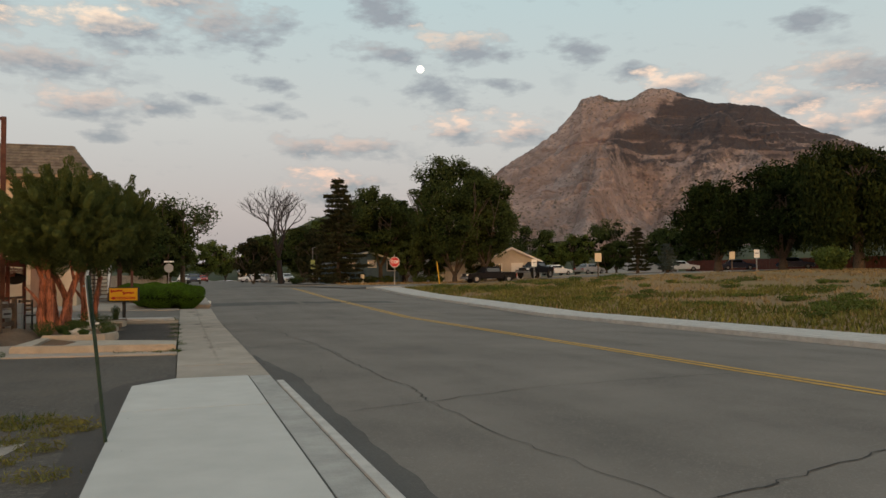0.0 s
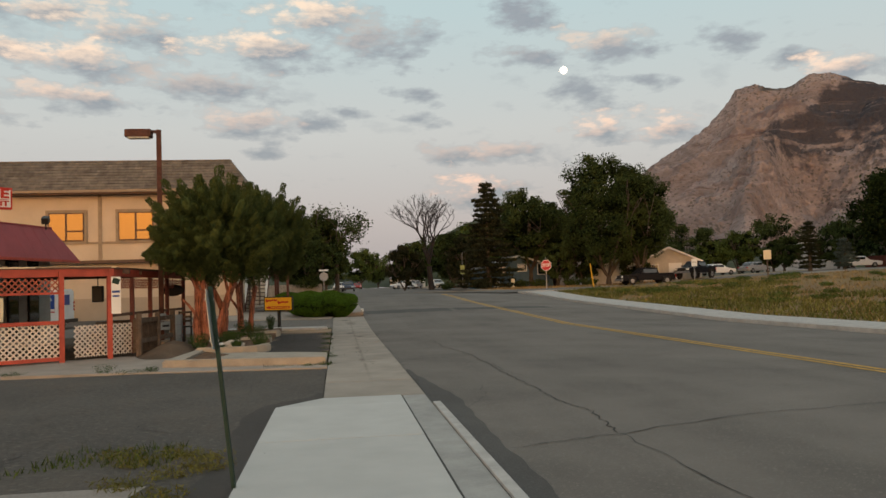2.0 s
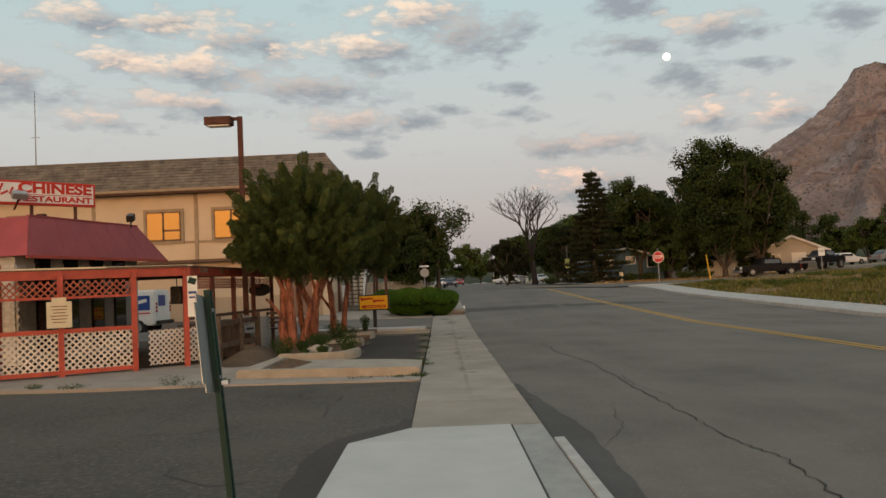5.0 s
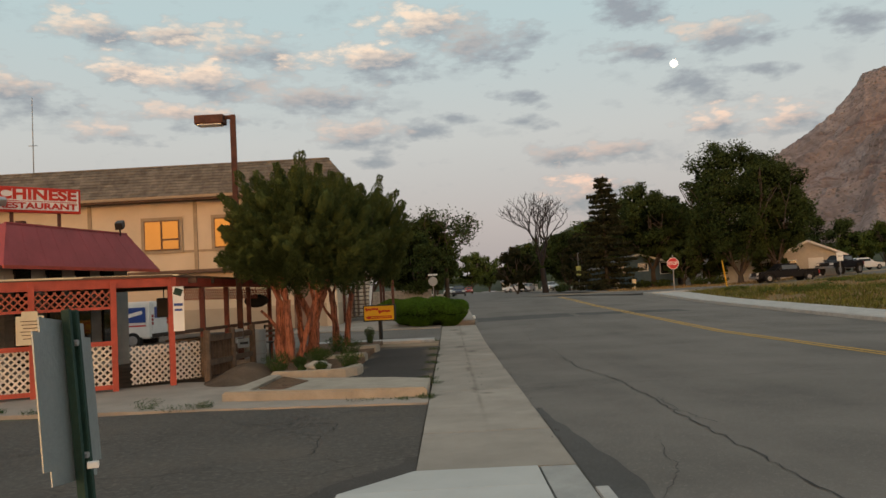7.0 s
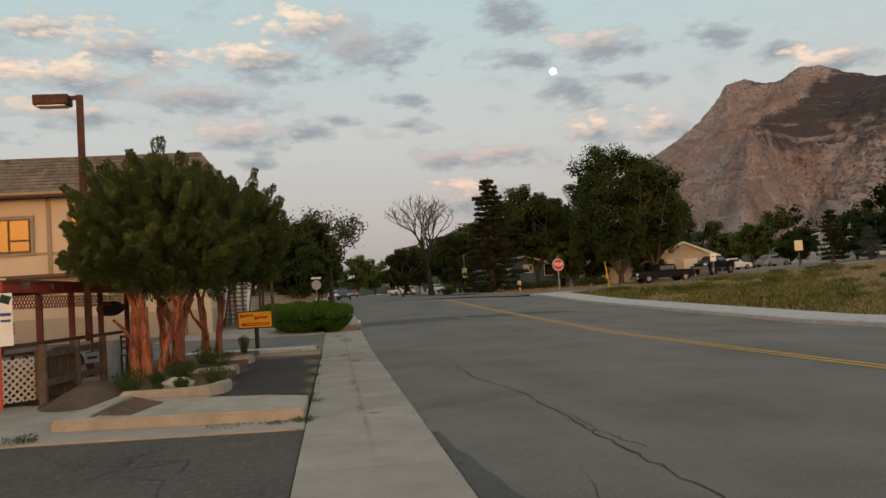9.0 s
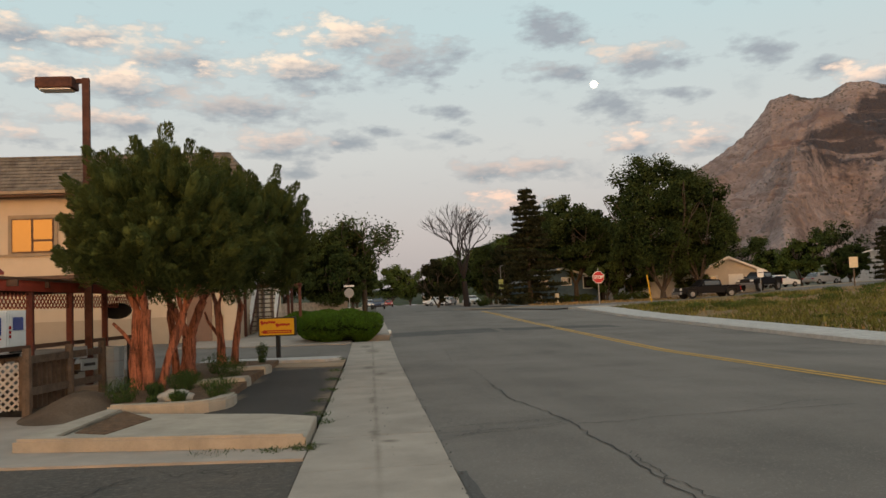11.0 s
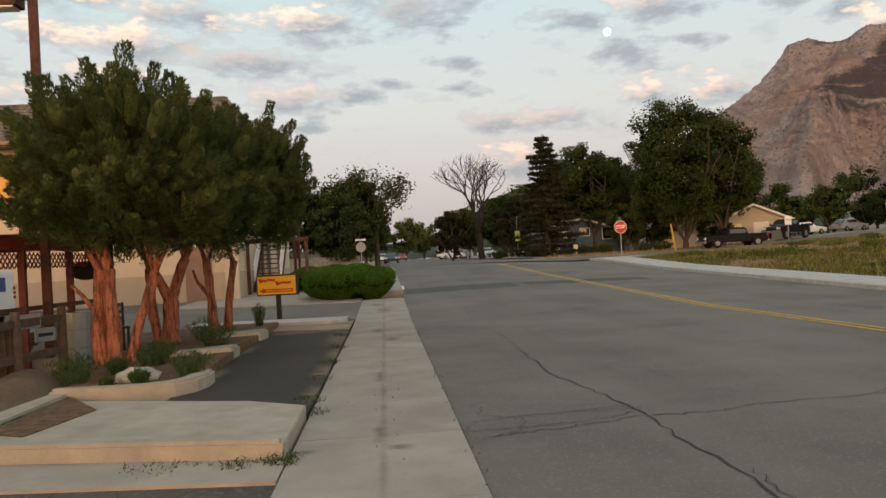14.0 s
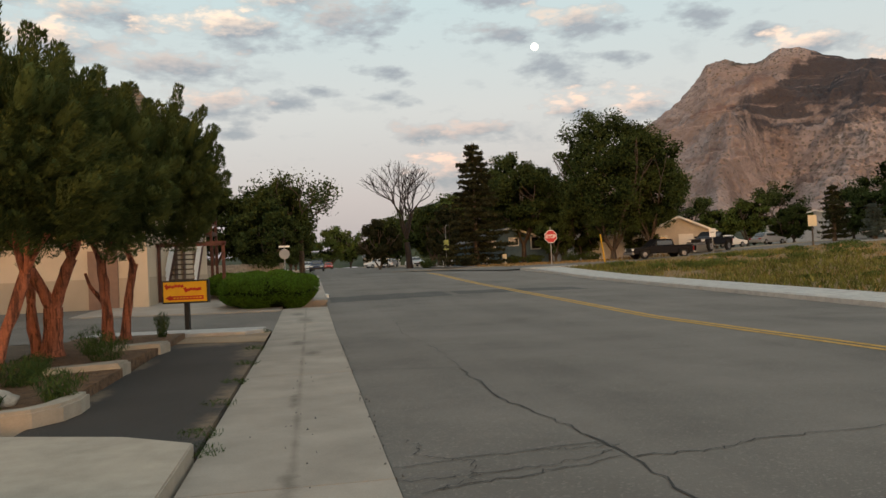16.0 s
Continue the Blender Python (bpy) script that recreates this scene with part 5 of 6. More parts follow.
# ---- restaurant with its patio ----
def lattice(parent, a, b, z0, z1, material, pitch=.13, width=.028, name="lattice"):
    """Diagonal slats between two posts, in two layers."""
    a, b = Vector((*a, 0)), Vector((*b, 0))
    L, H = (b - a).length, z1 - z0
    u = (b - a) / L
    nrm = Vector((-u.y, u.x, 0))
    bm = bmesh.new()
    for layer, sgn in ((-.004, 1), (.004, -1)):
        s = -H
        while s < L:
            p0, p1 = (s, 0), (s + H, H)
            c0, c1 = max(0, -s), min(H, L - s)
            if c1 > c0 + .02:
                q0, q1 = s + c0, s + c1
                zz0, zz1 = (c0, c1) if sgn > 0 else (H - c0, H - c1)
                P0, P1 = a + u * q0 + Vector((0, 0, z0 + zz0)), a + u * q1 + Vector((0, 0, z0 + zz1))
                d = (P1 - P0).normalized()
                w = nrm.cross(d) * width / 2
                o = nrm * layer
                vs = [bm.verts.new(P) for P in (P0 - w + o, P0 + w + o, P1 + w + o, P1 - w + o)]
                vt = [bm.verts.new(v.co + nrm * .006) for v in vs]
                bm.faces.new(vs)
                bm.faces.new(vt[::-1])
                for k in range(4):
                    bm.faces.new((vs[k], vs[(k + 1) % 4], vt[(k + 1) % 4], vt[k]))
            s += pitch
    return part(name, bm, material, parent)


def text(body, size, m, material, parent, name="lettering", depth=.008, width=None, weight=1.0):
    cu = bpy.data.curves.new(name, "FONT")
    cu.offset = .007 * size / .27 * weight
    cu.body, cu.size, cu.extrude, cu.align_x, cu.align_y = body, size, depth, "CENTER", "CENTER"
    tmp = bpy.data.objects.new(name, cu)
    scene.collection.objects.link(tmp)
    bpy.context.view_layer.update()
    me = bpy.data.meshes.new_from_object(tmp.evaluated_get(bpy.context.evaluated_depsgraph_get()))
    bpy.data.objects.remove(tmp)
    if width:
        xs = [v.co.x for v in me.vertices]
        k = width / (max(xs) - min(xs))
        for v in me.vertices:
            v.co.x *= k
    me.transform(m)
    me.materials.clear()
    return finish(name, me, material, parent)


def restaurant():
    # local x along the front, local y along the side wall
    t = thing("restaurant", "low restaurant with a red metal mansard roof and white brick", "building", -11.4, 10.85, 0, -14)
    W, L, H = 7.0, 5.4, 2.6
    part("wall", bx((-W / 2, 3.5, H / 2 + .02), (W, 4.8, H)), M["siding"], t)
    for i in range(16):
        part("siding_board", bx((.012, 3.6, .12 + i * .15), (.02, 4.5, .13), ry=4), M["siding"], t)
    for k, y in enumerate((1.98, 3.0, 4.03, 4.99)):
        w = part("window", bx((.03, y, 1.4), (.06, .50, 2.3)), M["dark"], t, "dark narrow window")
        part("pane", bx((.066, y, 1.4), (.012, .43, 2.2)), M["glass"], w)
    # white brick pier at the corner, brick by brick
    pier = part("pier", bx((-.12, 1.22, 1.2), (.40, .40, 2.4)), M["siding"], t, "white painted brick corner pier")
    for r in range(26):
        for s in range(2):
            o = .1 if r % 2 else 0
            for c in range(2):
                part("brick", bx((.085 - .21 + .21 * c - o * .4, 1.015, .05 + r * .092), (.2, .03, .082)) if s == 0 else bx((.085, 1.075 + .2 * c + o * .2 - .04, .05 + r * .092), (.03, .19, .082)), M["white_brick"], pier)
    part("front_wall", bx((-3.7, 1.05, 1.2), (6.5, .1, 2.4)), M["red"], t, "red painted front")
    part("corner_post", bx((-.42, .96, 1.2), (.16, .16, 2.4)), M["red"], t)
    # mansard
    bm = bmesh.new()
    e, r = .74, -.3
    lo = [bm.verts.new(c) for c in ((.5, .92, H), (.5, L + 1.3, H), (-W - .5, L + 1.3, H), (-W - .5, .92, H))]
    hi = [bm.verts.new(c) for c in ((.24, 1.3, 3.57), (.24, L + .2, 3.57), (-W - .3, L + .2, 3.57), (-W - .3, 1.3, 3.57))]
    bm.faces.new(hi)
    bm.faces.new(lo[::-1])
    for k in range(4):
        bm.faces.new((lo[k], lo[(k + 1) % 4], hi[(k + 1) % 4], hi[k]))
    roof = part("roof", bm, M["red_roof"], t, "faded red sheet metal roof")
    for i in range(10):
        y = 1.1 + i * .58
        part("seam", tb((.49, y, H + .02), (.24, max(1.3, min(L + .2, y * .82 + .35)), 3.57), .007, .007, 5), M["red_roof"], roof)
    part("ridge_cap", bx((.22, L / 2 + .75, 3.58), (.08, L - 1.1, .04)), M["red_roof"], roof)
    part("fascia", bx((.49, L / 2 + 1.11, H - .03), (.04, L + .38, .08)), M["red"], roof)
    for y in (1.9,):
        v = part("roof_vent", bx((.1, y, 3.62), (.2, .14, .1), bevel=.02), M["rust"], roof)
    f = part("flood_lamp", bx((.25, 5.3, 3.80), (.2, .3, .2), 20, 20, 0, .03), M["black_frame"], t, "small black flood lamp")
    part("bracket", tb((.25, 5.3, 3.5), (.25, 5.3, 3.75), .025), M["black_frame"], f)
    # roof sign
    s = thing("restaurant_sign", "red-framed white roof sign with red lettering", "sign", -10.35, 14.6, 3.56, 45)
    part("board", bx((-1.7, 0, .74), (3.4, .16, .62), bevel=.015), M["red_ink"], s, "red frame")
    part("face", bx((-1.7, -.085, .74), (3.28, .02, .5)), M["white"], s)
    text("CHINESE", .36, pose(-1.03, -.10, .86, 90), M["red_ink"], s, width=1.84, weight=1.4)
    text("RESTAURANT", .2, pose(-1.03, -.10, .585, 90), M["red_ink"], s, width=1.84, weight=1.2)
    part("rule", bx((-1.03, -.1, .70), (1.84, .008, .014)), M["red_ink"], s)
    for i in range(5):
        part("script_mark", bx((-3.15 + .26 * i, -.1, .78 + .04 * (i % 2)), (.05, .008, .3 if i in (0, 3) else .2), ry=24), M["red_ink"], s)
        part("script_mark", bx((-3.06 + .26 * i, -.1, .72 + .03 * (i % 3)), (.2, .008, .05), ry=-28), M["red_ink"], s)
    for x in (-.5, -1.6, -2.7):
        part("leg", bx((x, .02, .22), (.07, .07, .5)), M["rust"], s)
    lampbox = part("floodlight", bx((-2.05, -.5, .62), (.36, .2, .18), 0, 30, 0, .03), M["plate"], s, "pale boxy floodlight on a bracket")
    part("bracket", tb((-2.05, -.1, .3), (-2.05, -.5, .55), .025), M["rust"], lampbox)


restaurant()

FRONT = [(-11.4, 6.6), (-9.33, 7.75), (-8.33, 8.2), (-7.16, 8.84), (-6.31, 9.42)]
SIDE = [(-6.31, 9.42), (-6.2, 11.0), (-6.08, 12.4), (-5.95, 13.9), (-5.8, 15.5)]


def beam(bm, a, b, z, w, h, ext=.0):
    a, b = Vector((*a, z)), Vector((*b, z))
    d = b - a
    return box(bm, (a + b) / 2, (d.length + ext, w, h), math.degrees(math.atan2(d.y, d.x)))


def patio():
    t = thing("patio", "red timber patio canopy with white lattice panels", "patio")
    H = 1.98
    for p in FRONT[1:]:
        part("post", bx((p[0], p[1], H / 2 + .03), (.10, .10, H), 29), M["red"], t)
    # side posts darker than the front ones: the patio's shade is put in their colour
    for p in SIDE[1:]:
        part("side_post", bx((p[0], p[1], H / 2 + .03), (.10, .10, H), 5), M["brown_red"], t)
    part("front_beam", beam(bmesh.new(), FRONT[0], FRONT[-1], H - .0, .07, .17, .2), M["red"], t)
    part("side_beam", beam(bmesh.new(), SIDE[0], SIDE[-1], H - .0, .07, .17, .1), M["red"], t)
    part("canopy", slab([(-11.4, 6.6), (-6.25, 9.36), (-5.7, 15.6), (-9.9, 15.9), (-11.3, 10.9)], H + .085, H + .13), M["brown"], t, "flat dark canopy roof")
    part("canopy_edge", beam(bmesh.new(), FRONT[0], FRONT[-1], H + .125, .12, .03, .3), M["cream"], t)
    for y in (10.2, 11.4, 12.6, 13.8, 15.0):
        part("rafter", bx((-7.9, y, H + .03), (3.7, .05, .1)), M["brown"], t)
    for a, b in zip(FRONT[:-1], FRONT[1:]):
        if b == FRONT[-1]:
            continue
        lattice(t, a, b, H - .42, H - .12, M["lattice_red"], .13)
        part("upper_rail", beam(bmesh.new(), a, b, H - .44, .05, .05), M["red"], t)
        lattice(t, a, b, .14, .86, M["lattice"], .125, .035)
        part("rail", beam(bmesh.new(), a, b, .9, .06, .08), M["red"], t)
        part("foot_rail", beam(bmesh.new(), a, b, .11, .06, .08), M["red"], t)
    for a, b in zip(SIDE[:-1], SIDE[1:]):
        lattice(t, a, b, H - .36, H - .12, M["lattice_red"], .12)
        part("rail", beam(bmesh.new(), a, b, 1.0, .05, .07), M["brown"], t)
    g = part("loose_lattice", bx((-6.75, 9.05, .78), (.02, .02, .02)), M["lattice"], t, "tilted white lattice gate leaning open")
    lattice(g, (-7.0, 9.15), (-6.0, 10.1), .1, .80, M["lattice"], .12, .035, "slats")
    m = thing("menu_board", "small cream notice board with a scalloped top on the patio rail", "sign", -8.33, 8.14, 1.02, 29)
    part("board", bx((0, -.07, .2), (.44, .03, .5), bevel=.01), M["cream"], m)
    part("crest", bx((0, -.07, .48), (.26, .03, .1), bevel=.02), M["cream"], m)
    for i in range(6):
        part("text_bar", bx((0, -.09, .36 - .06 * i), (.30 - .04 * (i % 3), .006, .014)), M["brown"], m)
    c = thing("card_sign", "white upright sign with blue and green blocks on the corner post", "sign", -6.17, 9.45, 1.1, 12)
    part("board", bx((0, -.05, .36), (.2, .015, .84)), M["white"], c)
    part("green_block", bx((0, -.062, .68), (.15, .008, .13), ry=20), M["green_steel"], c)
    part("blue_bar", bx((0, -.062, .44), (.16, .008, .05)), M["blue"], c)
    part("blue_bar", bx((0, -.062, .34), (.14, .008, .04)), M["blue"], c)
    o = thing("oval_sign", "dark oval hanging sign under the canopy", "sign", -5.93, 14.6, 1.55, -20)
    bm = bmesh.new()
    bmesh.ops.create_uvsphere(bm, u_segments=20, v_segments=10, radius=1, matrix=Matrix.Diagonal((.36, .03, .17, 1)))
    part("board", bm, M["black_frame"], o, soft=True)
    part("chain", tb((0, 0, .16), (0, 0, .45), .012), M["rust"], o)
    b = thing("lantern", "black metal box lantern hanging in the patio", "lantern", -7.0, 11.0, 1.3)
    part("body", bx((0, 0, .2), (.24, .24, .4), bevel=.03), M["black_frame"], b)
    part("rod", tb((0, 0, .4), (0, 0, .72), .012), M["black_frame"], b)


patio()


def picnic_table(x, y, rz, label):
    t = thing("picnic_table", label, "table", x, y, .02, rz, group="patio tables")
    for k in range(4):
        part("top_board", bx((0, -.27 + .18 * k, .74), (1.3, .165, .035)), M["wood"], t)
    for s in (-1, 1):
        part("bench", bx((0, s * .62, .44), (1.3, .22, .035)), M["wood"], t)
        for q in (-1, 1):
            part("leg", bx((q * .48, s * .3, .37), (.08, .04, .86), rx=s * 28), M["wood"], t)
        part("brace", bx((s * .48, 0, .42), (.05, 1.35, .08)), M["wood"], t)


picnic_table(-6.9, 12.6, 80, "weathered dark wooden picnic table under the canopy")
picnic_table(-6.7, 14.6, 95, "weathered dark wooden picnic table under the canopy")


def old_fence():
    t = thing("plank_fence", "old weathered plank fence with hanging clutter", "fence")
    pts = [(-5.75, 9.75), (-5.6, 11.0), (-5.5, 12.3)]
    for p in pts:
        part("post", tb((*p, 0), (*p, 1.02), .075, .065, 8), M["wood"], t)
    for a, b in zip(pts, pts[1:]):
        for z in (.38, .85):
            part("rail", beam(bmesh.new(), a, b, z, .05, .11), M["wood"], t)
    for k in range(9):
        part("board", bx((-5.86 + .02 * k, 9.9 + .13 * k, .5), (.03, .12, .78), 85), M["wood"], t)
    for k, (y, z) in enumerate(((11.6, .78), (12.1, .55))):
        n = thing("notice", "small pale notice board hung on the old fence", "sign", -5.66, y - .1, z, 60)
        part("board", bx((0, -.05, .08), (.34, .02, .2)), M["plate"], n)
        part("text_bar", bx((0, -.064, .08), (.24, .006, .05)), M["black_frame"], n)
    c = thing("cafe_chair", "dark metal patio chair beside the fence", "chair", -5.6, 15.0, .03, 30)
    part("seat", bx((0, 0, .45), (.42, .42, .04)), M["black_frame"], c)
    for k in range(3):
        part("slat", bx((0, .2, .6 + .13 * k), (.4, .03, .06)), M["wood"], c)
    for p in ((-.18, -.18), (.18, -.18), (-.18, .2), (.18, .2)):
        part("leg", bx((p[0], p[1], .45 if p[1] > 0 else .22), (.04, .04, .9 if p[1] > 0 else .44)), M["black_frame"], c)
    b = thing("trash_barrel", "grey dented metal trash barrel by the patio", "barrel", -5.75, 13.4, .02)
    bm = tb((0, 0, 0), (0, 0, .85), .28, .3, 18)
    part("body", bm, M["plate"], b, soft=False)
    for z in (.28, .58):
        part("hoop", tb((0, 0, z - .015), (0, 0, z + .015), .302, .302, 18), M["zinc"], b)


old_fence()


# ---- street furniture ----
def lamp_post():
    t = thing("lot_lamp", "tall rusty brown lamp post with a boxy head", "lamp post", -5.87, 12.75, 0)
    part("pole", bx((0, 0, 2.95), (.13, .13, 5.9), 10, bevel=.01), M["rust"], t)
    part("arm", bx((-.12, 0, 5.85), (.25, .07, .08)), M["rust"], t)
    h = part("head", bx((-.52, 0, 5.8), (.68, .36, .21), bevel=.03), M["rust"], t)
    part("lens", bx((-.52, 0, 5.685), (.55, .28, .03)), M["lamp_white"], h, "dull glass lens")
    part("base", bx((0, 0, .1), (.5, .5, .24), bevel=.03), M["concrete"], t)


lamp_post()


def near_sign():
    t = thing("roadside_sign", "bare sign plate seen from behind on a leaning green post", "sign post", -1.955, -3.73, 0)
    top = Vector((-.163, .142, 1.467))
    d = top.normalized()
    turn = Vector((0, 0, 1)).rotation_difference(d).to_matrix().to_4x4()
    bm = bmesh.new()
    for o, w, l in (((0, 0), .026, .005), ((-.015, -.011), .005, .026), ((.015, -.011), .005, .026), ((-.023, -.024), .016, .004), ((.023, -.024), .016, .004)):
        m = Matrix.Translation(top / 2) @ turn @ Matrix.Rotation(radians(90), 4, "Z") @ Matrix.Translation((o[0], o[1], 0)) @ Matrix.Diagonal((w, l, top.length + .04, 1))
        bmesh.ops.create_cube(bm, size=1, matrix=m)
    part("post", bm, M["green_steel"], t, "green steel channel post")
    bm = bx((0, 0, 0), (.36, .004, .44))
    bmesh.ops.bevel(bm, geom=[e for e in bm.edges if abs((e.verts[0].co - e.verts[1].co).y) > .001], offset=.04, segments=4, affect="EDGES")
    bm.transform(Matrix.Translation(d * 1.255 + Vector((-.006, -.01, 0))) @ turn @ Matrix.Rotation(radians(92), 4, "Z"))
    part("plate", bm, M["plate"], t, "bare grey aluminium plate")
    for z in (1.10, 1.41):
        part("bolt", tb(d * z + Vector((.03, 0, 0)), d * z + Vector((-.04, 0, 0)), .009, .009, 6), M["zinc"], t)
    part("clip", bx(d * 1.075 + Vector((.045, -.01, 0)), (.03, .02, .018), 20, bevel=.003), M["white"], t, "small white clip")


near_sign()


def board_sign():
    t = thing("yellow_sign", "yellow and red board sign with an arrow on a black post", "sign", -3.31, 20.2, .05, -14)
    part("post", bx((0, .03, .35), (.1, .1, .80)), M["black_frame"], t)
    part("frame", bx((0, 0, 0.925), (1.07, .12, .52), bevel=.012), M["black_frame"], t)
    part("face", bx((0, -.065, 0.925), (1.0, .012, .45)), M["yellow_sign"], t)
    rnd = random.Random(4)
    for i, x in enumerate([-.42 + .072 * k for k in range(6)] + [.02 + .066 * k for k in range(6)]):
        part("script_mark", bx((x, -.075, (1.050 if i < 6 else 0.975) + rnd.uniform(-.012, .012)), (.066, .006, .11 if i in (0, 6) else .06), ry=rnd.uniform(-30, 10)), M["red_ink"], t)
    part("arrow_shaft", bx((.04, -.075, 0.790), (.78, .006, .085)), M["red_ink"], t)
    bm = bmesh.new()
    vs = [bm.verts.new(c) for c in ((-.46, -.078, 0.790), (-.33, -.078, 0.725), (-.33, -.078, 0.855))]
    bm.faces.new(vs)
    part("arrow_head", bm, M["red_ink"], t)
    for k in range(9):
        part("text_bar", bx((-.24 + .075 * k, -.08, 0.790), (.05, .004, .03)), M["yellow_sign"], t)


board_sign()


def marker(x, y, z):
    t = thing("kerb_marker", "small white paint mark block on the kerb end", "kerb marker", x, y, z)
    part("block", bx((0, 0, .08), (.12, .5, .16), bevel=.02), M["white"], t)


marker(.03, 31.0, land(0, 31) - .02)


def road_sign(name, label, x, y, build, height=2.3, r=.03, z=None, material="zinc", lean=0):
    t = thing(name, label, "road sign", x, y, land(x, y) if z is None else z)
    part("post", bx((lean / 2, 0, height / 2), (r * 2, r * 2, height), ry=math.degrees(math.atan2(lean, height))), M[material], t)
    build(t, height)
    return t


def octagon(bm, c, r, y, thick=.01, sides=8, turn=math.pi / 8):
    vs = [bm.verts.new((c[0] + r * math.cos(turn + k * math.tau / sides), y, c[1] + r * math.sin(turn + k * math.tau / sides))) for k in range(sides)]
    wt = [bm.verts.new((v.co.x, y + thick, v.co.z)) for v in vs]
    bm.faces.new(vs)
    bm.faces.new(wt[::-1])
    for k in range(sides):
        bm.faces.new((vs[k], vs[(k + 1) % sides], wt[(k + 1) % sides], wt[k]))
    return bm


def stop_face(t, h):
    part("rim", octagon(bmesh.new(), (0, h - .1), .46, -.05), M["white"], t)
    f = part("face", octagon(bmesh.new(), (0, h - .1), .42, -.056), M["sign_red"], t, "red octagon")
    text("STOP", .34, pose(0, -.066, h - .1, 90), M["white"], f, depth=.004, width=.66)
    part("tip", bx((0, 0, h + .45), (.05, .05, .2)), M["zinc"], t)


road_sign("stop_sign", "red octagonal stop sign on a steel post", 15.65, 54.2, stop_face, 2.15)


def round_face(t, h):
    part("disc", octagon(bmesh.new(), (0, h), .38, -.05, sides=24), M["zinc"], t, "bare grey back of a round sign")
    part("street_plate", bx((0, 0, h + .55), (.8, .02, .14)), M["white"], t)
    part("finial", bx((0, 0, h + .45), (.05, .05, .3)), M["zinc"], t)


road_sign("round_sign", "grey sign back with a street plate on top", -2.35, 61.5, round_face, 1.75)


def school_face(t, h):
    part("yellow_face", bx((0, -.05, h - .1), (.5, .01, .3)), M["lime"], t)
    part("white_face", bx((0, -.05, h - .6), (.5, .01, .66)), M["lime"], t)
    part("text_bar", bx((0, -.06, h - .6), (.1, .005, .4)), M["black_frame"], t)
    part("lamp_arm", tb((0, 0, h), (0, 0, h + 1.4), .03), M["zinc"], t)
    part("lamp_hook", tb((0, 0, h + 1.4), (.5, 0, h + 1.6), .03), M["zinc"], t)


road_sign("school_sign", "pale yellow-green road sign with a curved arm above", 12.8, 80, school_face, 2.75)


def plain_face(t, h):
    part("face", bx((0, -.05, h - .35), (.6, .012, .75)), M["white"], t)
    part("text_bar", bx((0, -.06, h - .3), (.4, .005, .06)), M["black_frame"], t)


def tan_face(t, h):
    part("face", bx((0, -.05, h - .35), (.65, .012, .75)), M["cream"], t)


road_sign("parking_sign", "small white sign on a thin post at the lot", 34.2, 67, plain_face, 2.2)
road_sign("lot_sign", "faded tan sign on a wooden post in the field", 33, 51, tan_face, 2.1, .04, material="wood")
road_sign("lot_sign", "faded tan sign on a wooden post in the field", 50.5, 55.8, tan_face, 2.0, .04, material="wood")
road_sign("lot_sign", "white sign on a post at the end of the field", 49.2, 50.6, plain_face, 2.0, .04)
p = thing("yellow_pole", "leaning yellow marker pole on the shoulder", "pole", 20.6, 57.4, land(20.6, 57.4))
part("shaft", tb((.05, 0, 0), (-.22, 0, 2.15), .055, .055, 10), M["pole_yellow"], p)
p = thing("utility_post", "short pale utility marker post", "post", 17.2, 74, land(17.2, 74))
part("shaft", bx((0, 0, .55), (.35, .35, 1.1), bevel=.04), M["cream"], p)


# ---- vehicles ----
def wheel(parent, x, y, r, w=.24):
    bm = tb((x, y - w / 2, r), (x, y + w / 2, r), r, r, 20)
    bmesh.ops.bevel(bm, geom=[e for e in bm.edges if abs((e.verts[0].co - e.verts[1].co).y) < .001], offset=.04, segments=2, affect="EDGES")
    o = part("wheel", bm, M["tyre"], parent)
    s = -1 if y < 0 else 1
    part("rim", tb((x, y + s * (w / 2 - .02), r), (x, y + s * (w / 2 + .015), r), r * .6, r * .5, 14), M["chrome"], o)


def shell(side, half, crown=.0, bevel=.05):
    """A body from its outline in x and z, drawn in at the top."""
    bm = bmesh.new()
    zs = [z for _, z in side]
    lo, hi = min(zs), max(zs)
    rows = []
    for s in (-1, 1):
        rows.append([bm.verts.new((x, s * (half - crown * max(0, (z - lo) / (hi - lo))), z)) for x, z in side])
    bm.faces.new(rows[0])
    bm.faces.new(rows[1][::-1])
    n = len(side)
    for i in range(n):
        j = (i + 1) % n
        bm.faces.new((rows[0][i], rows[1][i], rows[1][j], rows[0][j]))
    bmesh.ops.bevel(bm, geom=list(bm.edges), offset=bevel, segments=2, affect="EDGES", clamp_overlap=True)
    return bm


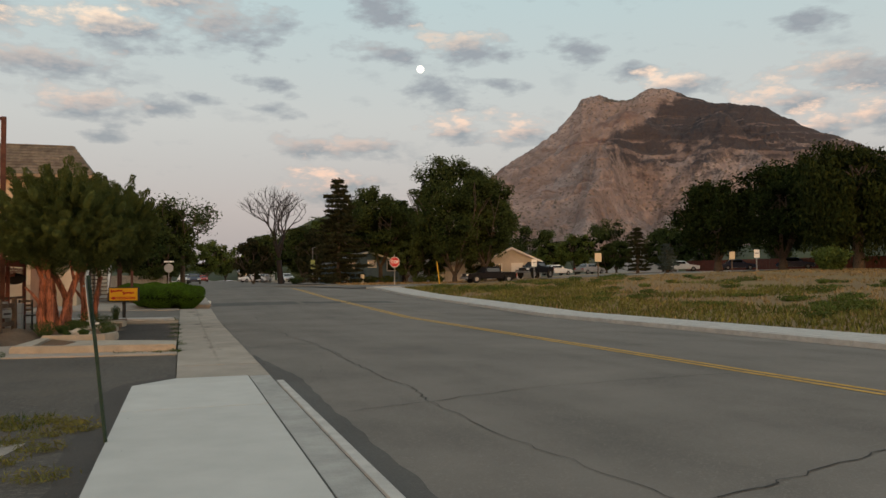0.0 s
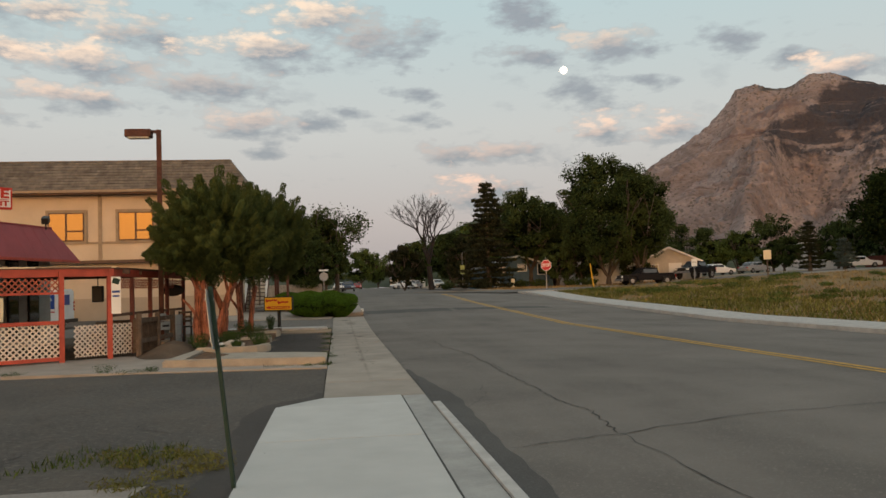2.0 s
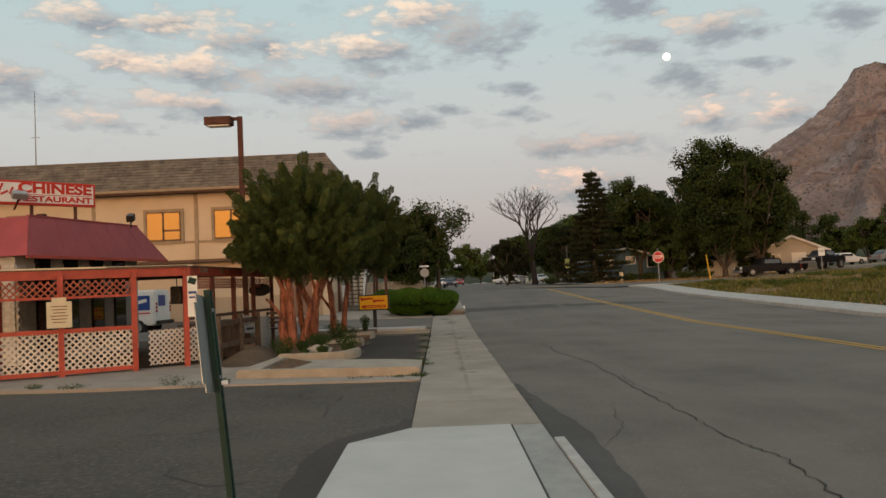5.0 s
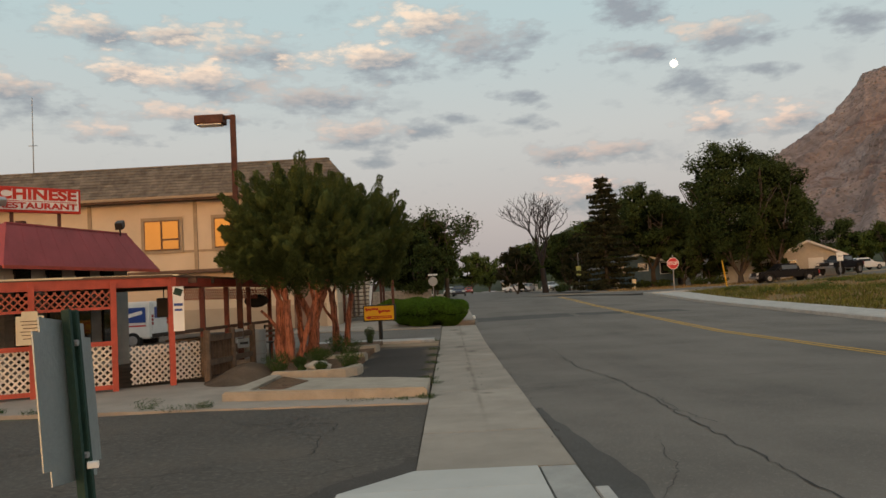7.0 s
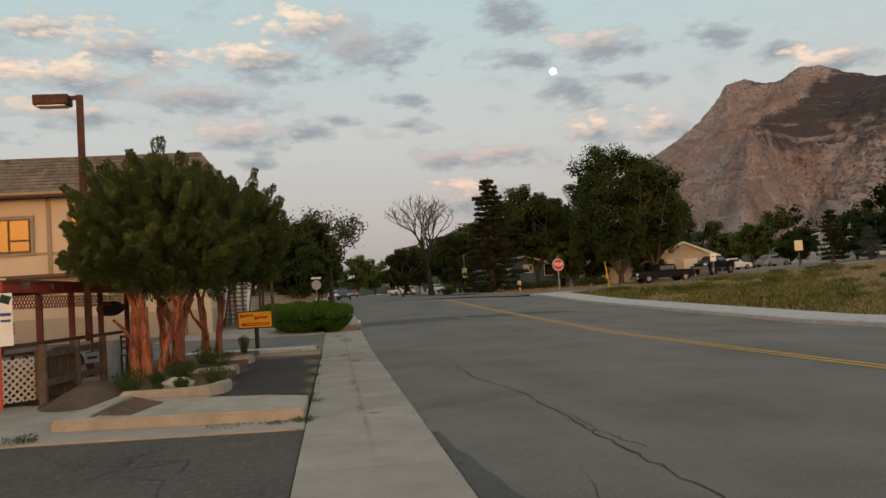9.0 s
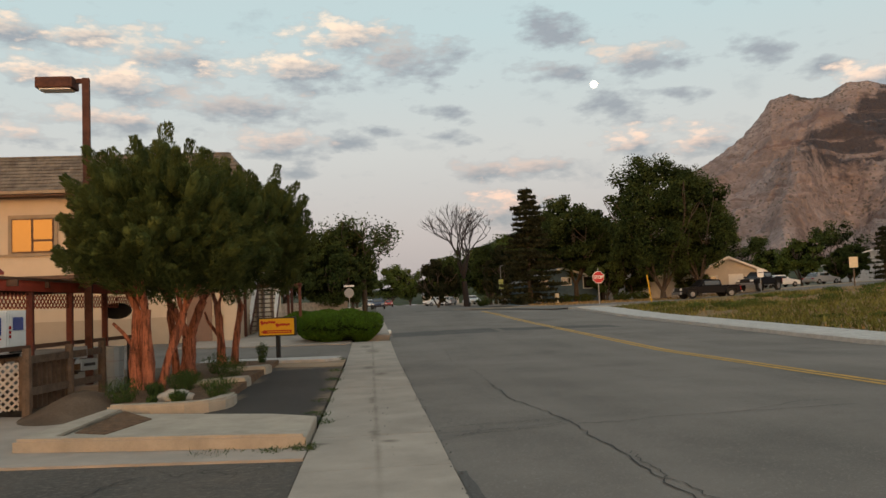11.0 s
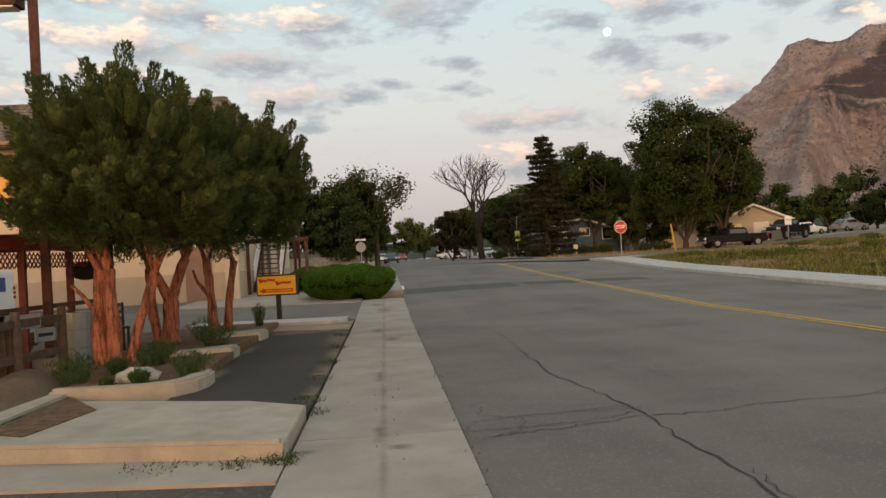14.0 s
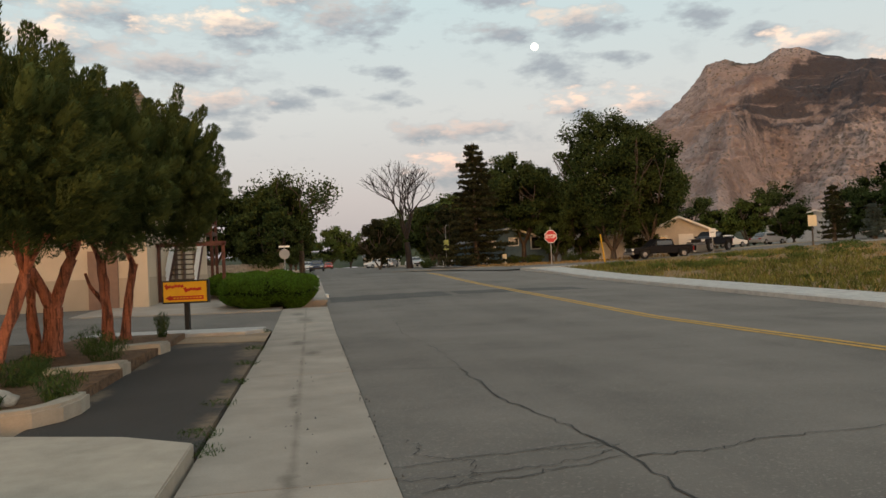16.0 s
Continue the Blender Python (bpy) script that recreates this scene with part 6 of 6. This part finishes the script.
def pickup(label, x, y, turn, paint, lift=0.0):
    """Facing local -x."""
    t = thing("pickup_truck", label, "pickup truck", x, y, land(x, y) + .10, turn)
    h = .38 + lift
    part("body", shell([(-2.7, h + .05), (2.65, h + .05), (2.65, h + .62), (.75, h + .62), (.6, h + .64), (-1.15, h + .64), (-2.6, h + .55), (-2.72, h + .3)], .95, .05, .06), paint, t)
    c = part("cab", shell([(-1.3, h + .60), (1.05, h + .60), (.9, h + 1.22), (-.5, h + 1.26)], .86, .16, .06), paint, t)
    for s in (-1, 1):
        part("side_window", bx((.12, s * .80, h + .92), (1.35, .03, .36), rx=s * 13), M["glass"], c)
    part("windscreen", bx((-.93, 0, h + .88), (.03, 1.3, .52), ry=52), M["glass"], c)
    part("rear_window", bx((1.0, 0, h + .93), (.03, 1.2, .34), ry=-12), M["glass"], c)
    for s in (-1, 1):
        part("bed_rail", bx((1.86, s * .88, h + .66), (1.55, .1, .08), bevel=.02), paint, t)
        part("headlight", bx((-2.68, s * .68, h + .42), (.08, .36, .2), bevel=.03), M["lamp_white"], t)
        part("tail_light", bx((2.66, s * .84, h + .4), (.05, .16, .34)), M["tail"], t)
        part("mirror", bx((-.8, s * 1.05, h + .78), (.12, .2, .16), bevel=.03), M["black_frame"], t)
    part("front_bumper", bx((-2.76, 0, h + .12), (.16, 1.86, .22), bevel=.04), M["chrome"], t)
    part("grille", bx((-2.72, 0, h + .4), (.06, .95, .24)), M["black_frame"], t)
    part("rear_bumper", bx((2.74, 0, h + .08), (.18, 1.8, .18), bevel=.04), M["chrome"], t)
    part("tailgate", bx((2.67, 0, h + .38), (.04, 1.45, .42)), M["plate"], t, "scuffed pale tailgate")
    for wx in (-1.75, 1.75):
        for s in (-1, 1):
            part("arch", bx((wx, s * .93, h + .16), (.95, .06, .5), bevel=.15), M["dark"], t)
            wheel(t, wx, s * .86, .38 + lift * .5)
    return t


def car(label, x, y, turn, paint, group="", z=None):
    t = thing("car", label, "car", x, y, (land(x, y) if z is None else z) + .1, turn, group=group)
    part("body", shell([(-2.2, .3), (2.2, .3), (2.22, .75), (1.5, .92), (-.9, .92), (-2.1, .74)], .88, .06, .08), paint, t)
    c = part("cabin", shell([(-.95, .88), (1.65, .88), (1.05, 1.38), (-.25, 1.40)], .80, .16, .07), paint, t)
    for s in (-1, 1):
        part("side_window", bx((.35, s * .76, 1.13), (1.45, .03, .28), rx=s * 14), M["glass"], c)
        part("headlight", bx((-2.12, s * .62, .66), (.12, .32, .14), bevel=.03), M["lamp_white"], t)
        part("tail_light", bx((2.19, s * .66, .7), (.08, .3, .14), bevel=.02), M["tail"], t)
    part("windscreen", bx((-.62, 0, 1.14), (.03, 1.2, .6), ry=54), M["glass"], c)
    part("rear_window", bx((1.38, 0, 1.14), (.03, 1.2, .55), ry=-50), M["glass"], c)
    part("bumper", bx((-2.2, 0, .42), (.1, 1.6, .16), bevel=.03), M["black_frame"], t)
    for wx in (-1.35, 1.35):
        for s in (-1, 1):
            wheel(t, wx, s * .80, .31, .2)
    return t


pickup("glossy black pickup truck parked on the side street", 28.4, 65.2, 2, M["car_black"])
pickup("raised dark pickup truck with a pale tailgate", 36.6, 72, 35, M["car_black"], .25)
car("dark sedan parked along the street", .3, 104, 88, M["car_blue"])
car("pale sedan parked behind another car", -.9, 122, 84, M["car_white"])
car("small red car far down the street", 3.2, 170, 90, M["car_red"])
car("silver car in the gravel lot", 51, 86, 200, M["car_silver"])
car("white low car parked in the lot", 46, 86, 190, M["car_white"])
car("white sedan parked beyond the field", 61, 79.5, 150, M["car_white"])
car("dark blue car parked under the trees", 67, 76, 150, M["car_blue"])
car("dark blue car parked under the trees", 69, 68, 140, M["car_blue"])
for i, (x, y) in enumerate(((10, 128), (12, 131), (14.5, 118))):
    car("parked car among the far front gardens", x, y, 20 + 40 * i, (M["car_white"], M["car_silver"], M["car_white"])[i])


def mail_truck():
    t = thing("mail_truck", "white boxy mail truck with a blue panel", "truck", -14.0, 24.9, 0, 0)
    part("body", shell([(-1.9, .4), (1.9, .4), (1.9, 1.78), (-.9, 1.8), (-1.15, 1.2), (-1.9, 1.0)], .9, .05, .06), M["white"], t)
    part("side_window", bx((-.8, -.89, 1.4), (.55, .02, .4)), M["glass"], t)
    part("blue_emblem", bx((1.22, -.895, 1.28), (.95, .012, .56)), M["blue"], t, "blue emblem panel")
    part("emblem_bar", bx((1.24, -.904, 1.3), (.7, .006, .13), ry=-14), M["white"], t)
    part("red_stripe", bx((.4, -.895, .88), (2.6, .01, .05)), M["sign_red"], t)
    part("rear_door", bx((1.9, 0, 1.2), (.03, 1.4, 1.0)), M["white"], t)
    part("blue_emblem", bx((1.925, -.2, 1.35), (.02, .75, .42)), M["blue"], t)
    for s in (-1, 1):
        for k in range(3):
            part("tail_light", bx((1.92, s * .78, .95 + .14 * k), (.03, .1, .1)), M["tail"], t)
    part("bumper", bx((1.98, 0, .5), (.14, 1.7, .14)), M["black_frame"], t)
    for wx in (-1.3, 1.2):
        for s in (-1, 1):
            wheel(t, wx, s * .8, .34)


mail_truck()


# ---- houses ----
def house(label, x, y, turn, w, d, h, rise, wall, roof, windows=(), door=None, name="house", over=.4):
    t = thing(name, label, "house", x, y, land(x, y) - .1, turn)
    bm = bmesh.new()
    a = [bm.verts.new((sx * w / 2, -d / 2, z)) for sx, z in ((-1, 0), (1, 0), (1, h))] + [bm.verts.new((0, -d / 2, h + rise)), bm.verts.new((-w / 2, -d / 2, h))]
    b = [bm.verts.new((v.co.x, d / 2, v.co.z)) for v in a]
    bm.faces.new(a)
    bm.faces.new(b[::-1])
    for k in range(5):
        bm.faces.new((a[k], a[(k + 1) % 5], b[(k + 1) % 5], b[k]))
    part("wall", bm, wall, t)
    L = math.hypot(w / 2 + over, rise * (w / 2 + over) / (w / 2))
    ang = math.degrees(math.atan2(rise, w / 2))
    for s in (-1, 1):
        part("roof", bx((s * (w / 4 + over / 2), 0, h + rise / 2 - over * rise / w + .06), (L, d + 2 * over, .12), ry=s * ang), roof, t)
        part("bargeboard", bx((s * (w / 4 + over / 2), -d / 2 - over, h + rise / 2 - over * rise / w + .03), (L, .04, .2), ry=s * ang), M["white"], t)
    for wx, wz, ww, wh in windows:
        e = part("window", bx((wx, -d / 2 - .03, wz), (ww + .16, .06, wh + .16)), M["white"], t)
        part("pane", bx((wx, -d / 2 - .065, wz), (ww, .02, wh)), M["glass"], e)
    if door:
        part("garage_door", bx((door[0], -d / 2 - .04, door[2] / 2 + .1), (door[1], .06, door[2])), M["white"], t)
    return t


house("tan gabled garage with a pale trim", 37.2, 79.5, -26, 6.4, 8, 2.2, 1.5, M["garage_wall"], M["roof_grey"], [(-1.6, 1.5, .7, .7)], (.6, 1.4, 1.9), "garage")
house("weathered shed with a teal metal roof", 31.2, 80.5, -20, 6.5, 6, 1.8, .9, M["house_white"], M["roof_teal"], name="shed")
house("small blue house among the trees", 18.6, 82, 5, 8, 7, 2.5, 1.2, M["house_blue"], M["roof_grey"], [(-2.0, 2.2, .9, 1.1), (.4, 2.4, .9, .7), (2.7, 2.2, .9, 1.1), (-2.6, .7, .5, .5)])
house("pale gabled house behind the trees", 26.8, 92, -10, 7, 8, 3.6, 2.6, M["house_white"], M["roof_grey"], [(0, 2, 1, 1)])
house("white house with a grey roof behind the lot", 73, 110, -30, 13, 8, 2.6, 1.8, M["house_white"], M["roof_grey"], [(-3, 1.8, 1, 1), (3, 1.8, 1, 1)])
house("low tan house far along the street", 19, 222, 80, 12, 9, 2.6, 1.6, M["garage"], M["roof_grey"], [(0, 1.6, 1.2, 1)])
house("low pale house beyond the bare tree", 24, 124, 85, 10, 8, 2.6, 1.6, M["house_white"], M["roof_grey"], [(0, 1.6, 1.2, 1)])


def board_fence(x0, y0, x1, y1, h, label, n, stuff="fence"):
    t = thing("board_fence", label, "fence", x0, y0, land(x0, y0))
    me = bpy.data.meshes.new("board")
    L = math.hypot(x1 - x0, y1 - y0)
    bm = bx((0, 0, h / 2), (L / n * .93, .025, h))
    bm.to_mesh(me)
    bm.free()
    me.materials.append(M[stuff])
    ang = math.degrees(math.atan2(y1 - y0, x1 - x0))
    for i in range(n):
        u = (i + .5) / n
        ob = new("board", me)
        ob.parent = t
        ob.matrix_basis = pose((x1 - x0) * u, (y1 - y0) * u, .03 * math.sin(i * 2.3) * .3, 0, 0, ang)
    for z in (.3, h - .3):
        part("rail", bx(((x1 - x0) / 2, (y1 - y0) / 2, z), (L, .05, .09), ang), M[stuff], t)


board_fence(-9.5, 64, -2.6, 66, 1.15, "pale grey board fence at the far corner", 46)
board_fence(66, 86, 76, 60, 1.5, "low dark red fence beneath the trees", 60, "brown_red")


# ---- trees of the neighbourhood ----
broad_tree("large spreading cottonwood with dense dark foliage", 27.2, 72.5, 15.2, 5.3, .9, M["leaf"], 21, 19000, .25, 170, .3, flat=.9)
broad_tree("large spreading cottonwood with dense dark foliage", 30.4, 71.5, 12.2, 3.7, 1.4, M["leaf"], 22, 9000, .25, 80, .2)
broad_tree("tall leafy tree behind the blue house", 21.0, 84, 12.6, 4.3, .9, M["leaf"], 23, 11000, .27, 95, .4)
broad_tree("tall leafy tree behind the blue house", 24.6, 84, 10.6, 3.2, 1.8, M["leaf"], 24, 6000, .27, 60, .3)
broad_tree("leafy young tree beside the stop sign", 22.6, 75.5, 5.2, 1.9, .6, M["leaf"], 25, 4000, .22, 50, .14)
broad_tree("rounded dark green tree beyond the spruce", 15.5, 106, 8.5, 4.2, .8, M["leaf"], 26, 8000, .3, 80, .3)
broad_tree("rounded dark green tree beyond the spruce", 19.5, 108, 10.5, 4.5, .8, M["leaf_light"], 27, 8000, .3, 80, .3)
spruce("tall dark spruce with drooping tiers", 14.9, 75.4, 12.0, 3.9, M["leaf_blue"], 31, 15000, .22)
broad_tree("dark bushy tree at the foot of the bare tree", 7.6, 96.5, 6.6, 2.5, .2, M["leaf_blue"], 32, 5000, .25, 50, .2)
broad_tree("large tree with sparse upper twigs beside the street", -3.6, 71.5, 8.6, 3.6, .3, M["leaf"], 33, 13000, .25, 110, .25)
broad_tree("dense rounded tree at the corner garden", -3.6, 66.5, 6.2, 2.7, .1, M["leaf"], 34, 9000, .22, 90, .25)
broad_tree("dense rounded tree at the corner garden", -8.2, 68, 8.2, 3.0, .8, M["leaf"], 35, 7000, .25, 60, .25)
broad_tree("dense rounded tree at the corner garden", -13.5, 66, 9.4, 3.6, .8, M["leaf"], 36, 7000, .28, 60, .25)
for i, (x, y, h, s) in enumerate(((5, 215, 12, 6), (-4, 200, 12, 6), (11, 235, 11, 6), (-9, 150, 11, 5), (15, 160, 10, 5), (-7, 112, 9, 4), (-3.5, 128, 8, 3.5), (13.5, 140, 9, 4), (20, 130, 11, 5))):
    broad_tree("leafy tree far along the street", x, y, h, s, .8, M["leaf"] if i % 2 else M["leaf_light"], 40 + i, 3000, .5, 50, .3, group="far street trees")
for i, (x, y, h, s, m) in enumerate(((52, 92, 6.4, 2.9, "leaf_light"), (49, 94, 5.0, 2.4, "leaf_light"), (57.5, 93, 4.6, 1.6, "leaf"), (62, 98, 5.4, 2.4, "leaf"), (67, 93, 7, 3.2, "leaf"), (63, 84, 6, 2.6, "leaf"), (70, 86, 8, 3.5, "leaf"), (38, 100, 7, 4, "leaf"), (48, 118, 9, 5, "leaf"), (34, 110, 8, 4, "leaf"), (77, 100, 10, 5, "leaf"), (58, 120, 9, 5, "leaf"), (70, 115, 10, 5, "leaf"), (85, 90, 10, 5, "leaf"))):
    broad_tree("bushy garden tree beyond the gravel lot", x, y, h, s, .4, M[m], 60 + i, 3200, .32, 45, .2, group="trees beyond the lot")
spruce("small blue-grey spruce beyond the lot", 53.8, 72, 4.0, 1.5, M["blue_spruce"], 81, 3500, .18)
spruce("dark spruce beyond the lot", 51.6, 75, 6.2, 1.9, M["leaf_blue"], 82, 4000, .2)
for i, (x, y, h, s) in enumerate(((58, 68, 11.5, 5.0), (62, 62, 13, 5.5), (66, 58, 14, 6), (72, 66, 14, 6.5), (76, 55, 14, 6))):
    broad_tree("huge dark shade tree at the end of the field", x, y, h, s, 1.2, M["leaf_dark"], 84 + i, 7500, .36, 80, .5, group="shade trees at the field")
broad_tree("weeping willow with long hanging strands", 60.5, 50, 12.5, 5.2, 4.5, M["willow"], 92, 13000, .3, 90, .5, droop=1.15, name="willow_tree")
broad_tree("weeping willow with long hanging strands", 66, 43, 12.5, 5.5, 4.5, M["willow"], 93, 13000, .3, 90, .5, droop=1.15, name="willow_tree")
shrub("bush", "yellow-green bush at the end of the field", 52, 44.5, land(52, 44.5), 1.6, 2.4, M["leaf_light"], 95, 2200, .16)


def bare_tree(x, y, h, seed, label):
    pr = random.Random(seed)
    t = thing("bare_tree", label, "tree", x, y, land(x, y) - .1)
    bm, tips = bmesh.new(), []
    tube(bm, (0, 0, 0), (-.25, 0, h * .27), .42, .33, 9, False)
    for k in range(5):
        a = k * math.tau / 5 + .4
        limb(bm, pr, (-.25, 0, h * .30), (math.cos(a) * .34, math.sin(a) * .34, 1), h * .24, .17, 5, tips, .26, 2, .7, .12, 6)
    part("trunk", bm, M["dead_bark"], t, soft=True)
    rnd = np.random.RandomState(seed)
    low = np.array([tuple(p) for p, d, k in tips if p.x < -.4 and p.z < h * .62])
    if len(low):
        pts = low[rnd.randint(0, len(low), 350)] + rnd.normal(size=(350, 3)) * .35
        v, f = leaves(rnd, pts, .14, 0, 1.5)
        fast("sparse_leaves", v, f, M["leaf"], t)


bare_tree(11.1, 96, 12.0, 17, "tall bare tree with branching grey limbs")


def twiggy(x, y, h, seed):
    pr = random.Random(seed)
    t = thing("bare_branches", "leafless crown of thin branches above the garden trees", "tree", x, y, land(x, y) - .1)
    bm, tips = bmesh.new(), []
    tube(bm, (0, 0, 0), (0, 0, h * .45), .25, .18, 8, False)
    for k in range(5):
        a = k * 1.25
        limb(bm, pr, (0, 0, h * .42), (math.cos(a) * .75, math.sin(a) * .7, .8), h * .2, .09, 3, tips, .3, 2, .7, .05, 5)
    part("trunk", bm, M["bark"], t, soft=True)
    rnd = np.random.RandomState(seed)
    ends = np.array([tuple(p) for p, d, k in tips])
    pts = ends[rnd.randint(0, len(ends), 2600)] + rnd.normal(size=(2600, 3)) * .38
    v, f = leaves(rnd, pts, .16, 0, 1.5)
    fast("sparse_leaves", v, f, M["leaf"], t)


twiggy(-1.2, 70.5, 9.3, 3)


broad_tree("overhanging leafy tree in front of the blue house", 20.3, 78.5, 10.5, 3.4, 1.9, M["leaf"], 121, 7000, .27, 70, .25)
broad_tree("overhanging leafy tree in front of the blue house", 24.6, 79.5, 8.6, 2.8, .6, M["leaf"], 122, 6000, .27, 60, .22)
broad_tree("dark bushy tree under the cottonwood", 26.2, 78, 6.4, 2.3, .3, M["leaf"], 123, 4000, .25, 50, .18)
broad_tree("dark bushy tree under the cottonwood", 31.5, 76.5, 4.6, 1.8, .3, M["leaf"], 124, 3000, .25, 40, .15)
broad_tree("dense dark tree beside the spruce", 13.6, 84, 6.8, 2.2, .3, M["leaf_blue"], 125, 4000, .25, 50, .2)
for i, (x, y) in enumerate(((18.8, 77.2), (20.6, 76.2), (23.8, 74.4), (25.5, 74), (30.5, 73.5), (12.6, 92), (14.5, 78.5))):
    shrub("bush", "low dark bush at the edge of the gardens", x, y, land(x, y), 1.0, 1.1, M["leaf"], 130 + i, 900, .1)


# ---- grass and weeds ----
def scatter(name, label, n, area, h, material, seed, lift, keep=None, w=.012):
    rnd = np.random.RandomState(seed)
    x, y = rnd.uniform(area[0], area[1], n), rnd.uniform(area[2], area[3], n)
    if keep:
        ok = np.array([keep(a, b) for a, b in zip(x, y)])
        x, y = x[ok], y[ok]
    m = len(x)
    z = np.array([lift(a, b) for a, b in zip(x, y)])
    a, b = rnd.uniform(0, math.tau, m), rnd.uniform(0, math.tau, m)
    hh = h * rnd.uniform(.4, 1.3, m)
    ww = w * rnd.uniform(.6, 1.6, m)
    v = np.stack([np.stack([x - np.cos(a) * ww, y - np.sin(a) * ww, z], 1), np.stack([x + np.cos(a) * ww, y + np.sin(a) * ww, z], 1),
                  np.stack([x + np.cos(b) * hh * .5, y + np.sin(b) * hh * .5, z + hh], 1)], 1).reshape(-1, 3)
    return tagged(fast(name, v, np.arange(3 * m).reshape(-1, 3), material, None), label, "grass", kind="stuff")


def field_z(x, y):
    return land(x, y) + .085 - .15 * level_fade(y) * max(0, 1 - (x - 14.36) / 14) + .12 * noise.noise(Vector((x * .12, y * .12, 3))) * min(1, (x - 14) / 3)


scatter("grass", "patchy green grass along the edge of the field", 46000, (14.4, 30, -8, 47.5), .2, M["grass"], 5, field_z, lambda x, y: noise.noise(Vector((x * .22, y * .16, 1))) + .35 * noise.noise(Vector((x * .9, y * .7, 4))) > -.12 - (.38 if x < 19.5 else 0) + .06 * max(0, x - 20), .03)
scatter("dry_grass", "straw-coloured dry grass over the field", 26000, (14.4, 56, -8, 47.5), .15, M["straw"], 6, field_z, lambda x, y: noise.noise(Vector((x * .22, y * .16, 1))) < .12, .035)
scatter("shoulder_grass", "straw-coloured dry grass on the dirt shoulder", 5000, (14, 34, 57, 78), .2, M["straw"], 7, lambda x, y: land(x, y) + .08, lambda x, y: (y - 50) * math.sin(radians(62)) - (x - 12) * math.cos(radians(62)) > 7.6, .04)
scatter("verge_grass", "sparse low weeds on the gravel verge", 11000, (-5.2, -2.6, -12, -1.8), .07, M["leaf_light"], 8, lambda x, y: land(x, y), lambda x, y: noise.noise(Vector((x * .9, y * .7, 2))) > .08, .006)
rw = random.Random(3)
for i in range(85):
    x, y = 16.5 + 18 * rw.random() ** 1.2, rw.uniform(-6, 47)
    shrub("weed_clump", "green weed clump in the dry field", x, y, field_z(x, y) - .02, rw.uniform(.35, .9), rw.uniform(.2, .4), M["leaf_light"], 200 + i, 420, .045, .7, 3.2)
